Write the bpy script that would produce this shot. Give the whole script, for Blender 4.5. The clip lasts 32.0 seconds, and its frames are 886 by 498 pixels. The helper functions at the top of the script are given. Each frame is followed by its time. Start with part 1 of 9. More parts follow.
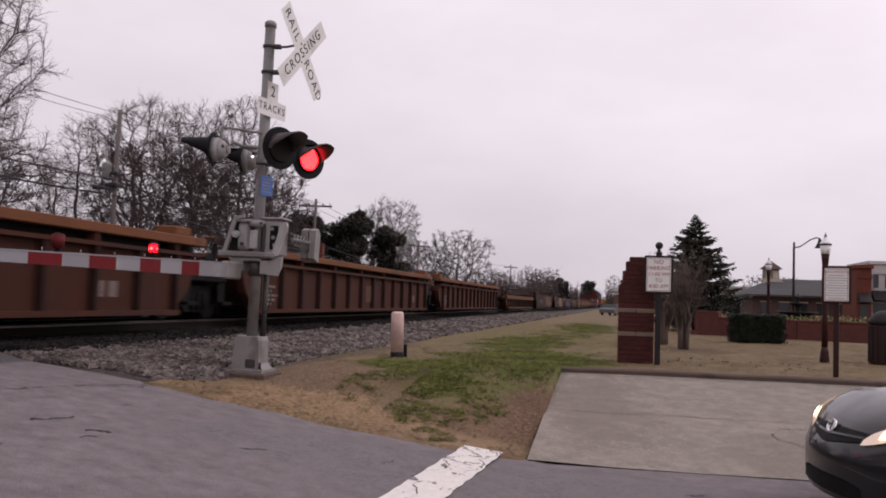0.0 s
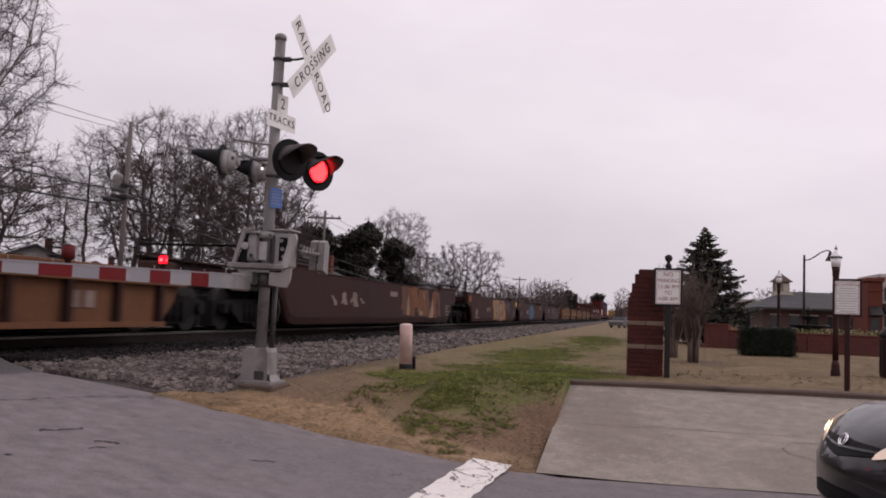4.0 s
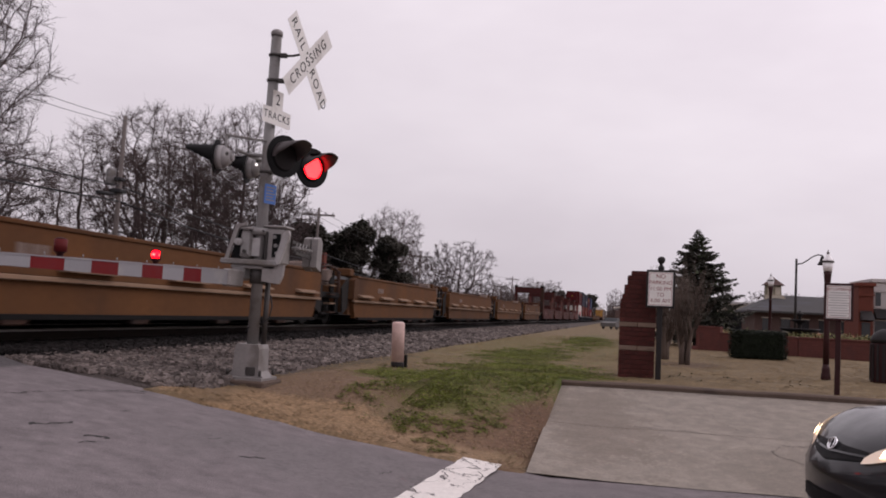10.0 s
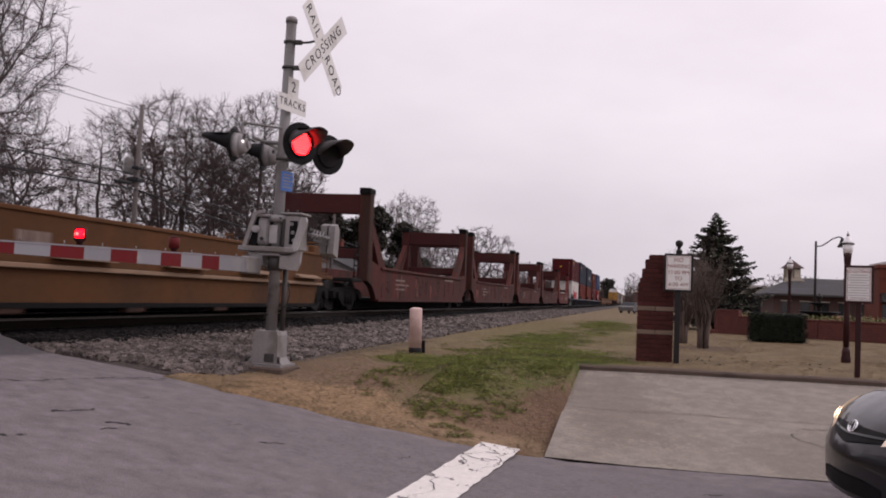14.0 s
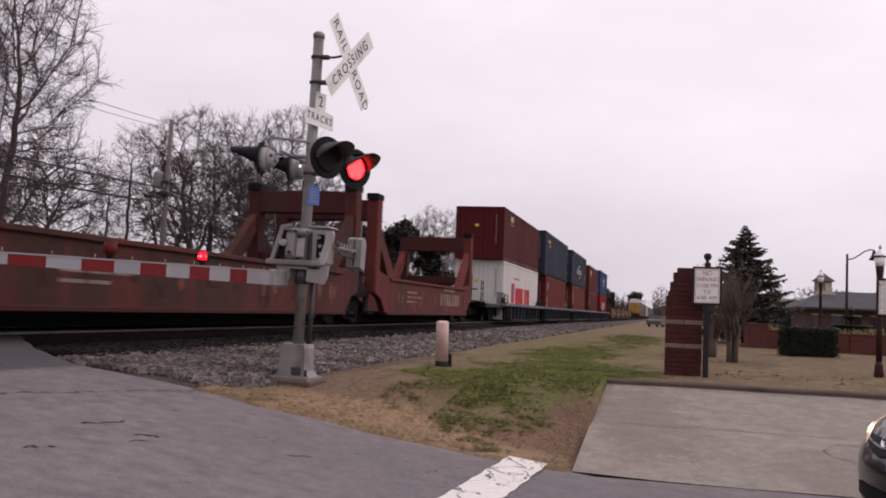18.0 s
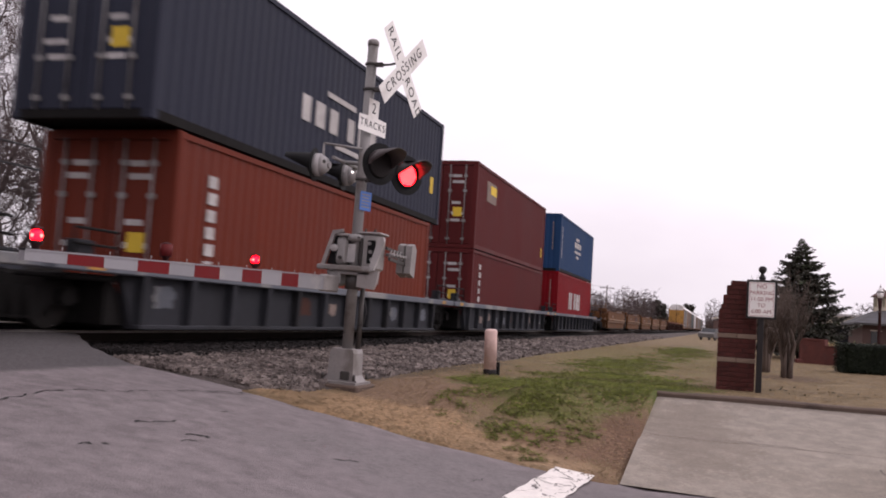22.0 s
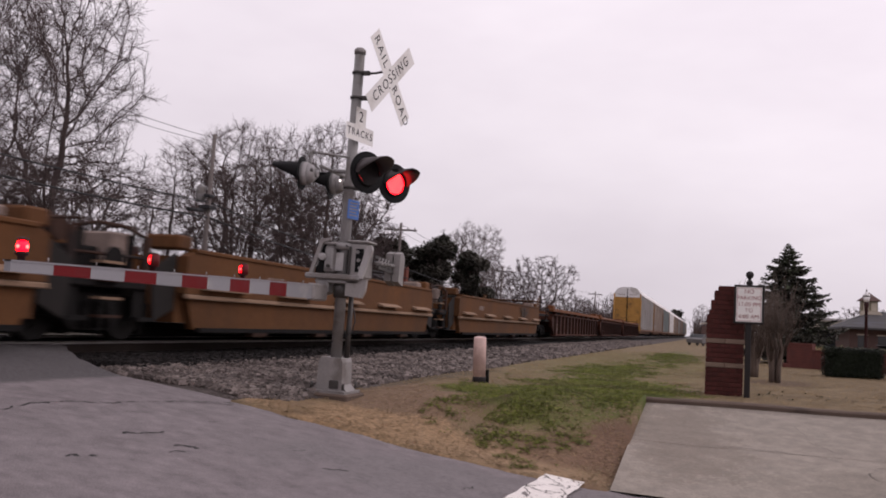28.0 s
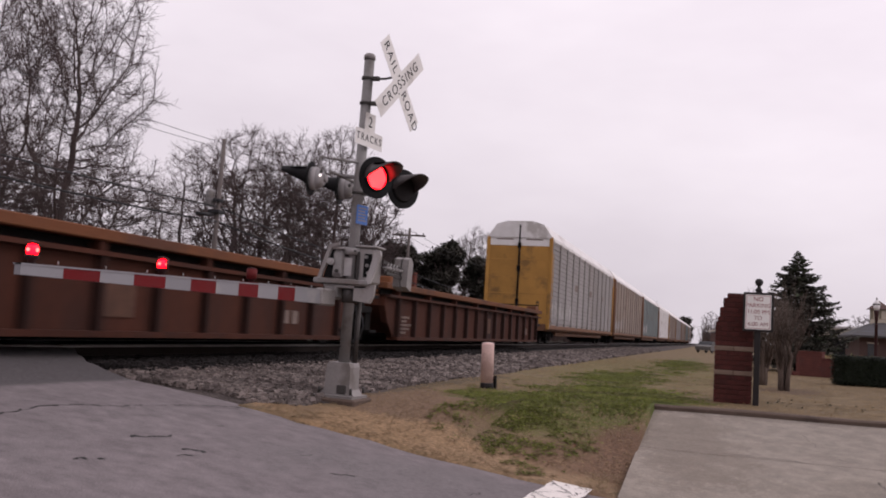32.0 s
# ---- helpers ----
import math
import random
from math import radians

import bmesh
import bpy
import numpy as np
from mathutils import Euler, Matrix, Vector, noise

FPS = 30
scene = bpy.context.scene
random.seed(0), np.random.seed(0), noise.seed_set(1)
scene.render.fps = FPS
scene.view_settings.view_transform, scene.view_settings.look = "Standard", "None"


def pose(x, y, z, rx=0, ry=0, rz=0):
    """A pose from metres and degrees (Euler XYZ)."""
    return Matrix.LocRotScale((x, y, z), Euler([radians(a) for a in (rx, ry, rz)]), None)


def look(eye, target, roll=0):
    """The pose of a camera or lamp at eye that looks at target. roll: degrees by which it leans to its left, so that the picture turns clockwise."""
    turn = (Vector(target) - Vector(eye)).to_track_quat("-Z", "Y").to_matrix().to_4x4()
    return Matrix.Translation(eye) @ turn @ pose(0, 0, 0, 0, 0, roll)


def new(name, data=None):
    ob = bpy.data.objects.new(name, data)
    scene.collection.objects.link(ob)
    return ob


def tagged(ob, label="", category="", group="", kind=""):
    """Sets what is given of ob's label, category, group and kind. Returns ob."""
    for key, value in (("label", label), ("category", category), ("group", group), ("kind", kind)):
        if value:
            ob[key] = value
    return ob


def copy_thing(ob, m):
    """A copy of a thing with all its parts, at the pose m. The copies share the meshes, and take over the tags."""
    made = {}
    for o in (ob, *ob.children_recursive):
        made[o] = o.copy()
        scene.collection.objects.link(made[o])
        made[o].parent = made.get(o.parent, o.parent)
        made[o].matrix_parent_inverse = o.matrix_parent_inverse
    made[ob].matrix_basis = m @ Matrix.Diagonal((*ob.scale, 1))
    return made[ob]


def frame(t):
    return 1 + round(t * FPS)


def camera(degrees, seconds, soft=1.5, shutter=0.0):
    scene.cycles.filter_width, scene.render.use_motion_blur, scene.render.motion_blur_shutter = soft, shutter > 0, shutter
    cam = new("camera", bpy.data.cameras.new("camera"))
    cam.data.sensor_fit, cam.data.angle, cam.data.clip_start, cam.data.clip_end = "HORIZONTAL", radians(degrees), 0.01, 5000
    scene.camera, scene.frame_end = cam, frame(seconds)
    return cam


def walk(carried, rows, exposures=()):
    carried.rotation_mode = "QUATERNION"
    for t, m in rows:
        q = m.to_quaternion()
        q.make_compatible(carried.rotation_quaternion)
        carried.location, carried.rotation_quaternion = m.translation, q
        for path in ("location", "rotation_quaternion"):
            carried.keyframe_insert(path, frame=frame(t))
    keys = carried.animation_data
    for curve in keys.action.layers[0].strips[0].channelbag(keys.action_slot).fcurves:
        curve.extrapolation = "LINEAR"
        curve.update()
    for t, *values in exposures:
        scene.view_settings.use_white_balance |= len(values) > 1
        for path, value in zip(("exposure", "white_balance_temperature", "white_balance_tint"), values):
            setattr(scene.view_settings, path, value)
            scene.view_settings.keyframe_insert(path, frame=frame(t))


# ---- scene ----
# camera and walk
cam = camera(52.0, 32.0, soft=1.85, shutter=0.3)
PATH = [
    (0, 0, 0, 1.5, 93.252, -1.854, 10.925),
    (0.5, 0, 0, 1.5, 93.355, -2.021, 10.831),
    (1, 0, 0, 1.5, 93.363, -2.346, 10.649),
    (1.5, 0, 0, 1.5, 93.336, -2.649, 10.687),
    (2, 0, 0, 1.5, 93.444, -2.761, 10.985),
    (2.5, 0, 0, 1.5, 93.703, -2.697, 11.267),
    (3, 0, 0, 1.5, 93.876, -2.309, 11.439),
    (3.5, 0, 0, 1.5, 93.887, -1.838, 11.498),
    (5.5, 0, 0, 1.5, 94.716, -2.880, 11.368),
    (6, 0, 0, 1.5, 94.782, -2.782, 11.410),
    (6.5, 0, 0, 1.5, 94.797, -2.874, 11.281),
    (7, 0, 0, 1.5, 94.671, -3.156, 11.080),
    (7.5, 0, 0, 1.5, 94.512, -3.173, 10.934),
    (8, 0, 0, 1.5, 94.388, -2.981, 10.887),
    (8.5, 0, 0, 1.5, 94.345, -2.985, 10.769),
    (9, 0, 0, 1.5, 94.248, -3.110, 10.598),
    (9.5, 0, 0, 1.5, 94.019, -2.639, 10.673),
    (10, 0, 0, 1.5, 93.934, -2.798, 11.003),
    (10.5, 0, 0, 1.5, 93.893, -2.743, 11.341),
    (11, 0, 0, 1.5, 93.963, -2.981, 11.526),
    (11.5, 0, 0, 1.5, 94.020, -2.982, 11.580),
    (12, 0, 0, 1.5, 93.901, -3.334, 11.402),
    (12.5, 0, 0, 1.5, 93.654, -2.518, 11.321),
    (13, 0, 0, 1.5, 93.415, -2.859, 11.284),
    (13.5, 0, 0, 1.5, 93.084, -2.848, 11.478),
    (14, 0, 0, 1.5, 92.976, -2.358, 12.090),
    (14.5, 0, 0, 1.5, 92.970, -1.897, 12.716),
    (16.5, 0, 0, 1.5, 93.431, -2.143, 12.624),
    (17, 0, 0, 1.5, 93.604, -1.897, 12.930),
    (17.5, 0, 0, 1.5, 93.633, -2.109, 13.236),
    (18, 0, 0, 1.5, 93.744, -2.389, 13.761),
    (18.5, 0, 0, 1.5, 94.083, -1.802, 14.885),
    (19, 0, 0, 1.5, 94.213, -2.357, 16.395),
    (19.5, 0, 0, 1.5, 94.322, -3.103, 17.566),
    (20, 0, 0, 1.5, 94.372, -3.057, 18.258),
    (20.5, 0, 0, 1.5, 94.342, -3.162, 18.464),
    (21, 0, 0, 1.5, 94.322, -3.264, 18.082),
    (21.5, 0, 0, 1.5, 94.216, -3.758, 17.457),
    (22, 0, 0, 1.5, 94.061, -3.627, 16.842),
    (22.5, 0, 0, 1.5, 94.056, -3.831, 16.480),
    (23, 0, 0, 1.5, 94.386, -3.424, 16.577),
    (23.5, 0, 0, 1.5, 94.907, -3.184, 17.017),
    (24, 0, 0, 1.5, 95.307, -2.790, 17.330),
    (24.5, 0, 0, 1.5, 95.255, -2.850, 17.201),
    (25, 0, 0, 1.5, 95.009, -3.614, 16.799),
    (25.5, 0, 0, 1.5, 94.742, -3.231, 16.437),
    (26, 0, 0, 1.5, 94.576, -3.119, 16.058),
    (26.5, 0, 0, 1.5, 94.399, -3.107, 15.742),
    (28.5, 0, 0, 1.5, 94.666, -3.260, 16.375),
    (29, 0, 0, 1.5, 94.695, -3.431, 16.550),
    (29.5, 0, 0, 1.5, 94.611, -3.350, 16.544),
    (30, 0, 0, 1.5, 94.485, -3.336, 16.501),
    (30.5, 0, 0, 1.5, 94.474, -3.475, 16.512),
    (31, 0, 0, 1.5, 94.560, -3.403, 16.529),
    (31.5, 0, 0, 1.5, 94.654, -3.476, 16.527),
    (32, 0, 0, 1.5, 94.917, -3.469, 16.639),
]
EXPOSURES = [(t, e, 6500, 23) for t, e in ((0, -0.06), (3, -0.06), (6, -0.22), (9, -0.17), (11, -0.12), (13, -0.08), (17, 0.05), (18.5, 0.05), (19.3, 0.25), (20, 0.42), (21, 0.4), (23, 0.34), (24.3, 0.12), (25, 0.04), (26, 0.0), (32, 0.0))]
walk(cam, [(t, pose(*p)) for t, *p in PATH], EXPOSURES)

# ---- light: a closed bright overcast, a trace of soft sun ----
world = bpy.data.worlds.new("overcast")
scene.world = world
world.use_nodes = True
wn, wl = world.node_tree.nodes, world.node_tree.links
bg = wn["Background"]
sky = wn.new("ShaderNodeTexSky")
sky.sky_type = "NISHITA"
sky.sun_disc = False
sky.sun_elevation, sky.sun_rotation = radians(38), radians(65)
sky.dust_density = 4.0
grey = wn.new("ShaderNodeHueSaturation")
grey.inputs["Saturation"].default_value = 0.1
grey.inputs["Value"].default_value = 0.1
wl.new(sky.outputs["Color"], grey.inputs["Color"])
wtc = wn.new("ShaderNodeTexCoord")
wmap = wn.new("ShaderNodeMapping")
wmap.inputs["Scale"].default_value = (1.0, 1.0, 2.6)
cloud = wn.new("ShaderNodeTexNoise")
cloud.inputs["Scale"].default_value = 1.5
cloud.inputs["Detail"].default_value = 5
cloud.inputs["Roughness"].default_value = 0.55
cramp = wn.new("ShaderNodeValToRGB")
cramp.color_ramp.elements[0].position, cramp.color_ramp.elements[1].position = 0.3, 0.72
cramp.color_ramp.elements[0].color = (0.80, 0.768, 0.798, 1)
cramp.color_ramp.elements[1].color = (1.06, 1.04, 1.05, 1)
wl.new(wtc.outputs["Generated"], wmap.inputs["Vector"])
wl.new(wmap.outputs["Vector"], cloud.inputs["Vector"])
wl.new(cloud.outputs["Fac"], cramp.inputs["Fac"])
wmix = wn.new("ShaderNodeMix")
wmix.data_type = "RGBA"
wmix.inputs["Factor"].default_value = 0.9
wl.new(grey.outputs["Color"], wmix.inputs["A"])
wl.new(cramp.outputs["Color"], wmix.inputs["B"])
# an overcast sky is duller towards the horizon
wsep = wn.new("ShaderNodeSeparateXYZ")
wl.new(wtc.outputs["Generated"], wsep.inputs[0])
wdull = wn.new("ShaderNodeMapRange")
wdull.inputs["From Min"].default_value, wdull.inputs["From Max"].default_value = 0.02, 0.42
wdull.inputs["To Min"].default_value, wdull.inputs["To Max"].default_value = 0.75, 1.05
wl.new(wsep.outputs[2], wdull.inputs["Value"])
wmul = wn.new("ShaderNodeMix")
wmul.data_type, wmul.blend_type = "RGBA", "MULTIPLY"
wmul.inputs["Factor"].default_value = 1.0
wl.new(wmix.outputs["Result"], wmul.inputs["A"])
wl.new(wdull.outputs["Result"], wmul.inputs["B"])
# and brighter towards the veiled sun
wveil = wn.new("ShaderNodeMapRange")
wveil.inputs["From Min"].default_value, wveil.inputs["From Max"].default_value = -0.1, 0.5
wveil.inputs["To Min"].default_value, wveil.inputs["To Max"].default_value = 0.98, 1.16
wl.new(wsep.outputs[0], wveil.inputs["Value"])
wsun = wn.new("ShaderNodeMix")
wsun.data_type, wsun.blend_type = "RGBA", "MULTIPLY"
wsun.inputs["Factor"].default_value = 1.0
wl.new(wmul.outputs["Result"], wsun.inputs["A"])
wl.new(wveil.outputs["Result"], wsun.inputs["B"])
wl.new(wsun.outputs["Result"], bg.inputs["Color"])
bg.inputs["Strength"].default_value = 1.0
sun = new("sun", bpy.data.lights.new("sun", "SUN"))
sun.data.energy, sun.data.angle, sun.data.color = 0.6, radians(35), (1.0, 0.96, 0.9)
sun.matrix_world = look((30, 22, 30), (0, 8, 0))
scene.view_settings.exposure = 0.0


# ---- materials ----
def mat(name, col, rough=0.75, metal=0.0, var=0.18, scale=3.0, fine=40.0, bump=0.25, second=None, amount=0.35,
        stretch=(1, 1, 1), edge=0.08, spread=0.12, dist=0.01, rnd=0.12):
    """A painted, earthen or stone surface: two scales of tone, stains of a second colour, fine relief."""
    m = bpy.data.materials.new(name)
    m.use_nodes = True
    n, l = m.node_tree.nodes, m.node_tree.links
    b = n["Principled BSDF"]
    tc, mp = n.new("ShaderNodeTexCoord"), n.new("ShaderNodeMapping")
    mp.inputs["Scale"].default_value = stretch
    info = n.new("ShaderNodeObjectInfo")
    l.new(tc.outputs["Object"], mp.inputs["Vector"])
    shift = n.new("ShaderNodeVectorMath")
    shift.operation = "MULTIPLY_ADD"
    shift.inputs[1].default_value = (37, 53, 71)
    l.new(info.outputs["Random"], shift.inputs[0])
    l.new(mp.outputs["Vector"], shift.inputs[2])

    def noise_at(s, detail):
        t = n.new("ShaderNodeTexNoise")
        t.inputs["Scale"].default_value, t.inputs["Detail"].default_value = s, detail
        t.inputs["Roughness"].default_value = 0.6
        l.new(shift.outputs["Vector"], t.inputs["Vector"])
        return t
    big, small, blot = noise_at(scale, 4), noise_at(fine, 3), noise_at(scale * 0.45, 7)

    def mixer(kind, fac, a, c):
        x = n.new("ShaderNodeMix")
        x.data_type, x.blend_type = "RGBA", kind
        for key, v in (("Factor", fac), ("A", a), ("B", c)):
            if isinstance(v, (int, float)):
                x.inputs[key].default_value = v
            elif isinstance(v, tuple):
                x.inputs[key].default_value = (*v, 1)
            else:
                l.new(v, x.inputs[key])
        return x.outputs["Result"]

    def spanned(src, lo, hi, a=0.25, c=0.75):
        r = n.new("ShaderNodeMapRange")
        r.inputs["From Min"].default_value, r.inputs["From Max"].default_value = a, c
        r.inputs["To Min"].default_value, r.inputs["To Max"].default_value = lo, hi
        l.new(src, r.inputs["Value"])
        return r.outputs["Result"]
    c = tuple(col)
    dark = tuple(v * (1 - var) for v in c)
    light = tuple(min(1, v * (1 + var)) for v in c)
    out = mixer("MIX", spanned(big.outputs["Fac"], 0, 1), dark, light)
    tone = spanned(small.outputs["Fac"], 1 - var * 0.7, 1 + var * 0.7)
    out = mixer("MULTIPLY", 1.0, out, tone)
    if second is not None:
        edge_lo = 0.5 + spread * (0.5 - amount) * 2
        fac = spanned(blot.outputs["Fac"], 0, 1, edge_lo, edge_lo + edge)
        out = mixer("MIX", fac, out, mixer("MULTIPLY", 1.0, tuple(second), tone))
    if rnd:
        out = mixer("MULTIPLY", 1.0, out, spanned(info.outputs["Random"], 1 - rnd, 1 + rnd, 0, 1))
    l.new(out, b.inputs["Base Color"])
    l.new(spanned(big.outputs["Fac"], max(0.02, rough - 0.1), min(1, rough + 0.1)), b.inputs["Roughness"])
    b.inputs["Metallic"].default_value = metal
    if rough >= 0.55:
        b.inputs["Specular IOR Level"].default_value = 0.2
    if bump:
        bp = n.new("ShaderNodeBump")
        bp.inputs["Strength"].default_value, bp.inputs["Distance"].default_value = bump, dist
        l.new(small.outputs["Fac"], bp.inputs["Height"])
        l.new(bp.outputs["Normal"], b.inputs["Normal"])
    return m


def pieces(name, boxes, material, parent, c=0.0, label=""):
    """Each box a part of its own."""
    for b in boxes:
        part(name, Geo().box(*b, c), material, parent, label)


def glow(name, col, strength):
    m = bpy.data.materials.new(name)
    m.use_nodes = True
    b = m.node_tree.nodes["Principled BSDF"]
    b.inputs["Base Color"].default_value = (*[min(1, c * 0.5) for c in col], 1)
    b.inputs["Emission Color"].default_value = (*col, 1)
    b.inputs["Emission Strength"].default_value = strength
    return m


def paint(name, col, rough=0.5, metal=0.0, coat=0.0):
    m = mat(name, col, rough, metal, 0.08, 5, 80, 0.08, dist=0.002)
    m.node_tree.nodes["Principled BSDF"].inputs["Coat Weight"].default_value = coat
    return m


def turf(m):
    """Short blades are lit as the turf that they make up, from straight above."""
    n, l = m.node_tree.nodes, m.node_tree.links
    up = n.new("ShaderNodeCombineXYZ")
    up.inputs[2].default_value = 1.0
    l.new(up.outputs[0], n["Principled BSDF"].inputs["Normal"])
    return m


def by_place(m, terms):
    """Blends further colours over m's base colour, each where a test of the world position holds: (colour, axis, from, to, ragged)."""
    n, l = m.node_tree.nodes, m.node_tree.links
    b = n["Principled BSDF"]
    geo = n.new("ShaderNodeNewGeometry")
    sep = n.new("ShaderNodeSeparateXYZ")
    l.new(geo.outputs["Position"], sep.inputs[0])
    rag = n.new("ShaderNodeTexNoise")
    rag.inputs["Scale"].default_value, rag.inputs["Detail"].default_value = 1.6, 6
    l.new(geo.outputs["Position"], rag.inputs["Vector"])
    grain = n.new("ShaderNodeTexNoise")
    grain.inputs["Scale"].default_value, grain.inputs["Detail"].default_value = 22, 4
    l.new(geo.outputs["Position"], grain.inputs["Vector"])

    def calc(op, a, c):
        x = n.new("ShaderNodeMath")
        x.operation = op
        for i, v in enumerate((a, c)):
            if isinstance(v, (int, float)):
                x.inputs[i].default_value = v
            else:
                l.new(v, x.inputs[i])
        return x.outputs[0]
    for col, kind, args, ragged, amount in terms:
        cur = b.inputs["Base Color"].links[0].from_socket
        if kind == "ellipse":
            cx, cy, rx, ry = args
            dx = calc("DIVIDE", calc("SUBTRACT", sep.outputs[0], cx), rx)
            dy = calc("DIVIDE", calc("SUBTRACT", sep.outputs[1], cy), ry)
            val = calc("SUBTRACT", 1.0, calc("SQRT", calc("ADD", calc("MULTIPLY", dx, dx), calc("MULTIPLY", dy, dy)), 0))
        else:
            axis, lo, hi = args
            val = calc("DIVIDE", calc("SUBTRACT", sep.outputs[axis], lo), hi - lo)
        val = calc("ADD", val, calc("MULTIPLY", calc("SUBTRACT", rag.outputs["Fac"], 0.5), ragged))
        val = calc("ADD", val, calc("MULTIPLY", calc("SUBTRACT", grain.outputs["Fac"], 0.5), ragged * 0.9))
        r = n.new("ShaderNodeMapRange")
        r.inputs["From Min"].default_value, r.inputs["From Max"].default_value = 0.0, 0.35
        r.inputs["To Max"].default_value = amount
        l.new(val, r.inputs["Value"])
        tinted = n.new("ShaderNodeMix")
        tinted.data_type, tinted.blend_type = "RGBA", "MULTIPLY"
        tinted.inputs["Factor"].default_value = 0.6
        tinted.inputs["A"].default_value = (*col, 1)
        spread_ = n.new("ShaderNodeMapRange")
        spread_.inputs["From Min"].default_value, spread_.inputs["From Max"].default_value = 0.3, 0.7
        spread_.inputs["To Min"].default_value, spread_.inputs["To Max"].default_value = 0.45, 1.5
        l.new(grain.outputs["Fac"], spread_.inputs["Value"])
        l.new(spread_.outputs["Result"], tinted.inputs["B"])
        x = n.new("ShaderNodeMix")
        x.data_type = "RGBA"
        l.new(r.outputs["Result"], x.inputs["Factor"])
        l.new(cur, x.inputs["A"])
        l.new(tinted.outputs["Result"], x.inputs["B"])
        l.new(x.outputs["Result"], b.inputs["Base Color"])
    return m


M = {}
M["ground"] = by_place(mat("lawn_and_verge", (0.158, 0.114, 0.064), 0.95, 0, 0.4, 2.6, 38, 0.9, (0.118, 0.086, 0.044), 0.42, dist=0.02, rnd=0, edge=0.2), [
    ((0.150, 0.125, 0.052), "ellipse", (-2.0, 30.0, 3.2, 17.0), 1.6, 0.75),
    ((0.170, 0.108, 0.070), "ellipse", (-3.6, 11.2, 1.5, 2.3), 0.9, 0.85),
    ((0.265, 0.172, 0.096), "ellipse", (-3.2, 9.15, 2.6, 0.75), 0.9, 0.9),
    ((0.245, 0.165, 0.098), "ellipse", (-1.6, 9.0, 1.1, 0.55), 1.2, 0.8),
    ((0.115, 0.064, 0.040), "ellipse", (-0.95, 10.4, 0.42, 1.7), 1.7, 0.85),
    ((0.15, 0.090, 0.056), "ellipse", (-1.5, 9.9, 0.7, 0.9), 1.8, 0.8),
    ((0.082, 0.092, 0.018), "ellipse", (-1.5, 14.8, 1.5, 3.4), 1.5, 0.95),
    ((0.098, 0.096, 0.026), "ellipse", (-2.15, 11.6, 0.75, 1.6), 2.2, 0.85),
    ((0.088, 0.092, 0.022), "ellipse", (-2.75, 12.7, 0.8, 1.5), 2.0, 0.85),
    ((0.066, 0.080, 0.014), "ellipse", (-1.0, 13.5, 0.85, 1.7), 1.4, 0.95),
    ((0.085, 0.088, 0.030), "ellipse", (-2.1, 21.5, 1.0, 5.0), 1.9, 0.8),
    ((0.095, 0.092, 0.036), "ellipse", (-1.3, 40.0, 0.9, 14.0), 2.2, 0.75),
    ((0.075, 0.056, 0.034), "ellipse", (-4.35, 14.5, 0.5, 6.0), 1.2, 0.7),
    ((0.10, 0.066, 0.044), "ellipse", (1.55, 21.0, 0.9, 1.5), 0.9, 0.8),
    # beyond the track: the dark under the cars, put into the ground colour
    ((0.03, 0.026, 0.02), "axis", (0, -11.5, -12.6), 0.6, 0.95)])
M["asphalt"] = mat("asphalt", (0.176, 0.154, 0.157), 0.9, 0, 0.3, 6.0, 75, 0.9, (0.132, 0.114, 0.116), 0.36, dist=0.012, rnd=0, stretch=(0.9, 1.0, 1), edge=0.3)
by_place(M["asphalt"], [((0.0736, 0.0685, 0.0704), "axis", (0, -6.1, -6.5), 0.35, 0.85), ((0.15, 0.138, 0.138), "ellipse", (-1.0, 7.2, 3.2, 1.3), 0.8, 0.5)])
M["tar"] = mat("tar_crack", (0.035, 0.033, 0.033), 0.8, 0, 0.1, 3, 60, 0.2)
# two stains, then a term that darkens the slabs towards the kerb
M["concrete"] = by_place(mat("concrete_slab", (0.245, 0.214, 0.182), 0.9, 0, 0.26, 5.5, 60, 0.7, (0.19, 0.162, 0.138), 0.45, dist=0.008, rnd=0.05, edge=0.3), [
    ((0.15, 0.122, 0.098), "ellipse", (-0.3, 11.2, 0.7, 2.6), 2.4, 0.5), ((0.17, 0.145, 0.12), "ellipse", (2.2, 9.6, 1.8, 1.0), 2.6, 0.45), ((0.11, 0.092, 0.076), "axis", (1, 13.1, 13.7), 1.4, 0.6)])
M["kerb"] = mat("kerb_concrete", (0.10, 0.072, 0.057), 0.92, 0, 0.2, 2.5, 50, 0.4, (0.066, 0.048, 0.039), 0.4, rnd=0)
M["line"] = mat("road_marking", (0.62, 0.585, 0.55), 0.8, 0, 0.1, 16, 90, 0.3, (0.16, 0.145, 0.14), 0.12, edge=0.02, stretch=(1, 0.6, 1))
# by the rails: oil and the train's shade, both put into the colour
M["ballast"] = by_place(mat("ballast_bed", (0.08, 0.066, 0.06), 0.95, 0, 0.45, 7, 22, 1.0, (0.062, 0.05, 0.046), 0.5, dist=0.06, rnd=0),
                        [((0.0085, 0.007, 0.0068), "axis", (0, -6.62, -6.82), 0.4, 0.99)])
M["stone"] = mat("ballast_stone", (0.145, 0.121, 0.110), 0.9, 0, 0.3, 2.2, 30, 0.3, (0.0868, 0.0713, 0.0651), 0.42, edge=0.05, rnd=0)
# stones at the rail, blackened for oil and for shade under the train
M["dark_stone"] = mat("oiled_shaded_stone", (0.012, 0.010, 0.0095), 0.85, 0, 0.3, 3, 30, 0.3, rnd=0)
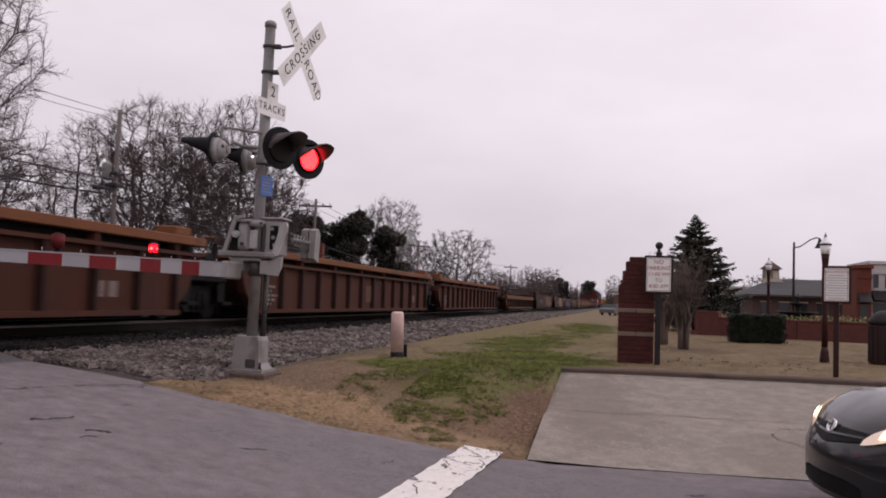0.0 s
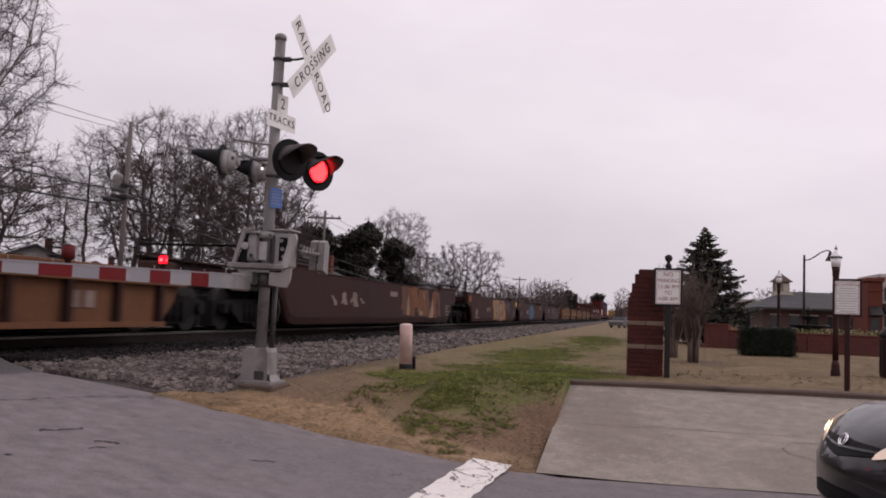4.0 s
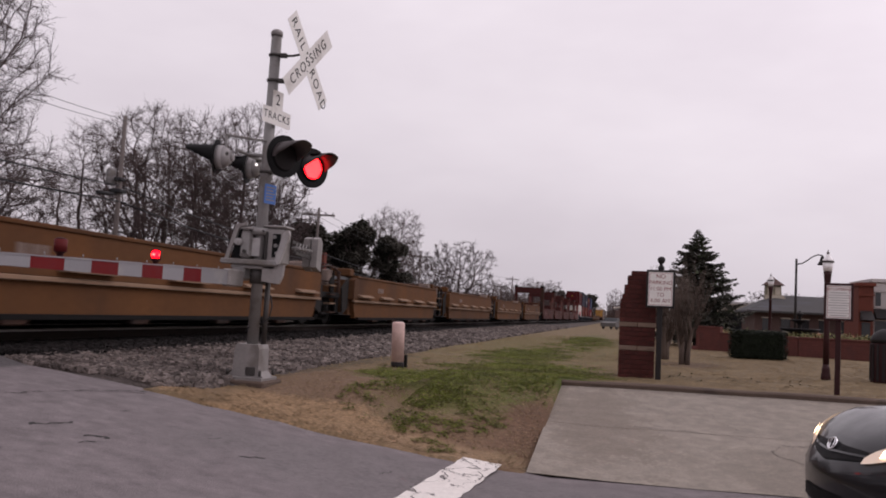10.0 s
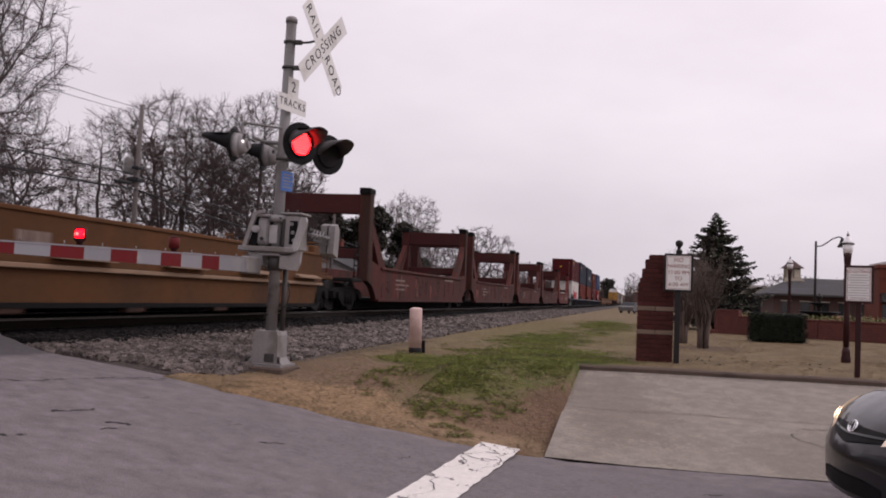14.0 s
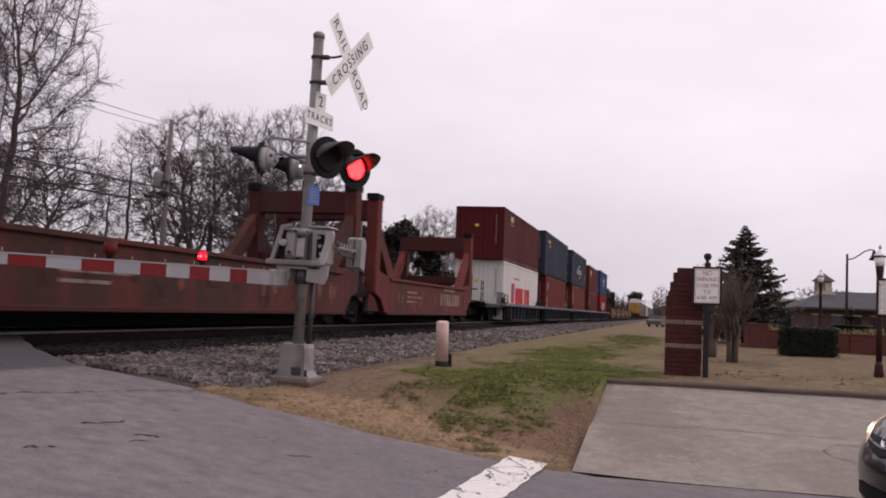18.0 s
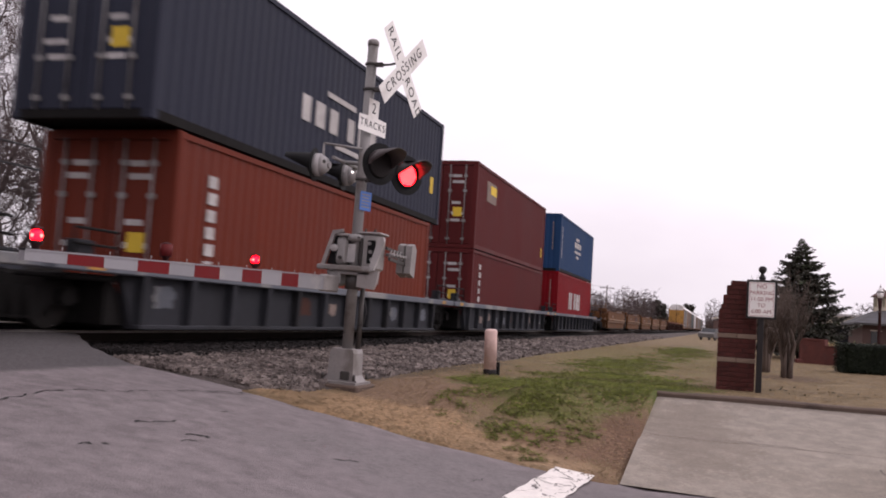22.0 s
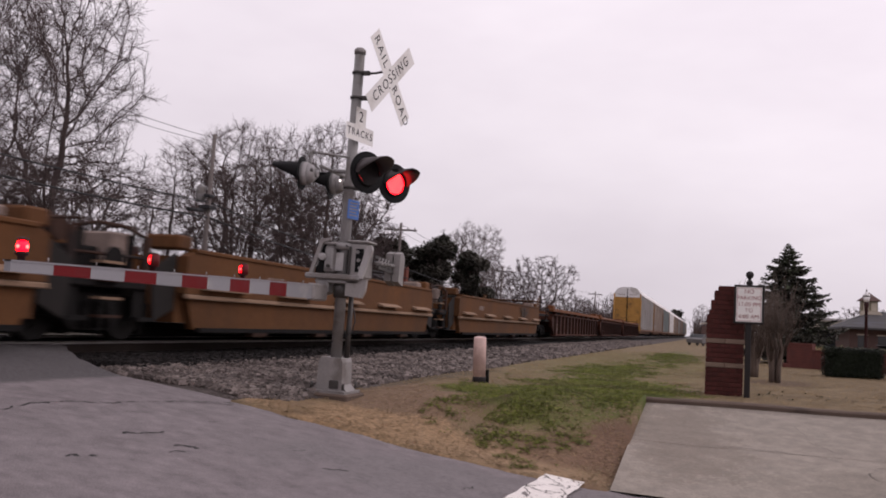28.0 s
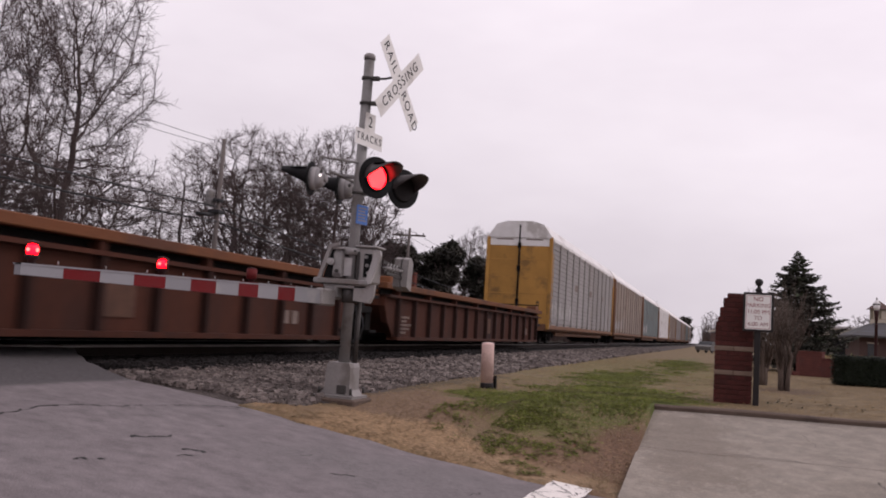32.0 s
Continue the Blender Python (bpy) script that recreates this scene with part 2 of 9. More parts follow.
M["rail"] = mat("worn_rail", (0.30, 0.28, 0.27), 0.35, 1.0, 0.1, 2, 30, 0.1, rnd=0)
M["rail_web"] = mat("rusty_rail_web", (0.018, 0.012, 0.0096), 0.85, 0.2, 0.2, 6, 40, 0.3, rnd=0)
M["tie"] = mat("creosoted_tie", (0.014, 0.012, 0.011), 0.9, 0, 0.25, 4, 50, 0.5, stretch=(0.3, 2, 2))
M["galv"] = mat("weathered_galvanised_steel", (0.25, 0.24, 0.235), 0.6, 0.35, 0.14, 4, 60, 0.15, (0.173, 0.155, 0.144), 0.3)
M["silver"] = mat("aluminium_paint", (0.27, 0.252, 0.244), 0.6, 0.25, 0.14, 4, 50, 0.15, (0.194, 0.173, 0.162), 0.35)
M["black"] = mat("black_lamp_paint", (0.005, 0.005, 0.0055), 0.7, 0, 0.2, 5, 50, 0.1)
M["hood"] = mat("hood_inside_black", (0.05, 0.04, 0.04), 0.4, 0, 0.2, 5, 50, 0.1)
M["sign_white"] = mat("reflective_sign_white", (0.70, 0.68, 0.655), 0.5, 0, 0.05, 3, 40, 0.05, (0.55, 0.52, 0.49), 0.25)
M["sign_black"] = paint("sign_black", (0.02, 0.02, 0.02), 0.6)
M["sign_blue"] = paint("sign_blue", (0.045, 0.14, 0.42), 0.5)
M["sign_red"] = paint("sign_dark_red", (0.25, 0.06, 0.06), 0.6)
M["arm_white"] = mat("arm_white", (0.235, 0.23, 0.243), 0.6, 0, 0.06, 3, 60, 0.08, (0.29, 0.28, 0.275), 0.3)
M["arm_red"] = mat("arm_red_sheeting", (0.1188, 0.00225, 0.004), 0.6, 0, 0.1, 3, 60, 0.08)
M["led"] = glow("led_points", (1.0, 0.065, 0.05), 8.0)
M["led_bed"] = glow("led_lens_lit", (1.0, 0.003, 0.006), 9.0)
M["white_dot"] = glow("sidelight_lit", (1.0, 0.95, 0.9), 2.5)
M["lens_off"] = mat("unlit_lens", (0.008, 0.005, 0.005), 0.6, 0, 0.1, 4, 80, 0.1)
M["lamp_back"] = mat("pale_lamp_back", (0.36, 0.345, 0.34), 0.55, 0.1, 0.12, 5, 50, 0.1, (0.3, 0.28, 0.27), 0.25)
M["bolt"] = mat("dark_steel", (0.07, 0.065, 0.062), 0.6, 0.6, 0.2, 6, 50, 0.1)
M["brick"] = mat("dark_red_brick", (0.072, 0.022, 0.019), 0.9, 0, 0.22, 9, 70, 0.5, (0.056, 0.019, 0.017), 0.35, rnd=0.14)
M["mortar"] = mat("dark_mortar", (0.060, 0.024, 0.020), 0.95, 0, 0.15, 6, 60, 0.4)
M["wall_brick"] = mat("garden_wall_brick", (0.10, 0.036, 0.03), 0.9, 0, 0.2, 6, 70, 0.4, (0.09, 0.036, 0.032), 0.35)
M["limestone"] = mat("cast_stone", (0.19, 0.135, 0.105), 0.9, 0, 0.12, 6, 60, 0.3)
M["pvc"] = mat("sun_bleached_marker", (0.62, 0.44, 0.40), 0.6, 0, 0.08, 5, 50, 0.1, (0.48, 0.33, 0.30), 0.25)
M["post_black"] = mat("black_painted_post", (0.022, 0.019, 0.019), 0.55, 0, 0.15, 6, 60, 0.1)
M["post_red"] = mat("oxblood_painted_iron", (0.032, 0.010, 0.010), 0.55, 0, 0.15, 6, 60, 0.1)
M["frost"] = mat("frosted_lantern", (0.72, 0.70, 0.70), 0.35, 0, 0.05, 6, 60, 0.05)
M["bark"] = mat("grey_brown_bark", (0.088, 0.065, 0.062), 0.95, 0, 0.25, 3, 25, 0.6, (0.095, 0.076, 0.07), 0.3)
M["bark_far"] = mat("far_grey_bark", (0.082, 0.063, 0.061), 0.95, 0, 0.2, 2, 20, 0.3)
M["crape"] = mat("smooth_tan_bark", (0.10, 0.075, 0.062), 0.85, 0, 0.2, 5, 40, 0.3)
M["needle"] = mat("dark_spruce_needles", (0.058, 0.057, 0.046), 0.85, 0, 0.4, 2.5, 30, 0.2, (0.05, 0.06, 0.035), 0.3)
M["leaf"] = mat("evergreen_leaves", (0.072, 0.066, 0.055), 0.9, 0, 0.25, 0.8, 30, 0.2, (0.04, 0.043, 0.033), 0.4)
M["hedge"] = mat("boxwood_leaves", (0.014, 0.019, 0.011), 0.7, 0, 0.4, 4, 40, 0.2)
M["flower"] = mat("winter_bedding", (0.13, 0.13, 0.055), 0.85, 0, 0.5, 5, 30, 0.2, (0.28, 0.12, 0.06), 0.3)
M["grass_green"] = turf(mat("short_green_grass", (0.110, 0.124, 0.020), 0.9, 0, 0.4, 1.4, 14, 0.0, (0.12, 0.105, 0.036), 0.35, edge=0.2))
M["grass_dry"] = turf(mat("dormant_grass", (0.215, 0.150, 0.082), 0.95, 0, 0.3, 2, 30, 0.0))
M["pole_wood"] = mat("weathered_pole", (0.15, 0.128, 0.12), 0.95, 0, 0.2, 2, 40, 0.4, stretch=(4, 4, 0.4))
M["wire"] = paint("black_cable", (0.03, 0.03, 0.032), 0.6)


# ---- geometry helpers ----
class Geo:
    """Collects faces for one mesh."""

    def __init__(self):
        self.v, self.f, self.s = [], [], []

    def add(self, verts, faces, smooth=False):
        k = len(self.v)
        self.v.extend([tuple(p) for p in verts])
        self.f.extend([tuple(i + k for i in q) for q in faces])
        self.s.extend([smooth] * len(faces))
        return self

    def box(self, x0, y0, z0, x1, y1, z1, c=0.0):
        """A box; c: chamfer of its upright and lying edges."""
        if c <= 0:
            v = [(x, y, z) for z in (z0, z1) for x, y in ((x0, y0), (x1, y0), (x1, y1), (x0, y1))]
            return self.add(v, [(3, 2, 1, 0), (4, 5, 6, 7), (0, 1, 5, 4), (1, 2, 6, 5), (2, 3, 7, 6), (3, 0, 4, 7)])
        ring = lambda d: [(x0 + d, y0 + c), (x0 + c, y0 + d), (x1 - c, y0 + d), (x1 - d, y0 + c), (x1 - d, y1 - c), (x1 - c, y1 - d), (x0 + c, y1 - d), (x0 + d, y1 - c)]
        inner = [(x0 + c, y0 + c * 1.6), (x0 + c * 1.6, y0 + c), (x1 - c * 1.6, y0 + c), (x1 - c, y0 + c * 1.6), (x1 - c, y1 - c * 1.6), (x1 - c * 1.6, y1 - c), (x0 + c * 1.6, y1 - c), (x0 + c, y1 - c * 1.6)]
        v = [(*p, z0) for p in inner] + [(*p, z0 + c) for p in ring(0)] + [(*p, z1 - c) for p in ring(0)] + [(*p, z1) for p in inner]
        f = [tuple(range(7, -1, -1)), tuple(range(24, 32))]
        for r in range(3):
            f += [(r * 8 + i, r * 8 + (i + 1) % 8, r * 8 + 8 + (i + 1) % 8, r * 8 + 8 + i) for i in range(8)]
        return self.add(v, f)

    def cyl(self, a, b, r0, r1=None, n=12, caps=True, smooth=True):
        a, b = Vector(a), Vector(b)
        r1 = r0 if r1 is None else r1
        d = (b - a).normalized()
        u = d.orthogonal().normalized()
        w = d.cross(u)
        v = [a + r0 * (math.cos(2 * math.pi * i / n) * u + math.sin(2 * math.pi * i / n) * w) for i in range(n)]
        v += [b + r1 * (math.cos(2 * math.pi * i / n) * u + math.sin(2 * math.pi * i / n) * w) for i in range(n)]
        self.add(v, [(i, (i + 1) % n, n + (i + 1) % n, n + i) for i in range(n)], smooth)
        if caps:
            k = len(self.v) - 2 * n
            self.f += [tuple(k + i for i in range(n - 1, -1, -1)), tuple(k + n + i for i in range(n))]
            self.s += [False, False]
        return self

    def tube(self, pts, r, n=6, smooth=True):
        """A tube through pts; r: one radius or one for each."""
        pts = [Vector(p) for p in pts]
        rs = r if isinstance(r, (list, tuple)) else [r] * len(pts)
        k = len(self.v)
        u = None
        for i, p in enumerate(pts):
            d = (pts[min(i + 1, len(pts) - 1)] - pts[max(i - 1, 0)]).normalized()
            u = d.orthogonal().normalized() if u is None else (u - d * u.dot(d)).normalized()
            w = d.cross(u)
            self.v += [tuple(p + rs[i] * (math.cos(2 * math.pi * j / n) * u + math.sin(2 * math.pi * j / n) * w)) for j in range(n)]
        for i in range(len(pts) - 1):
            for j in range(n):
                self.f.append((k + i * n + j, k + i * n + (j + 1) % n, k + (i + 1) * n + (j + 1) % n, k + (i + 1) * n + j))
                self.s.append(smooth)
        for ring in (tuple(k + j for j in range(n - 1, -1, -1)), tuple(k + (len(pts) - 1) * n + j for j in range(n))):
            self.f.append(ring)
            self.s.append(False)
        return self

    def lathe(self, prof, at=(0, 0, 0), n=20):
        """A turned form: prof of (radius, height), round the z axis at `at`."""
        k = len(self.v)
        for r, z in prof:
            self.v += [(at[0] + r * math.cos(2 * math.pi * j / n), at[1] + r * math.sin(2 * math.pi * j / n), at[2] + z) for j in range(n)]
        for i in range(len(prof) - 1):
            for j in range(n):
                self.f.append((k + i * n + j, k + i * n + (j + 1) % n, k + (i + 1) * n + (j + 1) % n, k + (i + 1) * n + j))
                self.s.append(True)
        self.f += [tuple(k + j for j in range(n - 1, -1, -1)), tuple(k + (len(prof) - 1) * n + j for j in range(n))]
        self.s += [False, False]
        return self

    def prism(self, poly, axis, a, b):
        """A flat outline (two other axes in order) pushed along axis from a to b."""
        n = len(poly)
        put = {"x": lambda p, d: (d, p[0], p[1]), "y": lambda p, d: (p[0], d, p[1]), "z": lambda p, d: (p[0], p[1], d)}[axis]
        v = [put(p, a) for p in poly] + [put(p, b) for p in poly]
        return self.add(v, [tuple(range(n - 1, -1, -1)), tuple(range(n, 2 * n))] + [(i, (i + 1) % n, n + (i + 1) % n, n + i) for i in range(n)])

    def moved(self, m, k=0):
        self.v[k:] = [tuple(m @ Vector(p)) for p in self.v[k:]]
        return self

    def mesh(self, name, material):
        me = bpy.data.meshes.new(name)
        me.from_pydata(self.v, [], self.f)
        me.polygons.foreach_set("use_smooth", self.s)
        bm = bmesh.new()
        bm.from_mesh(me)
        if len(bm.faces) < 4000:
            bmesh.ops.recalc_face_normals(bm, faces=bm.faces)
        bm.to_mesh(me)
        bm.free()
        me.materials.append(material)
        return me


def part(name, geo, material, parent=None, label="", at=None):
    """Links a Geo (or a mesh already made) as one object, under parent where given."""
    me = geo if isinstance(geo, bpy.types.Mesh) else geo.mesh(name, material)
    ob = new(name, me)
    if parent is not None:
        ob.parent = parent
    if at is not None:
        ob.matrix_basis = at if isinstance(at, Matrix) else Matrix.Translation(at)
    if label:
        tagged(ob, label)
    return ob


def thing(name, m, label, category, group="", kind=""):
    ob = new(name)
    ob.matrix_basis = m
    return tagged(ob, label, category, group, kind)


def lettering(text, size, material, parent, m, name="lettering", depth=0.002, spacing=1.0):
    """Built-in font, made into a mesh; it lies in its local xy plane, centred."""
    cu = bpy.data.curves.new("letters", "FONT")
    cu.body, cu.size, cu.extrude, cu.align_x, cu.align_y, cu.space_character = text, size, depth, "CENTER", "CENTER", spacing
    tmp = bpy.data.objects.new("letters", cu)
    scene.collection.objects.link(tmp)
    dg = bpy.context.evaluated_depsgraph_get()
    me = bpy.data.meshes.new_from_object(tmp.evaluated_get(dg))
    bpy.data.objects.remove(tmp)
    me.materials.clear()
    me.materials.append(material)
    ob = new(name, me)
    ob.parent = parent
    ob.matrix_basis = m
    return ob


# ---- ground ----
ROAD_X = (-30, -14, -11, -9.8, -8.2, -7.6, -4.8, -3.85, -2.9, -2.0, -0.6, 30)
ROAD_Z = (0.55, 0.6, 0.88, 0.955, 0.955, 0.88, 0.57, 0.45, 0.29, 0.16, 0.0, 0.0)
PLATEAU = 0.59


def smooth(t):
    t = min(1, max(0, t))
    return t * t * (3 - 2 * t)


def road_z(x):
    return float(np.interp(x, ROAD_X, ROAD_Z))


def apron_z(x, y):
    return road_z(x) + (0.515 - road_z(x)) * min(1, max(0, (y - 8.62) / 4.7))


def ground_z(x, y):
    if x > -0.8 and 8.6 < y < 13.45:
        return apron_z(x, y) - 0.05
    a = road_z(x)
    z = a + (PLATEAU - a) * smooth((y - 8.6) / 2.6 if x < -2.5 else (y - 8.6) / 4.6)
    if 9 < y:
        z += 0.012 * math.sin(x * 2.1 + y * 0.7) * smooth((y - 9) / 3)
    if -13.6 < x < -4.8 and y > 8.3:
        z -= 0.2
    return z if y > 8.6 else z - 0.03


def sheet(xs, ys, zf, keep=None):
    g = Geo()
    nx = len(xs)
    for y in ys:
        for x in xs:
            g.v.append((x, y, zf(x, y)))
    for j in range(len(ys) - 1):
        for i in range(nx - 1):
            if keep is None or keep((xs[i] + xs[i + 1]) / 2, (ys[j] + ys[j + 1]) / 2):
                g.f.append((j * nx + i, j * nx + i + 1, (j + 1) * nx + i + 1, (j + 1) * nx + i))
                g.s.append(True)
    return g


gx = [-900, -300, -120, -60, -40, -30, -24, -18, -16, -14.5] + [round(-13.5 + 0.25 * i, 3) for i in range(0, 75)] + [6, 8, 10, 14, 20, 30, 50, 100, 300, 900]
gx = sorted(set(gx + [-0.8, -0.79]))
gy = [-900, -300, -100, -50, -25, -12, -8] + [round(-6 + 1.0 * i, 3) for i in range(14)] + [8.59, 8.61] + [round(8.75 + 0.25 * i, 3) for i in range(40)] + [13.44, 13.46] + [19, 20, 22, 24, 27, 30, 35, 40, 50, 60, 80, 120, 200, 400, 900]
gy = sorted(set(gy))
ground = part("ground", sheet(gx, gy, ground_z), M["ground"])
tagged(ground, "dormant tan lawn and dirt verge with green patches, painted dark beyond the track", "ground", kind="structure")


def road_edge(x):
    base = float(np.interp(x, (-14, -9.4, -7.6, -6.9, -6.4, -5.7, -5.0, -4.6, -4.2, -0.8), (11.4, 11.1, 9.7, 9.1, 8.85, 8.72, 8.8, 8.62, 8.5, 8.62)))
    return base + 0.04 * math.sin(x * 5.3) + 0.03 * math.sin(x * 11.7 + 1)


rx = [-30, -24, -18] + [round(-14 + 0.25 * i, 3) for i in range(54)] + [-0.6, 0, 2, 5, 10, 20, 30]
g = Geo()
rows_n = 14
for x in rx:
    e = road_edge(x) if x < -0.85 else 8.70
    for j in range(rows_n):
        y = -7 + (e + 7) * j / (rows_n - 1)
        g.v.append((x, y, road_z(x) + (0.006 if j < rows_n - 1 or x > -0.85 else -0.012)))
for i in range(len(rx) - 1):
    for j in range(rows_n - 1):
        g.f.append((i * rows_n + j, (i + 1) * rows_n + j, (i + 1) * rows_n + j + 1, i * rows_n + j + 1))
        g.s.append(True)
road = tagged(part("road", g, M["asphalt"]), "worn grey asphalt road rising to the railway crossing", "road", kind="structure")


def crack(pts, w, name="road_crack"):
    """A thin ragged ribbon of tar on the road."""
    g = Geo()
    rr = random.Random(len(pts) * 7 + int(pts[0][0] * 10))
    fine = []
    for (xa, ya), (xb, yb) in zip(pts, pts[1:]):
        for k in range(8):
            t = k / 8
            fine.append((xa + (xb - xa) * t + rr.uniform(-.03, .03), ya + (yb - ya) * t + rr.uniform(-.03, .03)))
    for i, (x, y) in enumerate(fine):
        ww = w * rr.uniform(0.4, 1.4)
        z = (road_z(x) if y < 8.62 else apron_z(x, y) + 0.008) + 0.010
        g.v += [(x - ww * 0.3, y - ww, z), (x + ww * 0.3, y + ww, z)]
        if i:
            k = len(g.v)
            g.f.append((k - 4, k - 3, k - 1, k - 2))
            g.s.append(False)
    ob = part(name, g, M["tar"])
    return ob


for pts, w in ((((-5.2, 3.6), (-5.3, 4.7), (-5.25, 5.75), (-5.37, 6.4), (-5.32, 6.78), (-5.13, 7.1), (-5.05, 7.5), (-4.9, 7.95), (-4.7, 8.33), (-4.62, 8.45)), 0.02),
               (((-4.3, 6.15), (-4.22, 6.35), (-4.16, 6.5)), 0.02), (((-3.85, 6.15), (-3.72, 6.3)), 0.02), (((-3.78, 5.95), (-3.7, 6.1)), 0.013), (((-2.86, 6.75), (-2.72, 6.92)), 0.016),
               (((-1.86, 7.3), (-1.8, 7.55)), 0.008), (((-4.05, 5.2), (-3.95, 5.4)), 0.016), (((-3.3, 7.0), (-3.2, 7.2)), 0.01), (((-4.2, 7.3), (-4.12, 7.45)), 0.009),
               (((0.55, 7.6), (0.75, 7.65)), 0.018), (((-1.25, 6.9), (-1.2, 7.4), (-1.35, 7.8)), 0.008)):
    c_ = crack(pts, w)
    c_.parent = road
for pts, w in ((((2.2, 10.6), (1.75, 10.5), (1.6, 10.15), (1.9, 9.7)), 0.009), (((0.1, 11.0), (1.5, 10.75)), 0.004), (((1.1, 12.4), (1.2, 11.5), (1.5, 11.0)), 0.005)):
    c_ = crack(pts, w, "slab_crack")
    c_.parent = road

# stop line, ragged at its edges
g = Geo()
rr = random.Random(4)
n = 40
for i in range(n + 1):
    y = 8.78 - 5.3 * i / n
    c = -1.24 - 0.13 * (8.8 - y) / 2
    z = road_z(c) + 0.016
    g.v += [(c - 0.19 + rr.uniform(-.012, .012), y, road_z(c - 0.19) + 0.014), (c + 0.19 + rr.uniform(-.012, .012), y, road_z(c + 0.19) + 0.014)]
    if i:
        k = len(g.v)
        g.f.append((k - 4, k - 3, k - 1, k - 2))
        g.s.append(False)
tagged(part("stop_line", g, M["line"]), "cracked white painted stop line on asphalt", "road marking", kind="structure")

for pts, w in ((((-1.42, 8.62), (-1.22, 8.35), (-1.5, 8.0), (-1.38, 7.6), (-1.55, 7.1), (-1.4, 6.5), (-1.6, 5.8)), 0.007), (((-1.1, 8.6), (-1.18, 8.2), (-1.12, 7.8), (-1.28, 7.3)), 0.007), (((-1.5, 8.0), (-1.35, 7.9), (-1.2, 8.0)), 0.005)):
    g_ = crack(pts, w, "line_crack")
    g_.location.z, g_.parent = 0.008, road

# concrete apron in four slabs with open joints
apron = tagged(new("apron"), "stained concrete parking apron sloping up to a kerb", "pavement", kind="structure")
jx, jy = (-0.82, 5.4, 12.0), (8.63, 10.85, 13.36)
for i in range(2):
    for j in range(2):
        xs = [jx[i] + 0.006 + (jx[i + 1] - jx[i] - 0.012) * k / 8 for k in range(9)]
        ys = [jy[j] + 0.006 + (jy[j + 1] - jy[j] - 0.012) * k / 8 for k in range(9)]
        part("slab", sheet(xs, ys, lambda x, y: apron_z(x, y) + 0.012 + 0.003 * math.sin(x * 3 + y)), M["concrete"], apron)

g = Geo()
kx = [-0.95 + 0.4 * i for i in range(45)]
prof = ((13.34, 0.30), (13.35, 0.575), (13.38, 0.597), (13.53, 0.602), (13.56, 0.59), (13.56, 0.30))
for x in kx:
    for y, z in prof:
        g.v.append((x, y + (0.02 * math.sin(x * 1.7)), z + 0.006 * math.sin(x * 3.1)))
for i in range(len(kx) - 1):
    for j in range(len(prof) - 1):
        g.f.append((i * 6 + j, (i + 1) * 6 + j, (i + 1) * 6 + j + 1, i * 6 + j + 1))
        g.s.append(False)
g.f.append((0, 1, 2, 3, 4, 5))
g.s.append(False)
tagged(part("kerb", g, M["kerb"]), "dirty brown concrete kerb between apron and lawn", "kerb", kind="structure")

# ballast bank
XC, ZR = -8.97, 0.975


def ballast_z(x):
    return float(np.interp(x, (-13.8, -12.6, -10.7, -7.4, -6.7, -5.4, -4.5, -4.2), (0.5, 0.62, 0.755, 0.755, 0.71, 0.65, 0.61, 0.55)))


def ballast_from(x):
    return float(np.interp(x, (-12, -9.3, -7.6, -6.9, -6.4, -5.7, -5.0, -4.2), (11.0, 10.9, 9.5, 8.95, 8.72, 8.6, 8.75, 9.5)))


bx = [-13.8, -12.6, -11.6, -10.7, -9.8, -8.97, -8.2] + [round(-7.4 + 0.2 * i, 3) for i in range(17)]
g = Geo()
by = [0.0, 0.25, 0.5, 1, 1.5, 2, 3, 4, 5, 6, 8, 10, 12, 15, 18, 22, 27, 33, 40, 50, 65, 90, 130, 200, 350, 700]
for d in by:
    for x in bx:
        y = ballast_from(x) + d
        g.v.append((x + (0.05 * math.sin(y * 2.3) if x > -5 else 0), y, (ballast_z(x) + 0.02 * math.sin(x * 7 + y * 5)) * (0, 0.6, 0.9, 1)[min(3, by.index(d))] + (min(road_z(x), ballast_z(x)) - 0.03) * (1, 0.4, 0.1, 0)[min(3, by.index(d))]))
nb = len(bx)
for j in range(len(by) - 1):
    for i in range(nb - 1):
        g.f.append((j * nb + i, j * nb + i + 1, (j + 1) * nb + i + 1, (j + 1) * nb + i))
        g.s.append(True)
k = len(g.v)
for d in (0, -10, -40, -300):
    for x in bx:
        g.v.append((x, -7.1 + d, ballast_z(x)))
for j in range(3):
    for i in range(nb - 1):
        g.f.append((k + j * nb + i, k + (j + 1) * nb + i, k + (j + 1) * nb + i + 1, k + j * nb + i + 1))
        g.s.append(True)
tagged(part("ballast", g, M["ballast"]), "grey crushed-stone ballast bank, dark by the rails with oil and painted-in train shade", "ballast", kind="structure")


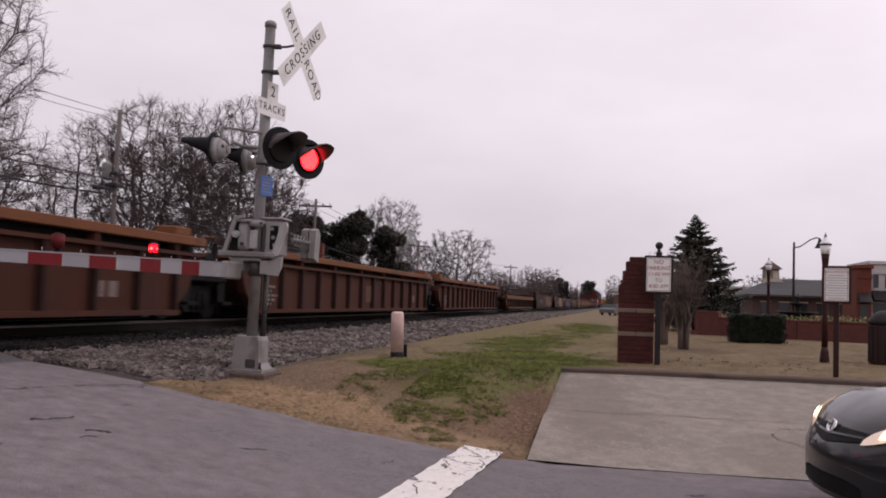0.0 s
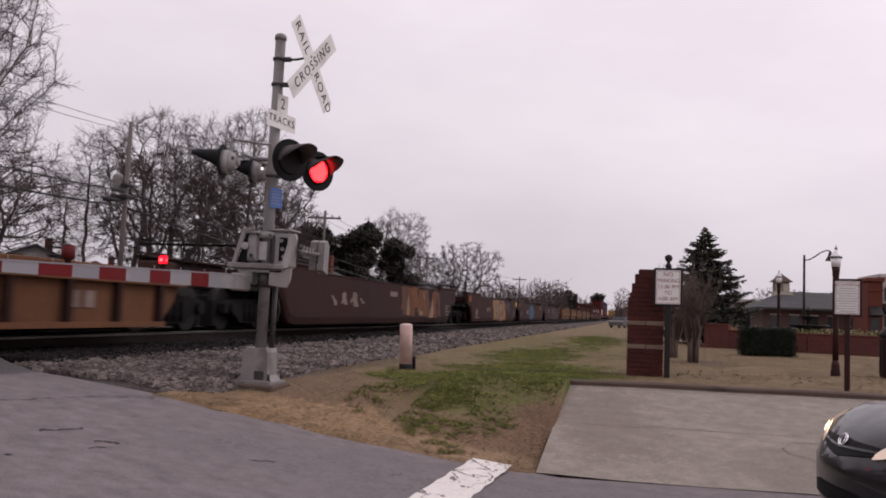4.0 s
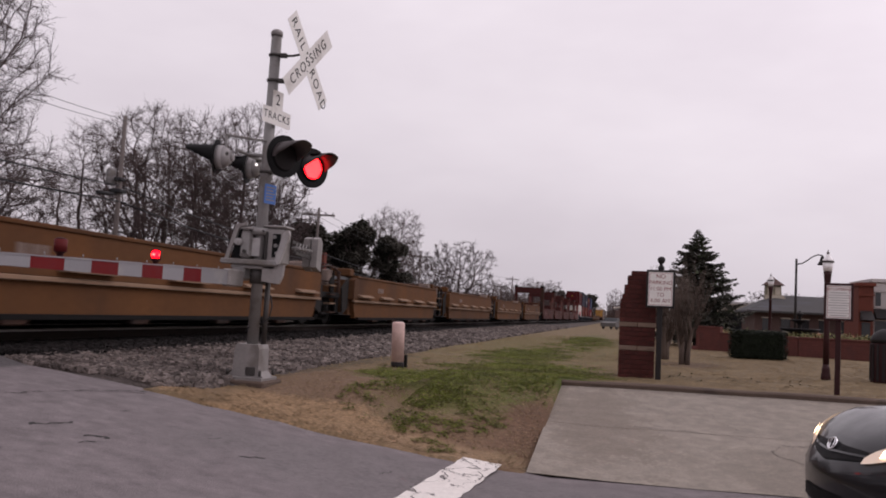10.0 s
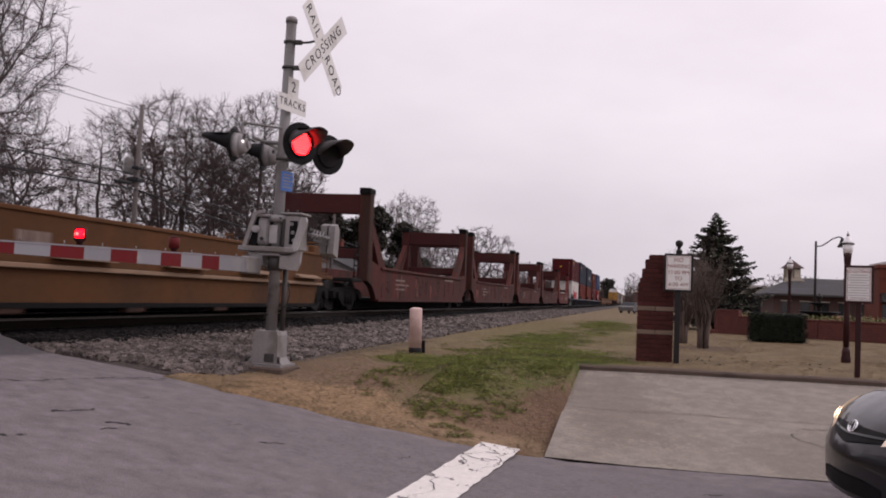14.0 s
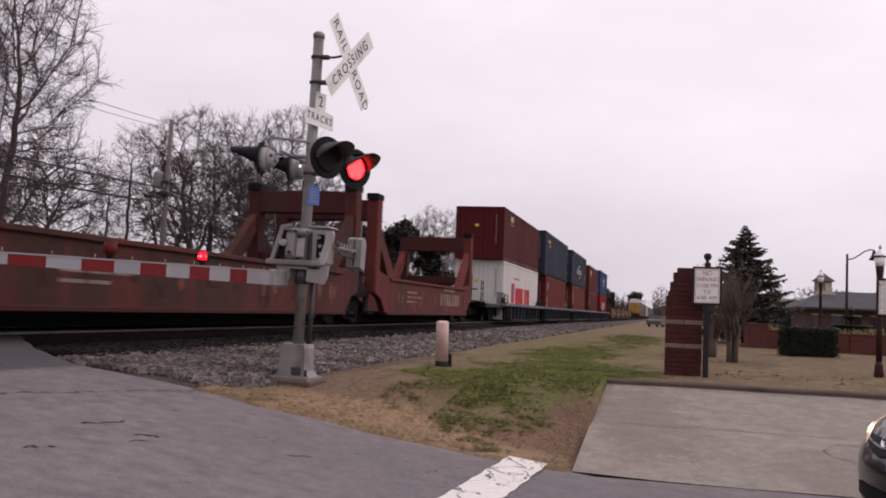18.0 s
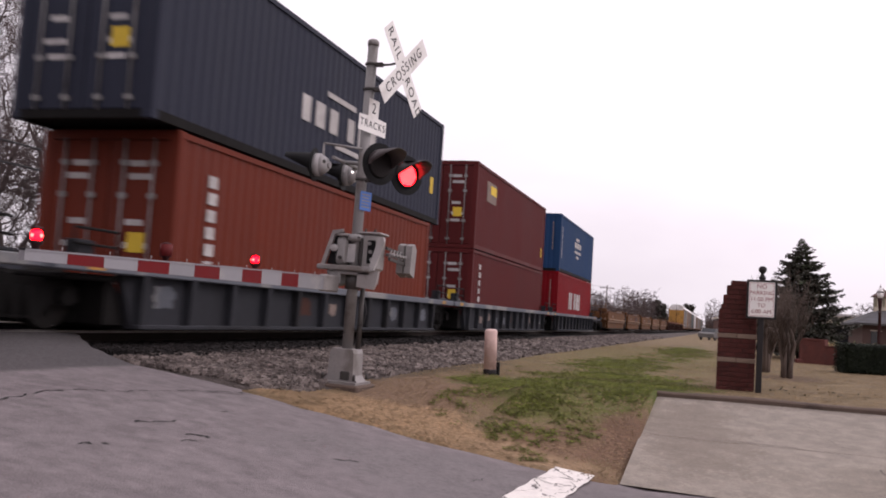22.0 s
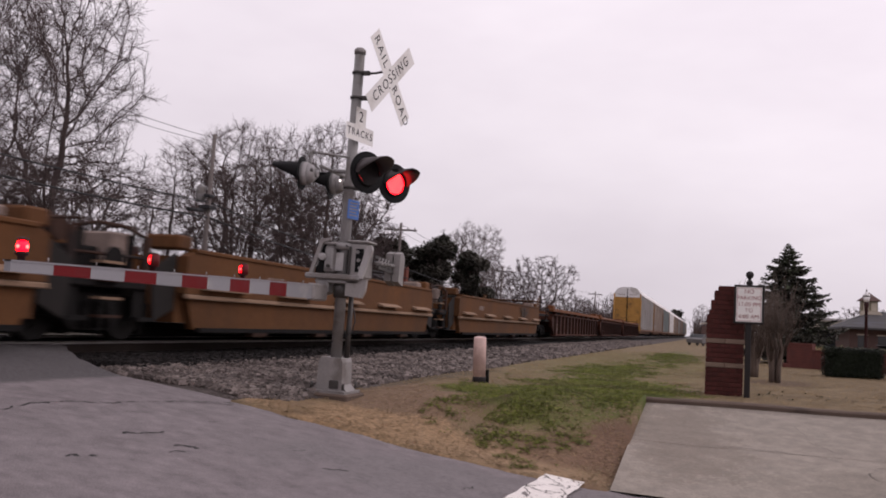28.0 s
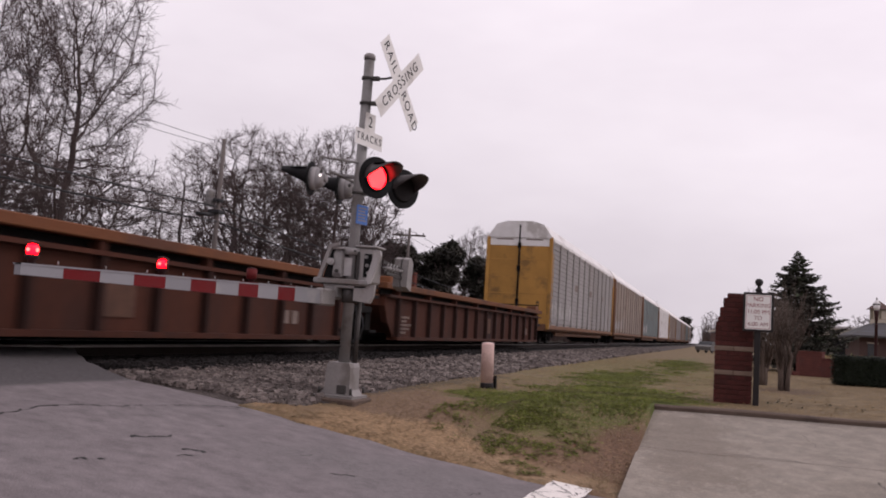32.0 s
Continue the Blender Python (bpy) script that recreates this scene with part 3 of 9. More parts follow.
def stones(count, x0, x1, y0, y1, power, size, material, name, label, zf, seed):
    """Loose angular stones in one mesh."""
    r = np.random.default_rng(seed)
    xs = r.uniform(x0, x1, count)
    ys = y0 + (y1 - y0) * r.uniform(0, 1, count) ** power
    cube = np.array([(x, y, z) for z in (-1, 1) for x, y in ((-1, -1), (1, -1), (1, 1), (-1, 1))], float)
    fc = np.array([(3, 2, 1, 0), (4, 5, 6, 7), (0, 1, 5, 4), (1, 2, 6, 5), (2, 3, 7, 6), (3, 0, 4, 7)])
    V, F = [], []
    for i in range(count):
        if ys[i] < ballast_from(xs[i]) + 0.05 and zf is ballast_z:
            continue
        s = size * r.uniform(0.45, 1.25, 3) * (1 + 0.02 * max(0, ys[i] - 12))
        p = cube * r.uniform(0.55, 1.1, (8, 3)) * s
        a, b = r.uniform(0, 6.28), r.uniform(-0.7, 0.7)
        ca, sa, cb, sb = math.cos(a), math.sin(a), math.cos(b), math.sin(b)
        p = p @ np.array([[ca, -sa, 0], [sa, ca, 0], [0, 0, 1]]) @ np.array([[1, 0, 0], [0, cb, -sb], [0, sb, cb]])
        lip = min(1.0, max(0.0, (ys[i] - ballast_from(xs[i])) / 0.5)) if zf is ballast_z else 1.0
        base = zf(xs[i])
        if zf is ballast_z:
            base = base * lip + (min(road_z(xs[i]), base) - 0.035) * (1 - lip)
        p += (xs[i], ys[i], base + s[2] * 0.35)
        F.append(fc + 8 * len(V))
        V.append(p)
    me = bpy.data.meshes.new(name)
    me.from_pydata(np.concatenate(V).tolist(), [], np.concatenate(F).tolist())
    me.materials.append(material)
    return tagged(new(name, me), label, "stones", kind="stuff")


def per_island(m, lo, hi):
    n, l = m.node_tree.nodes, m.node_tree.links
    b = n["Principled BSDF"]
    cur = b.inputs["Base Color"].links[0].from_socket
    geo, r, x = n.new("ShaderNodeNewGeometry"), n.new("ShaderNodeMapRange"), n.new("ShaderNodeMix")
    r.inputs["To Min"].default_value, r.inputs["To Max"].default_value = lo, hi
    x.data_type, x.blend_type = "RGBA", "MULTIPLY"
    x.inputs["Factor"].default_value = 1.0
    l.new(geo.outputs["Random Per Island"], r.inputs["Value"])
    l.new(cur, x.inputs["A"])
    l.new(r.outputs["Result"], x.inputs["B"])
    l.new(x.outputs["Result"], b.inputs["Base Color"])
    return m


for key, lo, hi in (("stone", 0.45, 1.5), ("dark_stone", 0.5, 1.6), ("needle", 0.5, 1.6), ("leaf", 0.75, 1.3), ("hedge", 0.5, 1.7), ("grass_green", 0.6, 1.4), ("grass_dry", 0.72, 1.28), ("flower", 0.5, 1.6)):
    per_island(M[key], lo, hi)
stones(19500, -6.8, -4.35, 9.0, 78, 2.2, 0.038, M["stone"], "ballast_stones", "loose grey ballast stones on the bank", ballast_z, 3)
stones(7500, -8.25, -6.62, 9.7, 34, 1.5, 0.04, M["dark_stone"], "oily_stones", "ballast stones along the rail, dark with oil and painted-in train shade", ballast_z, 5)

# the track
track = thing("railway_track", Matrix.Identity(4), "single line of rails on wooden ties in ballast", "railway track", kind="structure")
for side in (-1, 1):
    x = XC + side * 0.755
    foot = Geo().box(x - 0.07, -300, ZR - 0.17, x + 0.07, 700, ZR - 0.15)
    foot.box(x - 0.009, -300, ZR - 0.15, x + 0.009, 700, ZR - 0.04)
    rail = part("rail", foot, M["rail_web"], track, "rusty steel rail with a bright worn head")
    part("rail_head", Geo().prism([(x - 0.034, ZR - 0.042), (x + 0.034, ZR - 0.042), (x + 0.036, ZR - 0.012), (x + 0.026, ZR), (x - 0.026, ZR), (x - 0.036, ZR - 0.012)], "y", -300, 700), M["rail"], rail)
tie = Geo().box(-1.3, -0.115, -0.3, 1.3, 0.115, -0.16, 0.012).mesh("tie", M["tie"])
for i in range(120):
    part("tie", tie, None, track, at=(XC, 11.3 + 0.52 * i, ZR))
g = Geo()
for i in range(500):
    y = 11.3 + 0.52 * (120 + i)
    g.box(XC - 1.3, y - 0.115, ZR - 0.3, XC + 1.3, y + 0.115, ZR - 0.16)
tagged(part("tie_row", g, M["tie"], track), kind="stuff")


# ---- the train ----
SPEED = 16.45
M["w_brown"] = mat("faded_brown_car_paint", (0.058, 0.0195, 0.0115), 0.85, 0, 0.32, 1.6, 25, 0.2, (0.0336, 0.01755, 0.01482), 0.45, stretch=(1, 0.9, 0.25), edge=0.2)
M["w_tan"] = mat("dusty_orange_chord", (0.1386, 0.05304, 0.02356), 0.8, 0, 0.2, 1.5, 25, 0.2, (0.09408, 0.04056, 0.02432), 0.3, stretch=(1, 0.6, 1))
M["w_fawn"] = mat("faded_tan_car_paint", (0.118, 0.052, 0.025), 0.85, 0, 0.3, 1.4, 25, 0.2, (0.092, 0.043, 0.026), 0.4, stretch=(1, 0.9, 0.3), edge=0.2)
# ribs and cover lips, darker than the walls they stand on
M["w_rib"] = mat("dark_brown_rib", (0.028, 0.012, 0.009), 0.85, 0, 0.3, 3, 25, 0.2)
M["spray_dust"] = mat("overpainted_panel", (0.105, 0.055, 0.038), 0.85, 0, 0.25, 3, 20, 0.05)
M["w_smooth"] = mat("oxide_brown_car_paint", (0.03404, 0.0128, 0.0108), 0.85, 0, 0.24, 0.7, 20, 0.15, (0.02392, 0.0108, 0.0096), 0.4, stretch=(1, 0.6, 0.3), edge=0.2)
M["w_yellow"] = mat("dirty_yellow_car_paint", (0.09912, 0.04212, 0.01558), 0.85, 0, 0.28, 0.9, 25, 0.15, (0.05544, 0.02652, 0.01444), 0.4, stretch=(1, 0.7, 0.3), edge=0.2)
M["w_ledge"] = mat("dusty_ledge", (0.23, 0.15, 0.10), 0.85, 0, 0.15, 3, 25, 0.1)
M["w_frame"] = mat("brown_end_frame", (0.044, 0.0225, 0.01575), 0.85, 0, 0.3, 3, 30, 0.2, (0.0224, 0.015, 0.0135), 0.4)
M["w_red"] = mat("faded_red_car_paint", (0.108, 0.024, 0.021), 0.85, 0, 0.4, 2.6, 30, 0.2, (0.062, 0.027, 0.018), 0.42, stretch=(1, 1.0, 0.16), edge=0.1)
M["w_rust"] = mat("rust_streaked_red_paint", (0.072, 0.021, 0.017), 0.85, 0, 0.45, 3.2, 30, 0.2, (0.043, 0.021, 0.015), 0.5, stretch=(1, 1.0, 0.14), edge=0.08)
M["w_red_dark"] = mat("dark_red_bulkhead", (0.052, 0.013, 0.012), 0.8, 0, 0.22, 1.5, 25, 0.2, (0.049, 0.0175, 0.0154), 0.4)
M["w_grey"] = mat("blue_grey_car_paint", (0.0253, 0.0264, 0.03136), 0.85, 0, 0.25, 1.2, 30, 0.15, (0.0121, 0.011, 0.0112), 0.5, stretch=(1, 0.8, 0.3), edge=0.2)
M["w_sill"] = mat("pale_blue_sill", (0.10, 0.108, 0.125), 0.8, 0, 0.15, 1.5, 30, 0.1, (0.20, 0.195, 0.19), 0.35)
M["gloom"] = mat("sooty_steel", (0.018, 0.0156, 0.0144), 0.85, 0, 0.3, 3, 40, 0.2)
# grime of the running gear; also the shadow gap under some containers
M["under"] = mat("grimy_gear_gap_shade", (0.0066, 0.0057, 0.0054), 0.9, 0, 0.3, 4, 40, 0.3)
M["wheel"] = mat("wheel_steel", (0.018, 0.016, 0.015), 0.65, 0.3, 0.2, 5, 40, 0.1)
M["rack_side"] = mat("galvanised_rack_panel", (0.27, 0.252, 0.245), 0.6, 0.2, 0.14, 1.2, 40, 0.15, (0.18, 0.15, 0.132), 0.4, stretch=(1, 0.8, 0.3), edge=0.2)
M["rack_rusty"] = mat("rust_stained_rack_panel", (0.25, 0.20, 0.17), 0.7, 0.1, 0.2, 1.2, 40, 0.15, (0.15, 0.085, 0.055), 0.4, stretch=(1, 0.8, 0.3), edge=0.25)
M["rack_teal"] = mat("grey_green_rack_panel", (0.16, 0.185, 0.185), 0.7, 0.1, 0.18, 1.2, 40, 0.15, (0.2, 0.19, 0.175), 0.35, stretch=(1, 0.8, 0.3), edge=0.25)
M["rack_white"] = mat("white_rack_roof", (0.66, 0.64, 0.63), 0.6, 0, 0.1, 2, 40, 0.1, (0.45, 0.42, 0.4), 0.25)
M["rack_yellow"] = mat("rack_yellow", (0.374, 0.196, 0.051), 0.7, 0, 0.14, 1.5, 40, 0.1, (0.212, 0.119, 0.0425), 0.3)
M["rack_brown"] = mat("rack_end_brown", (0.17, 0.085, 0.05), 0.75, 0, 0.16, 1.5, 40, 0.1)
BOXES = {"maroon": (0.125, 0.017, 0.019), "white": (0.62, 0.59, 0.55), "navy": (0.040, 0.045, 0.070), "rust": (0.185, 0.032, 0.022), "orange": (0.20, 0.038, 0.020),
         "brown": (0.135, 0.022, 0.022), "blue": (0.02, 0.065, 0.17), "red": (0.27, 0.006, 0.012)}
for key, col in BOXES.items():
    col = tuple(c * (0.8 if key == "white" else 0.58) for c in col)
    M["c_" + key] = mat("container_" + key, col, 0.6, 0, 0.1, 0.8, 30, 0.1, tuple(c * 0.7 for c in col), 0.25, stretch=(1, 0.7, 0.25), edge=0.25, rnd=0.06)
    M["c_" + key].node_tree.nodes["Principled BSDF"].inputs["Specular IOR Level"].default_value = 0.1
M["mark_white"] = mat("white_stencil", (0.38, 0.36, 0.35), 0.75, 0, 0.2, 4, 40, 0.05)
M["mark_red"] = mat("red_lettering_paint", (0.46, 0.02, 0.03), 0.65, 0, 0.1, 4, 40, 0.05)
M["mark_yellow"] = mat("yellow_sticker", (0.58, 0.40, 0.04), 0.7, 0, 0.1, 4, 40, 0.05)
M["mark_grey"] = mat("faded_stencil", (0.19, 0.145, 0.125), 0.8, 0, 0.2, 4, 30, 0.05)
M["spray_yellow"] = mat("sprayed_yellow", (0.30, 0.17, 0.03), 0.8, 0, 0.3, 2, 20, 0.05, (0.2, 0.09, 0.04), 0.45)
M["spray_pale"] = mat("sprayed_pale", (0.24, 0.17, 0.155), 0.8, 0, 0.3, 2, 20, 0.05, (0.15, 0.08, 0.05), 0.45)
M["spray_blue"] = mat("sprayed_blue", (0.04, 0.13, 0.22), 0.8, 0, 0.3, 2, 20, 0.05, (0.04, 0.07, 0.10), 0.45)
M["spray_fade"] = mat("chalky_faded_red", (0.15, 0.055, 0.045), 0.85, 0, 0.3, 4, 20, 0.05)
M["spray_grey"] = mat("sprayed_grey_green", (0.062, 0.057, 0.052), 0.8, 0, 0.25, 3, 20, 0.05, (0.06, 0.05, 0.045), 0.45)
SPUN = []


def wheelset_mesh():
    g = Geo()
    g.cyl((-0.9, 0, 0), (0.9, 0, 0), 0.075, n=8)
    for s in (-1, 1):
        g.cyl((s * 0.70, 0, 0), (s * 0.83, 0, 0), 0.42, n=20)
        g.cyl((s * 0.685, 0, 0), (s * 0.70, 0, 0), 0.445, n=20)
        g.cyl((s * 0.83, 0, 0), (s * 0.86, 0, 0), 0.15, n=8)
        for k in range(4):
            a = k * math.pi / 2
            g.box(s * 0.832 - 0.006, 0.24 * math.cos(a) - 0.03, 0.24 * math.sin(a) - 0.03, s * 0.832 + 0.012, 0.24 * math.cos(a) + 0.03, 0.24 * math.sin(a) + 0.03)
    return g.mesh("wheelset", M["wheel"])


WHEELSET = wheelset_mesh()


def side_frame_mesh(s):
    x0, x1 = (0.9, 1.04) if s > 0 else (-1.04, -0.9)
    g = Geo().prism([(-1.2, 0.36), (-1.2, 0.55), (-0.95, 0.62), (-0.45, 0.66), (0.45, 0.66), (0.95, 0.62), (1.2, 0.55), (1.2, 0.36), (0.7, 0.34), (0.45, 0.16), (-0.45, 0.16), (-0.7, 0.34)], "x", x0, x1)
    for k in (-0.25, 0, 0.25):
        g.cyl((x0 + 0.14 * s, k, 0.2), (x0 + 0.14 * s, k, 0.55), 0.07, n=8)
    for k in (-0.9, 0.9):
        g.cyl((s * 1.03, k, 0.44), (s * 1.13, k, 0.44), 0.12, n=10)
    return g.mesh("side_frame", M["under"])


# one solid block, which also closes the view through the bogie
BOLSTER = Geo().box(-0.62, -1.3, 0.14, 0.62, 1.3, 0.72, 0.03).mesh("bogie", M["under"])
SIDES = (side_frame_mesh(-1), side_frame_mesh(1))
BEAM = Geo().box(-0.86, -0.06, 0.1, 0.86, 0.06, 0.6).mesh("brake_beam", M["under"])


def bogie(parent, y, u):
    b = part("bogie", BOLSTER, None, parent, "grimy cast-steel bogie", (0, y, 0))
    for me in SIDES:
        part("side_frame", me, None, b)
    for dy in (-1.32, -0.33, 0.33, 1.32):
        part("brake_beam", BEAM, None, b, at=(0, dy, 0))
    for dy in (-0.9, 0.9):
        w = part("wheelset", WHEELSET, None, b, at=(0, dy, 0.44))
        SPUN.append((w, (0, dy, 0.44), u + y + dy))


def shared(name, me, parent, places, label=""):
    for p in places:
        part(name, me, None, parent, label, p)


def end_gear(parent, y, s, high=1.0, material=None):
    """Platform, ladder and coupler at a car's end; s: which way is out."""
    m = material or M["under"]
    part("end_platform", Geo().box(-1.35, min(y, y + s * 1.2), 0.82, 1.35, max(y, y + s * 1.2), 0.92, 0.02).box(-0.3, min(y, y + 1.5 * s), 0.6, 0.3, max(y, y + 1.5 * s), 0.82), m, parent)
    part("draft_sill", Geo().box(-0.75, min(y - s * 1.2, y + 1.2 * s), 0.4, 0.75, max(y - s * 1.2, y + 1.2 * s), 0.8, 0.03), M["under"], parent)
    g = Geo()
    for x in (-1.3, 1.3):
        for k in range(4):
            g.box(x - 0.02, y + s * 0.35, 0.95 + 0.3 * k * high, x + 0.02, y + s * 0.8, 0.99 + 0.3 * k * high)
        for yy in (0.35, 0.8):
            g.cyl((x, y + s * yy, 0.85), (x, y + s * yy, 1.2 + 0.75 * high), 0.02, n=6)
    g.tube([(-1.2, y + s * 1.1, 1.75 * high), (1.2, y + s * 1.1, 1.75 * high)], 0.025)
    part("ladder", g, m, parent)
    part("coupler", Geo().box(-0.12, min(y + s * 0.9, y + s * 1.7), 0.72, 0.12, max(y + s * 0.9, y + s * 1.7), 0.94, 0.03), M["under"], parent)


def joint_gear(parent, y, material):
    """What stands over a shared bogie between two units."""
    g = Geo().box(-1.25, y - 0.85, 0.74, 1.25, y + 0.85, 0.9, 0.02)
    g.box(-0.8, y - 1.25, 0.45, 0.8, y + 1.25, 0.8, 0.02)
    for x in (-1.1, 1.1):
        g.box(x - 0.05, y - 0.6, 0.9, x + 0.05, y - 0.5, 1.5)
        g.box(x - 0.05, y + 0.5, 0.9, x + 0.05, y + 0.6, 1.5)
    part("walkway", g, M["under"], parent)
    for x in (-1.15, 1.15):
        for dy in (-0.55, 0.55):
            part("hand_rail", Geo().tube([(x, y + dy, 1.5), (x, y + dy, 1.62), (x * 0.6, y + dy, 1.62)], 0.02), material, parent)
    part("brake_wheel", Geo().cyl((1.25, y, 1.1), (1.29, y, 1.1), 0.2, n=14), M["under"], parent)
    part("brake_cylinder", Geo().cyl((0.2, y - 0.5, 1.05), (0.2, y + 0.5, 1.05), 0.16, n=12), M["under"], parent)
    part("end_box", Geo().box(-1.0, y - 0.4, 0.9, 0.9, y + 0.4, 1.3, 0.03), M["under"], parent)
    pieces("side_step", ((1.12, y - 0.95, 0.3, 1.34, y - 0.55, 0.36), (1.12, y + 0.55, 0.3, 1.34, y + 0.95, 0.36), (1.16, y - 0.9, 0.36, 1.2, y - 0.6, 0.76), (1.16, y + 0.6, 0.36, 1.2, y + 0.9, 0.76)), M["under"], parent)
    part("valve_rack", Geo().box(-1.1, y - 0.55, 1.3, -0.2, y + 0.3, 1.62, 0.03), M["w_brown"], parent)


def frame_gear(parent, y, material):
    """Brown steps, gratings and crossed rails between two yellow units."""
    for sx in (-1, 1):
        for dy in (-0.8, 0.8):
            x0, x1 = sorted((sx * 1.16, sx * 1.24))
            part("end_post", Geo().box(x0, y + dy - 0.05, 0.75, x1, y + dy + 0.05, 1.5), material, parent)
        part("end_rail", Geo().tube([(sx * 1.2, y - 0.8, 1.5), (sx * 1.2, y - 0.3, 1.6), (sx * 1.2, y + 0.3, 1.6), (sx * 1.2, y + 0.8, 1.48)], 0.028, 6), material, parent)
        part("end_rail", Geo().tube([(sx * 1.2, y - 0.8, 1.18), (sx * 1.2, y + 0.8, 1.2)], 0.022, 5), material, parent)
        for k, z in enumerate((0.34, 0.58, 0.82, 1.06)):
            x0, x1 = sorted((sx * 1.18, sx * 1.36))
            part("ladder_rung", Geo().box(x0, y - 0.32, z, x1, y + 0.12, z + 0.035), M["w_ledge"] if k % 2 else material, parent)
        x0, x1 = sorted((sx * 1.27, sx * 1.31))
        part("grating", Geo().prism([(y - 1.45, 0.5), (y - 0.95, 0.3), (y - 0.85, 1.05), (y - 1.45, 1.36)], "x", x0, x1), M["gloom"], parent)
        part("grating", Geo().prism([(y + 1.45, 0.5), (y + 0.95, 0.3), (y + 0.85, 1.05), (y + 1.45, 1.36)], "x", x0, x1), M["gloom"], parent)
    part("valve_box", Geo().box(0.55, y + 0.15, 1.1, 1.1, y + 0.65, 1.52, 0.03), M["mark_grey"], parent, "pale brake valve box")
    part("air_tank", Geo().cyl((-0.6, y - 0.4, 1.5), (0.7, y - 0.4, 1.5), 0.17, n=12), material, parent)


def patch(parent, y0, y1, z0, z1, material, name="sprayed_mark", x=1.505, seed=1, lobes=0.25):
    """A ragged flat patch of paint on the near side."""
    r = random.Random(seed)
    n = 26
    pts = []
    for i in range(n):
        a = 2 * math.pi * i / n
        k = 1 + r.uniform(-lobes, lobes * 0.4)
        c, s = math.cos(a), math.sin(a)
        c, s = math.copysign(abs(c) ** 0.6, c), math.copysign(abs(s) ** 0.6, s)
        pts.append(((y0 + y1) / 2 + (y1 - y0) / 2 * c * k, min(z1, max(z0, (z0 + z1) / 2 + (z1 - z0) / 2 * s * k))))
    part(name, Geo().prism(pts, "x", x, x + 0.005), material, parent)


def graffiti(parent, y0, y1, z0, z1, keys, seed, n=16):
    """Overlapping sprayed strokes: slanted ragged bars and loops that cannot be read."""
    r = random.Random(seed)
    for i in range(n):
        w = (y1 - y0) * r.uniform(0.06, 0.16)
        y = y0 + (y1 - y0 - w) * (i + r.random()) / n
        h = (z1 - z0) * r.uniform(0.35, 1.0)
        z = z0 + (z1 - z0 - h) * r.random()
        lean = r.uniform(-0.5, 0.5) * w * 2
        pts = []
        for k in range(5):
            t = k / 4
            pts.append((y + lean * t + r.uniform(-.06, .06), z + h * t))
        back = [(p + w * r.uniform(0.6, 1.1), q + r.uniform(-.03, .03)) for p, q in reversed(pts)]
        poly = [(p, min(z1, max(z0, q))) for p, q in pts + back]
        part("sprayed_stroke", Geo().prism(poly, "x", 1.503 + 0.0006 * i, 1.505 + 0.0006 * i), M[keys[i % len(keys)]], parent)


def bars(parent, y0, z0, widths, h, material, gap=0.08, x=1.504, name="lettering_bar"):
    """Lettering as plain upright bars."""
    y = y0
    for w in widths:
        if w > 0:
            part(name, Geo().box(x, y, z0, x + 0.004, y + w, z0 + h), material, parent)
        y += abs(w) + gap


def car(name, u, label, group):
    """A railway car's Empty; it stands at the car's near end on the rail and runs with the train."""
    ob = thing(name, pose(XC, u, ZR), label, "railway car", group)
    CARS.append((ob, XC, u, ZR))
    return ob


CARS = []


def well_shell(c, a, b, zb, zt, material, chamfer=0.9, floor=0.3):
    """Side walls with raked lower ends, a floor and sloped end sheets."""
    for s in (-1, 1):
        x0, x1 = sorted((s * 1.32, s * 1.49))
        poly = [(a + chamfer, zb), (b - chamfer, zb), (b - chamfer * 0.35, zb + 0.35), (b, zb + 0.75), (b, zt), (a, zt), (a, zb + 0.75), (a + chamfer * 0.35, zb + 0.35)]
        part("side_wall", Geo().prism(poly, "x", x0, x1), material, c)
    part("floor", Geo().box(-1.32, a + chamfer, zb + 0.02, 1.32, b - chamfer, zb + 0.1), M["under"], c)
    # added dark block; it closes the view under the floor
    part("centre_sill", Geo().box(-0.55, a, 0.05, 0.55, b, zb + 0.02, 0.02), M["under"], c)
    for y, s in ((a, 1), (b, -1)):
        part("end_sheet", Geo().prism([(y, zt - 0.1), (y + s * 0.1, zt - 0.1), (y + s * (chamfer + 0.2), zb + 0.1), (y + s * (chamfer + 0.1), zb + 0.04), (y, zb + 0.75)], "x", -1.32, 1.32), material, c)


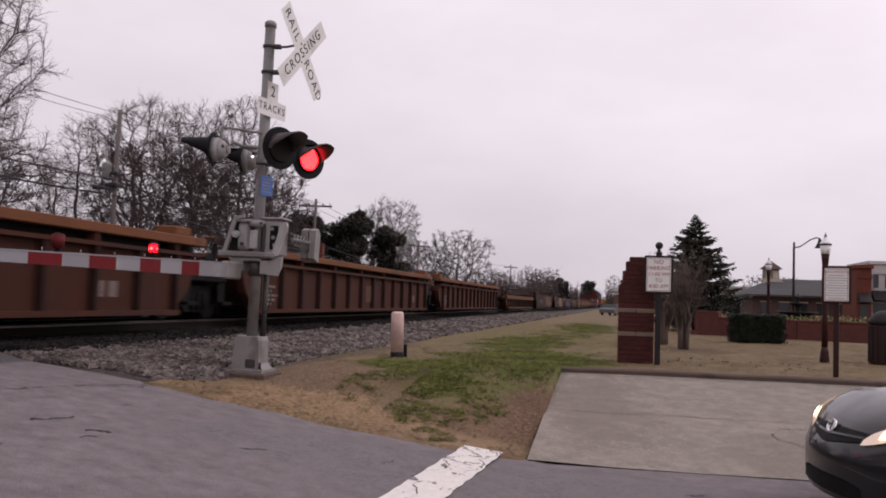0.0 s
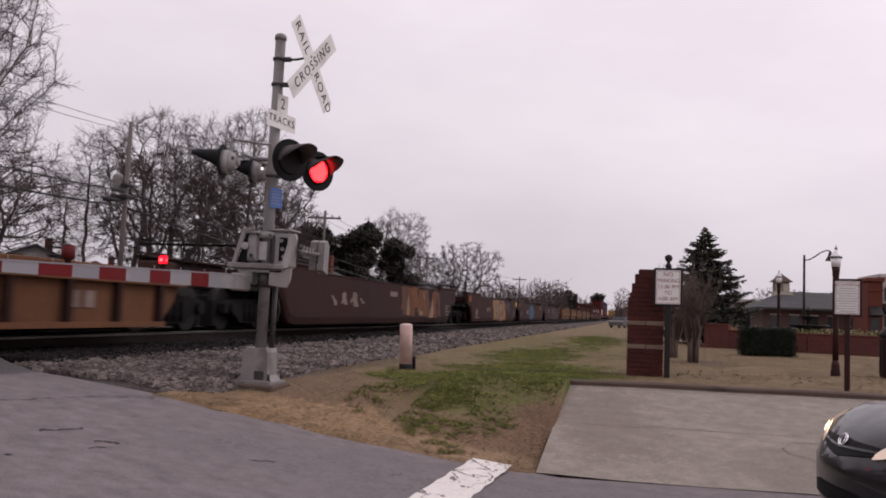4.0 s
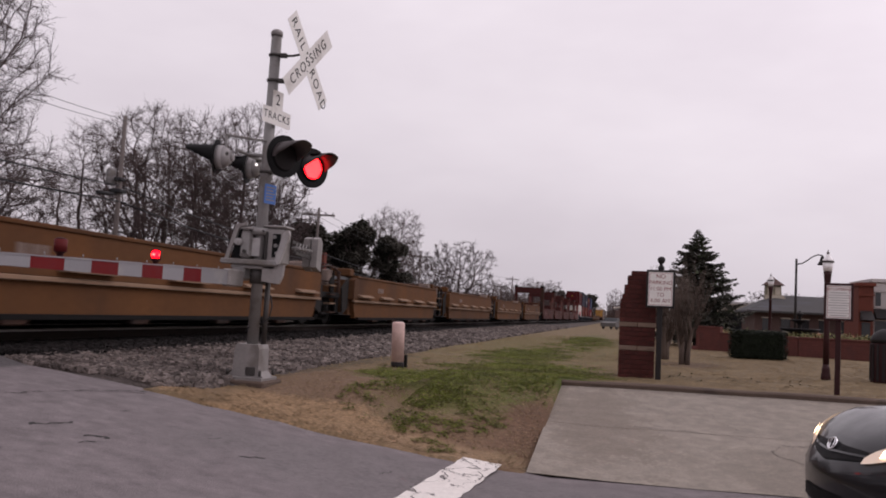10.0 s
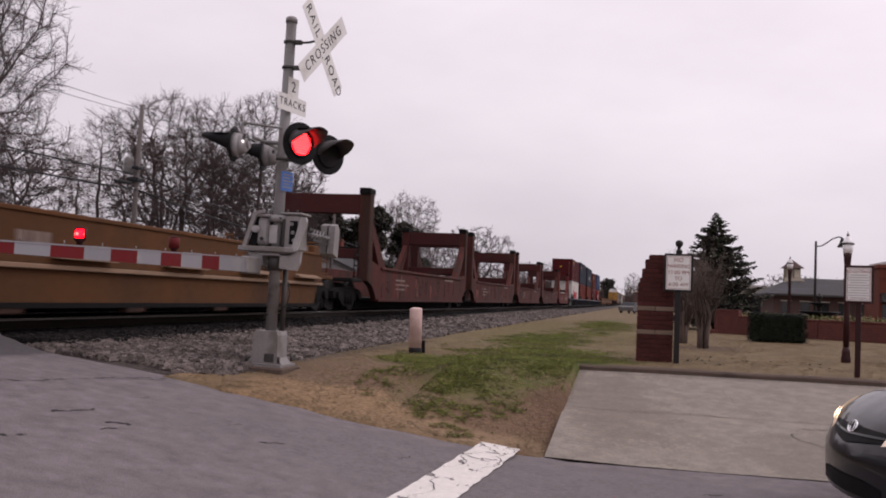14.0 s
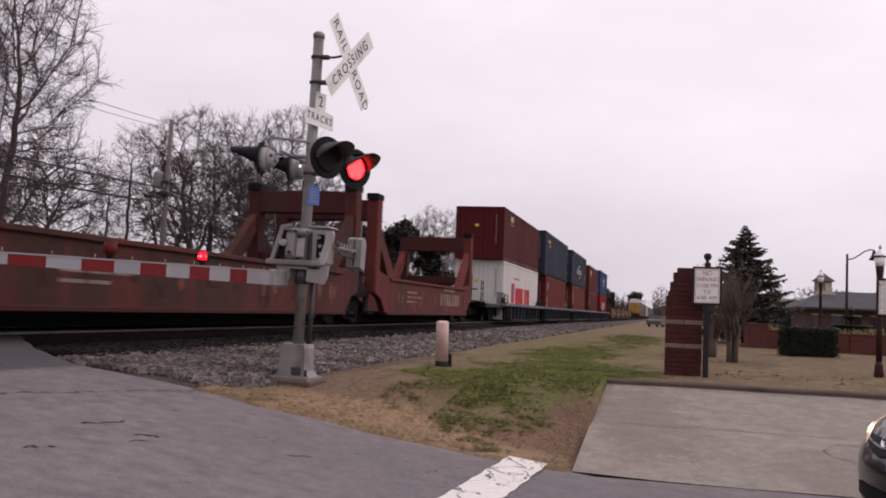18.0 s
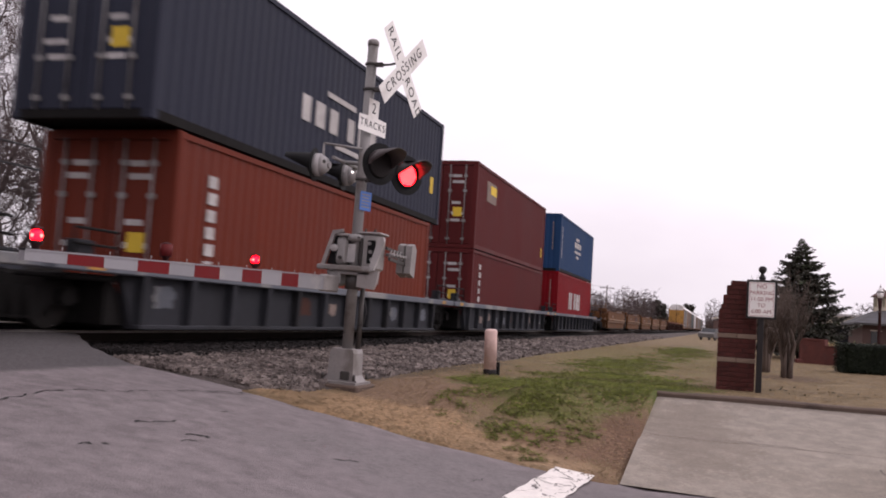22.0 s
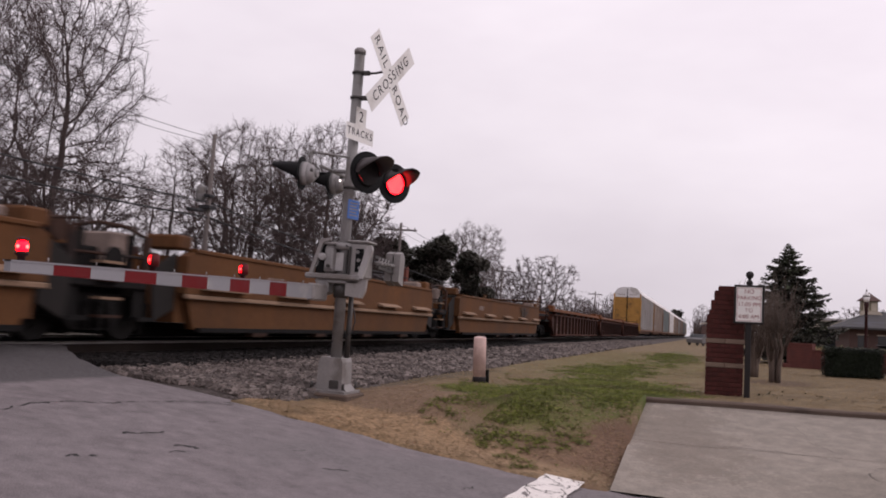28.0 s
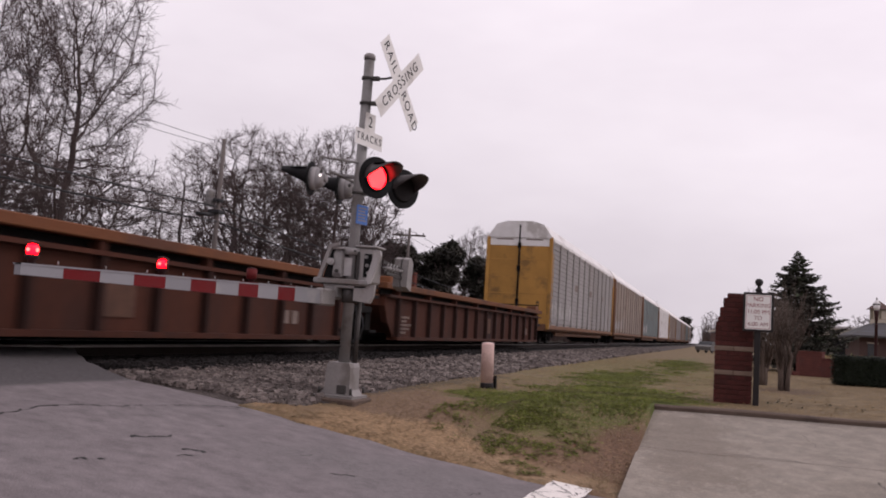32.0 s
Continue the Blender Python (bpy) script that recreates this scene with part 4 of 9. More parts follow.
def ribbed_well(u0, u1, first, last, tone):
    L = u1 - u0
    c = car("ribbed_well_car", u0, "empty ribbed well car in faded brown with an orange top chord" if tone else "low empty ribbed well car in faded tan paint", "ribbed well cars")
    a, b = ((1.6 if tone else 3.1) if first else 1.05), L - ((1.6 if tone else 2.2) if last else 1.05)
    zt = 1.2 if tone else 0.84
    side = M["w_brown"] if tone else M["w_fawn"]
    well_shell(c, a, b, 0.2 if tone else 0.16, zt, side, 0.7)
    rib = Geo().prism([(1.485, -0.06), (1.60, -0.045), (1.60, 0.045), (1.485, 0.06)], "z", 0.22, zt).mesh("rib", M["w_rib"])
    rib2 = Geo().prism([(-1.485, -0.06), (-1.60, -0.045), (-1.60, 0.045), (-1.485, 0.06)], "z", 0.22, zt).mesh("rib", M["w_rib"])
    n = int((b - a - 1.6) / 1.2)
    ys = [a + 0.8 + (b - a - 1.6) * i / n for i in range(n + 1)]
    shared("rib", rib, c, [(0, y, 0) for y in ys])
    shared("rib", rib2, c, [(0, y, 0) for y in ys])
    for s in (-1, 1):
        x0, x1 = sorted((s * 1.36, s * 1.60))
        part("top_chord", Geo().box(x0, a - 0.2, zt + 0.15 if tone else zt, x1, b + 0.2, zt + 0.3 if tone else 1.05, 0.015), M["w_tan"] if tone else M["w_fawn"], c, "dusty orange top chord")
        x0, x1 = sorted((s * 1.32, s * 1.61))
        pieces("side_rail", ((x0, a + 0.7, 0.14, x1, b - 0.7, 0.22), (x0, a, zt - 0.04, x1, b, zt + 0.02)), side, c)
        if tone:
            x0, x1 = sorted((s * 1.30, s * 1.36))
            part("inner_web", Geo().box(x0, a, 1.2, x1, b, 1.40), M["under"], c)
    if tone:
        post = Geo().box(-0.09, -0.05, 1.2, 0.09, 0.05, 1.36).mesh("chord_post", M["w_brown"])
        shared("chord_post", post, c, [(sx, y, 0) for y in ys[::2] for sx in (-1.47, 1.47)])
    pieces("end_deck", ((-1.3, a - 0.1, zt + 0.05, 1.3, a + 1.3, zt + 0.13), (-1.3, b - 1.3, zt + 0.05, 1.3, b + 0.1, zt + 0.13)), M["w_tan"], c)
    guide = Geo().box(-0.2, -0.28, 1.5 if tone else 1.05, 0.2, 0.28, 1.66 if tone else 1.2, 0.02).mesh("guide", M["w_tan"] if tone else M["w_frame"])
    shared("guide", guide, c, [(sx, y, 0) for y in (a + 0.5, b - 0.5) for sx in (-1.3, 1.3)])
    bogie(c, 1.55 if first else 0.0, u0)
    if last:
        bogie(c, L - 1.55, u0)
        end_gear(c, b, 1, 1.0 if tone else 0.55)
    if first:
        end_gear(c, a, -1, 1.0 if tone else 0.55)
    else:
        joint_gear(c, 0.0, M["w_tan"])
    for k in range(5):
        bars(c, a + 1.2, 0.3 + 0.095 * k, [0.12, 0.2, 0.16, 0.1][: 2 + k % 3], 0.055, M["mark_grey"], 0.05)
    bars(c, b - 3.2, 0.42, [0.28, 0.24], 0.24, M["mark_grey"], 0.12)
    bars(c, (a + b) / 2, 0.4, [0.8] if tone else [0.35], 0.5 if tone else 0.3, M["spray_dust"])
    return c


def smooth_well(u0, u1, first, last):
    L = u1 - u0
    c = car("smooth_well_car", u0, "empty oxide-brown smooth-sided well car with spray-painted sides", "smooth well cars")
    a, b = (2.0 if first else 0.7), L - (2.1 if last else 0.55)
    for s in (-1, 1):
        prof = [(1.36, 0.10), (1.44, 0.13), (1.495, 0.30), (1.495, 1.36), (1.36, 1.39)]
        g = Geo()
        stations = [(a, 0.75), (a + 0.35, 0.72), (a + 0.6, 0.52), (a + 0.8, 0.22), (a + 1.0, 0.06), (a + 1.4, 0.0)]
        stations += [(a + b - y, d) for y, d in reversed(stations)]
        for y, d in stations:
            for x, z in prof:
                g.v.append((s * x, y, z + d if z < 1.0 else z))
        n = len(prof)
        for i in range(len(stations) - 1):
            for j in range(n):
                g.f.append((i * n + j, (i + 1) * n + j, (i + 1) * n + (j + 1) % n, i * n + (j + 1) % n))
                g.s.append(False)
        g.f += [tuple(range(n)), tuple(range(len(g.v) - n, len(g.v)))]
        g.s += [False, False]
        part("side_wall", g, M["w_smooth"], c)
        x0, x1 = sorted((s * 1.34, s * 1.51))
        part("top_chord", Geo().box(x0, a + 3.5, 1.37, x1, b - 2.9, 1.41, 0.012), M["w_smooth"], c)
        x0, x1 = sorted((s * 1.36, s * 1.494))
        for ya, yb in ((a - 0.55, a + 3.5), (b - 2.9, b + 0.35)):
            cover = part("end_cover", Geo().prism([(ya, 1.0), (ya + 0.2, 0.92), (yb - 0.2, 0.92), (yb, 1.0), (yb, 1.49), (ya, 1.49)], "x", x0 - 0.004 * s, x1 - 0.004 * s), M["w_smooth"], c)
            part("cover_lip", Geo().box(min(s * 1.2, s * 1.53), ya - 0.05, 1.49, max(s * 1.2, s * 1.53), yb + 0.05, 1.545, 0.012), M["w_rib"], cover)
    part("floor", Geo().box(-1.36, a + 1.2, 0.10, 1.36, b - 1.2, 0.2), M["under"], c)
    # added block that shuts the gap between floor and rails
    part("centre_sill", Geo().box(-0.55, a - 0.4, 0.05, 0.55, b + 0.4, 0.1, 0.02), M["under"], c)
    for y, s in ((a, 1), (b, -1)):
        part("end_sheet", Geo().prism([(y + s * 0.2, 1.3), (y + s * 0.3, 1.3), (y + s * 1.9, 0.22), (y + s * 1.8, 0.15), (y + s * 0.2, 1.1)], "x", -1.36, 1.36), M["w_smooth"], c)
        part("end_deck", Geo().box(-1.34, min(y - s * 0.3, y + s * 0.3), 0.92, 1.34, max(y - s * 0.3, y + s * 0.3), 1.02, 0.02), M["under"], c)
        part("corner_plate", Geo().prism([(y + s * 0.72, 0.2), (y + s * 1.2, 0.2), (y + s * 0.9, 0.75), (y + s * 0.6, 0.8)], "x", 1.1, 1.2), M["w_frame"], c)
    bogie(c, 1.75 if first else 0.2, u0)
    if first:
        end_gear(c, a - 0.1, -0.8)
    else:
        joint_gear(c, 0.15, M["under"])
    if last:
        bogie(c, L - 1.75, u0)
        end_gear(c, b + 0.1, 0.8)
    for k in range(4):
        bars(c, b - 1.9, 0.42 + 0.115 * k, [0.16, 0.26, 0.2, 0.14][: 2 + (k + 1) % 3], 0.05, M["mark_grey"], 0.05)
    bars(c, (a + b) / 2 - 0.6, 0.98, [0.9], 0.16, M["mark_grey"])
    return c


def yellow_well(u0, u1, first, last, tag_grey):
    L = u1 - u0
    c = car("yellow_well_car", u0, "empty dirty-yellow well car with short ledges along its side", "yellow well cars")
    a, b = (2.0 if first else 1.5), L - (2.0 if last else 1.5)
    for s in (-1, 1):
        x0, x1 = sorted((s * 1.30, s * 1.47))
        part("side_wall", Geo().prism([(a, 0.74), (b, 0.74), (b, 1.30), (b - 0.25, 1.40), (a + 0.25, 1.40), (a, 1.30)], "x", x0, x1), M["w_yellow"], c)
        x0, x1 = sorted((s * 1.30, s * 1.42))
        part("lower_panel", Geo().prism([(a + 0.1, 0.74), (a + 0.35, 0.2), (b - 0.35, 0.2), (b - 0.1, 0.74)], "x", x0, x1), M["w_yellow"], c)
        x0, x1 = sorted((s * 1.30, s * 1.50))
        part("top_chord", Geo().box(x0, a + 0.2, 1.36, x1, b - 0.2, 1.43, 0.015), M["w_yellow"], c)
        x0, x1 = sorted((s * 1.42, s * 1.51))
        part("belt_rail", Geo().box(x0, a, 0.66, x1, b, 0.73, 0.012), M["w_ledge"], c)
        part("lower_rail", Geo().box(x0 if s > 0 else x0 + 0.0, a + 0.4, 0.16, x1, b - 0.4, 0.23), M["under"], c)
    ledge = Geo().prism([(1.46, 0.81), (1.62, 0.81), (1.62, 0.835), (1.46, 0.90)], "y", -0.68, 0.68).mesh("ledge", M["w_ledge"])
    ledge2 = Geo().prism([(-1.46, 0.81), (-1.62, 0.81), (-1.62, 0.835), (-1.46, 0.90)], "y", -0.68, 0.68).mesh("ledge", M["w_ledge"])
    n = 5
    ys = [a + 1.1 + (b - a - 2.2) * i / (n - 1) for i in range(n)]
    shared("ledge", ledge, c, [(0, y, 0) for y in ys], "dusty steel ledge")
    shared("ledge", ledge2, c, [(0, y, 0) for y in ys], "dusty steel ledge")
    foot = Geo().box(-0.1, -0.26, 0.08, 0.1, 0.26, 0.22, 0.02).mesh("bracket", M["w_frame"])
    shared("bracket", foot, c, [(sx, (p + q) / 2, 0) for p, q in zip(ys, ys[1:]) for sx in (-1.4, 1.4)])
    part("floor", Geo().box(-1.3, a + 0.4, 0.2, 1.3, b - 0.4, 0.28), M["under"], c)
    # added, so that nothing pale shows below the floor
    part("centre_sill", Geo().box(-0.55, a, 0.05, 0.55, b, 0.2, 0.02), M["under"], c)
    for y, s in ((a, 1), (b, -1)):
        part("end_sheet", Geo().prism([(y, 1.3), (y + s * 0.12, 1.3), (y + s * 0.9, 0.3), (y, 0.3)], "x", -1.3, 1.3), M["w_yellow"], c)
        pieces("guide", ((0.75, y + s * 0.1 - 0.2, 1.4, 1.35, y + s * 0.1 + 0.2, 1.62), (-1.35, y + s * 0.1 - 0.2, 1.4, -0.75, y + s * 0.1 + 0.2, 1.62)), M["w_yellow"], c, 0.03)
    part("brake_valve", Geo().box(0.9, b - 0.95, 1.43, 1.3, b - 0.55, 1.58, 0.03), M["mark_grey"], c, "pale brake valve box")
    bogie(c, 1.5 if first else 0.0, u0)
    if last:
        bogie(c, L - 1.5, u0)
        end_gear(c, b + 0.1, 0.9, material=M["w_yellow"])
    if first:
        end_gear(c, a - 0.1, -0.9, material=M["w_yellow"])
    else:
        joint_gear(c, 0.0, M["w_frame"])
        frame_gear(c, 0.0, M["w_frame"])
    if tag_grey:
        graffiti(c, b - 4.6, b - 3.0, 0.9, 1.33, ("spray_grey", "w_frame", "spray_grey"), int(u0), 9)
    if tag_grey == 2:
        bars(c, a + 6.4, 0.92, [0.5, 0.5, 0.5], 0.36, M["w_red_dark"], 0.12, x=1.473)
    bars(c, a + 2.6, 1.0, [0.14, 0.1, 0.14, 0.12], 0.14, M["mark_grey"], 0.05, x=1.473)
    return c


def bulkhead_well(u0, u1, first, last, tall0, tall1):
    L = u1 - u0
    red = M["w_red"] if last else M["w_rust"]
    c = car("bulkhead_well_car", u0, "empty rust-streaked red well car with tall end frames", "bulkhead well cars")
    a, b = (1.9 if first else 0.75), L - (1.9 if last else 0.75)
    for s in (-1, 1):
        x0, x1 = sorted((s * 1.30, s * 1.47))
        part("side_wall", Geo().prism([(a + 0.9, 0.32), (b - 0.9, 0.32), (b - 0.45, 0.72), (b, 0.85), (b, 1.5), (b - 1.3, 1.30), (a + 1.3, 1.30), (a, 1.5), (a, 0.85), (a + 0.45, 0.72)], "x", x0, x1), red, c)
        x0, x1 = sorted((s * 1.32, s * 1.53))
        part("top_chord", Geo().box(x0, a + 1.2, 1.23, x1, b - 1.2, 1.31, 0.012), red, c)
        part("lower_rail", Geo().box(x0, a + 0.9, 0.28, x1, b - 0.9, 0.36, 0.012), M["w_red_dark"], c)
    part("floor", Geo().box(-1.3, a + 0.9, 0.3, 1.3, b - 0.9, 0.38), M["under"], c)
    # added block in the open space under this floor
    part("centre_sill", Geo().box(-0.7, a, 0.05, 0.7, b, 0.3, 0.02), M["under"], c)
    # two portal frames at each end, with raking braces down to the side walls
    for y, s, tall in ((a, 1, tall0), (b, -1, tall1)):
        if not tall:
            continue
        for dy in (0.12,):
            yy = y + s * dy
            for x in (-1.3, 1.3):
                part("post", Geo().box(x - 0.16, yy - 0.2, 0.85, x + 0.16, yy + 0.2, 3.38, 0.02), red if x > 0 else M["w_red_dark"], c)
            part("cross_beam", Geo().box(-1.3, yy - 0.16, 2.78, 1.3, yy + 0.16, 3.34, 0.02), M["w_red_dark"], c)
            part("lower_beam", Geo().box(-1.14, yy - 0.1, 1.5, 1.14, yy + 0.1, 1.78, 0.02), M["w_red_dark"], c)
        for x in (-1.3, 1.3):
            part("brace", Geo().prism([(y + s * 0.3, 2.3), (y + s * 0.3, 2.75), (y + s * 2.0, 1.31), (y + s * 1.3, 1.29)], "x", x - 0.1, x + 0.1), red, c)
            part("gusset", Geo().box(x - 0.17, y + s * 0.12 - 0.26, 3.34, x + 0.17, y + s * 0.12 + 0.26, 3.52, 0.02), M["under"], c)
    rs = random.Random(int(u0))
    for k in range(26):
        y = rs.uniform(a + 1.2, b - 1.2)
        z = rs.uniform(0.7, 1.0)
        patch(c, y - rs.uniform(0.03, 0.12), y + rs.uniform(0.03, 0.2), z - rs.uniform(0.15, 0.4), z + rs.uniform(0.1, 0.23), M[rs.choice(("w_red_dark", "w_frame", "w_red_dark", "spray_fade") if not last else ("w_red", "spray_fade", "spray_fade"))], "stain", 1.472, k, 0.45)
    bogie(c, 1.4 if first else 0.0, u0)
    if last:
        bogie(c, L - 1.4, u0)
        end_gear(c, b + 0.2, 0.8)
    if first:
        end_gear(c, a - 0.2, -0.8)
    else:
        joint_gear(c, 0.0, M["w_red_dark"])
    for k in range(3):
        bars(c, a + 3.0, 0.66 + 0.14 * k, [1.1, 0.5][: 1 + k % 2], 0.05, M["mark_grey"], 0.06, x=1.473)
    if last:
        bars(c, b - 5.0, 0.62, [0.34, 0.3, 0.34, 0.3, 0.34, 0.3, 0.3], 0.4, M["mark_grey"], 0.1, x=1.473)
    bars(c, b - 4.5, 1.12, [1.6], 0.07, M["mark_grey"], x=1.473)
    return c


def stack_well(u0, u1, first, last):
    L = u1 - u0
    c = car("loaded_well_car", u0, "blue-grey ribbed well car carrying two stacked containers", "stack well cars")
    a, b = (6.9 if first else 0.5), L - (6.6 if last else 2.5)
    for s in (-1, 1):
        x0, x1 = sorted((s * 1.33, s * 1.43))
        part("side_wall", Geo().prism([(a + 0.3, 0.08), (b - 0.3, 0.08), (b, 0.79), (a, 0.79)], "x", x0, x1), M["w_grey"], c)
        x0, x1 = sorted((s * 1.28, s * 1.58))
        part("top_sill", Geo().box(x0, a - 1.42, 0.765, x1, b + 1.42, 0.90, 0.015), M["w_sill"], c, "pale blue-grey top sill")
        part("lower_rail", Geo().box(x0, a + 0.3, 0.05, x1, b - 0.3, 0.11, 0.01), M["w_grey"], c)
    rib = Geo().prism([(0.11, 1.42), (0.765, 1.42), (0.765, 1.575), (0.11, 1.545)], "y", -0.06, 0.06)
    rib.v = [(z, y, x) for x, y, z in rib.v]
    rib = rib.mesh("rib", M["w_grey"])
    n = int((b - a) / 1.15)
    shared("rib", rib, c, [(0, a + 0.4 + (b - a - 0.8) * i / n, 0) for i in range(n + 1)])
    part("floor", Geo().box(-1.33, a + 0.3, 0.03, 1.33, b - 0.3, 0.095), M["under"], c)
    for y, s in ((a, 1), (b, -1)):
        part("end_deck", Geo().box(-1.4, min(y, y - s * 1.0), 0.66, 1.4, max(y, y - s * 1.0), 0.74, 0.02), M["under"], c)
        part("end_sheet", Geo().prism([(y - s * 0.15, 0.1), (y - s * 0.15, 0.66), (y, 0.66), (y + s * 0.5, 0.1)], "x", -1.32, 1.32), M["under"], c)
    bogie(c, 4.7 if first else -1.0, u0)
    if last:
        bogie(c, L - 4.2, u0)
        part("end_frame", Geo().box(-1.4, b + 0.9, 0.66, 1.4, L - 1.6, 0.82, 0.02), M["w_grey"], c)
        end_gear(c, L - 1.7, 1.0, 0.8)
    if not first:
        # added dark blocks that fill the gaps round the bogies
        part("end_sill", Geo().box(-0.62, -1.7, 0.22, 0.62, a + 0.5, 0.66, 0.03), M["under"], c)
    if not last:
        part("end_sill", Geo().box(-0.62, b - 0.5, 0.22, 0.62, L - 1.75, 0.66, 0.03), M["under"], c)
    if first:
        part("end_frame", Geo().box(-1.4, 1.6, 0.66, 1.4, a - 0.9, 0.82, 0.02), M["w_grey"], c)
        end_gear(c, 1.7, -1.0, 0.8)
        for k in range(3):
            y = a - 2.2 + 0.7 * k
            part("hand_rail", Geo().tube([(1.3, y, 0.85), (1.3, y, 1.4), (1.3, y + 0.4, 1.4), (1.3, y + 0.4, 0.85)], 0.02), M["under"], c)
        # added block under the end frame, against the view through
        part("end_sill", Geo().box(-0.62, 1.8, 0.3, 0.62, a - 0.4, 0.66, 0.03), M["under"], c)
    for y, s in ((a, -1), (b, 1)):
        ya, yb = sorted((y + s * 0.1, y + s * 1.05))
        part("side_platform", Geo().box(1.26, ya, 0.904, 1.52, yb, 0.95, 0.01).box(1.27, ya + 0.1, 0.95, 1.42, ya + 0.5, 1.16, 0.015), M["w_grey"], c)
        part("grab_rail", Geo().tube([(1.46, ya + 0.05, 0.92), (1.46, ya + 0.05, 1.3), (1.46, yb - 0.05, 1.3), (1.46, yb - 0.05, 0.92)], 0.022).tube([(1.46, ya + 0.05, 1.1), (1.46, yb - 0.05, 1.1)], 0.018), M["under"], c)
        part("reflector", Geo().box(1.579, ya + 0.2, 0.79, 1.586, ya + 0.5, 0.88), M["rack_yellow"], c, "yellow reflector plate")
    rp = random.Random(int(u0))
    for i in range(n):
        if rp.random() < 0.4:
            y = a + 0.4 + (b - a - 0.8) * (i + 0.5) / n
            patch(c, y - rp.uniform(0.15, 0.38), y + rp.uniform(0.15, 0.38), 0.24 + rp.uniform(0, 0.1), rp.uniform(0.5, 0.68), M[rp.choice(("mark_grey", "w_sill", "w_brown"))], "paint_patch", 1.434, i, 0.3)
    return c


def container(u0, base, length, high, key, door_near=True, marks=()):
    """A corrugated steel box; its Empty stands at the near end on the floor below it."""
    label = {"maroon": "maroon", "white": "white", "navy": "dark navy-blue", "rust": "rust-red", "orange": "orange-brown", "brown": "dull brown-red", "blue": "bright blue", "red": "vivid red"}[key]
    c = thing("shipping_container", pose(XC, u0, ZR + base), label + " corrugated steel shipping container on a well car", "shipping container", "stacked containers")
    CARS.append((c, XC, u0, ZR + base))
    m = M["c_" + key]
    W = 1.22
    for s in (-1, 1):
        g = Geo()
        y, pts = 0.16, []
        while y < length - 0.3:
            pts += [(y, 0.0), (y + 0.07, 0.0), (y + 0.14, -0.026), (y + 0.21, -0.026)]
            y += 0.28
        pts.append((length - 0.14, 0.0))
        for py, d in pts:
            g.v += [(s * (W - 0.02 + d), py, 0.14), (s * (W - 0.02 + d), py, high - 0.1)]
        g.f = [(2 * i, 2 * i + 2, 2 * i + 3, 2 * i + 1) for i in range(len(pts) - 1)]
        g.s = [False] * len(g.f)
        part("side_panel", g, m, c)
        x0, x1 = sorted((s * (W - 0.09), s * W))
        part("top_rail", Geo().box(x0, 0.16, high - 0.11, x1, length - 0.16, high - 0.02), m, c)
        # blue and navy: the shadow gap below the box, put into the rail's colour
        part("bottom_rail", Geo().box(x0, 0.16, 0.01, x1, length - 0.16, 0.15), M["under"] if key in ("blue", "navy") else m, c)
    part("roof", Geo().box(-W + 0.05, 0.1, high - 0.06, W - 0.05, length - 0.1, high - 0.03), m, c)
    part("floor", Geo().box(-W + 0.06, 0.1, 0.06, W - 0.06, length - 0.1, 0.13), M["under"], c)
    post = Geo().box(-0.09, -0.08, 0.1, 0.09, 0.08, high - 0.1, 0.012).mesh("corner_post", m)
    cast = Geo().box(-0.09, -0.085, 0, 0.09, 0.085, 0.118, 0.012).mesh("corner_casting", m)
    for x in (-W + 0.09, W - 0.09):
        for y in (0.082, length - 0.082):
            part("corner_post", post, None, c, at=(x, y, 0))
            part("corner_casting", cast, None, c, at=(x, y, 0))
            part("corner_casting", cast, None, c, at=(x, y, high - 0.118))
    g = Geo().box(-W + 0.16, length - 0.09, 0.1, W - 0.16, length - 0.05, high - 0.08)
    part("end_wall", g, m, c)
    part("header", Geo().box(-W + 0.16, 0.0, high - 0.14, W - 0.16, 0.1, high - 0.0), m, c)
    # the same gap shadow, painted on the sill of these two
    part("sill", Geo().box(-W + 0.16, 0.0, 0.0, W - 0.16, 0.1, 0.13), M["under"] if key in ("blue", "navy") else m, c)
    if door_near:
        for s in (-1, 1):
            x0, x1 = sorted((s * 0.01, s * (W - 0.17)))
            d = part("door", Geo().box(x0, 0.03, 0.14, x1, 0.07, high - 0.15, 0.01), m, c)
            g = Geo()
            for x in (s * 0.28, s * 0.80):
                g.cyl((x, 0.0, 0.12), (x, 0.0, high - 0.13), 0.018, n=6)
                for z in (0.3, 0.9, high - 0.5, high - 1.0):
                    g.box(x - 0.06, -0.015, z - 0.04, x + 0.06, 0.03, z + 0.04)
            part("lock_bar", g, M["galv"], d, "galvanised lock bars")
            for k, z in enumerate((high - 0.55, high - 0.75, high * 0.5, high * 0.38, high * 0.3)):
                w = 0.5 if k % 2 else 0.38
                xa, xb = sorted((s * 0.36, s * (0.36 + w * 0.8)))
                part("stencil", Geo().box(xa, 0.024, z, xb, 0.03, z + 0.09), M["mark_white"], d)
        part("sticker", Geo().box(0.42, 0.022, high * 0.36, 0.72, 0.03, high * 0.36 + 0.3), M["mark_yellow"], c)
    else:
        poly = [(W - 0.16, 0.08), (-W + 0.16, 0.08), (-W + 0.16, 0.05)]
        x = -W + 0.18
        while x < W - 0.3:
            poly += [(x, 0.05), (x + 0.06, 0.02), (x + 0.14, 0.02), (x + 0.2, 0.05)]
            x += 0.24
        part("front_wall", Geo().prism(poly + [(W - 0.16, 0.05)], "z", 0.12, high - 0.12), m, c)
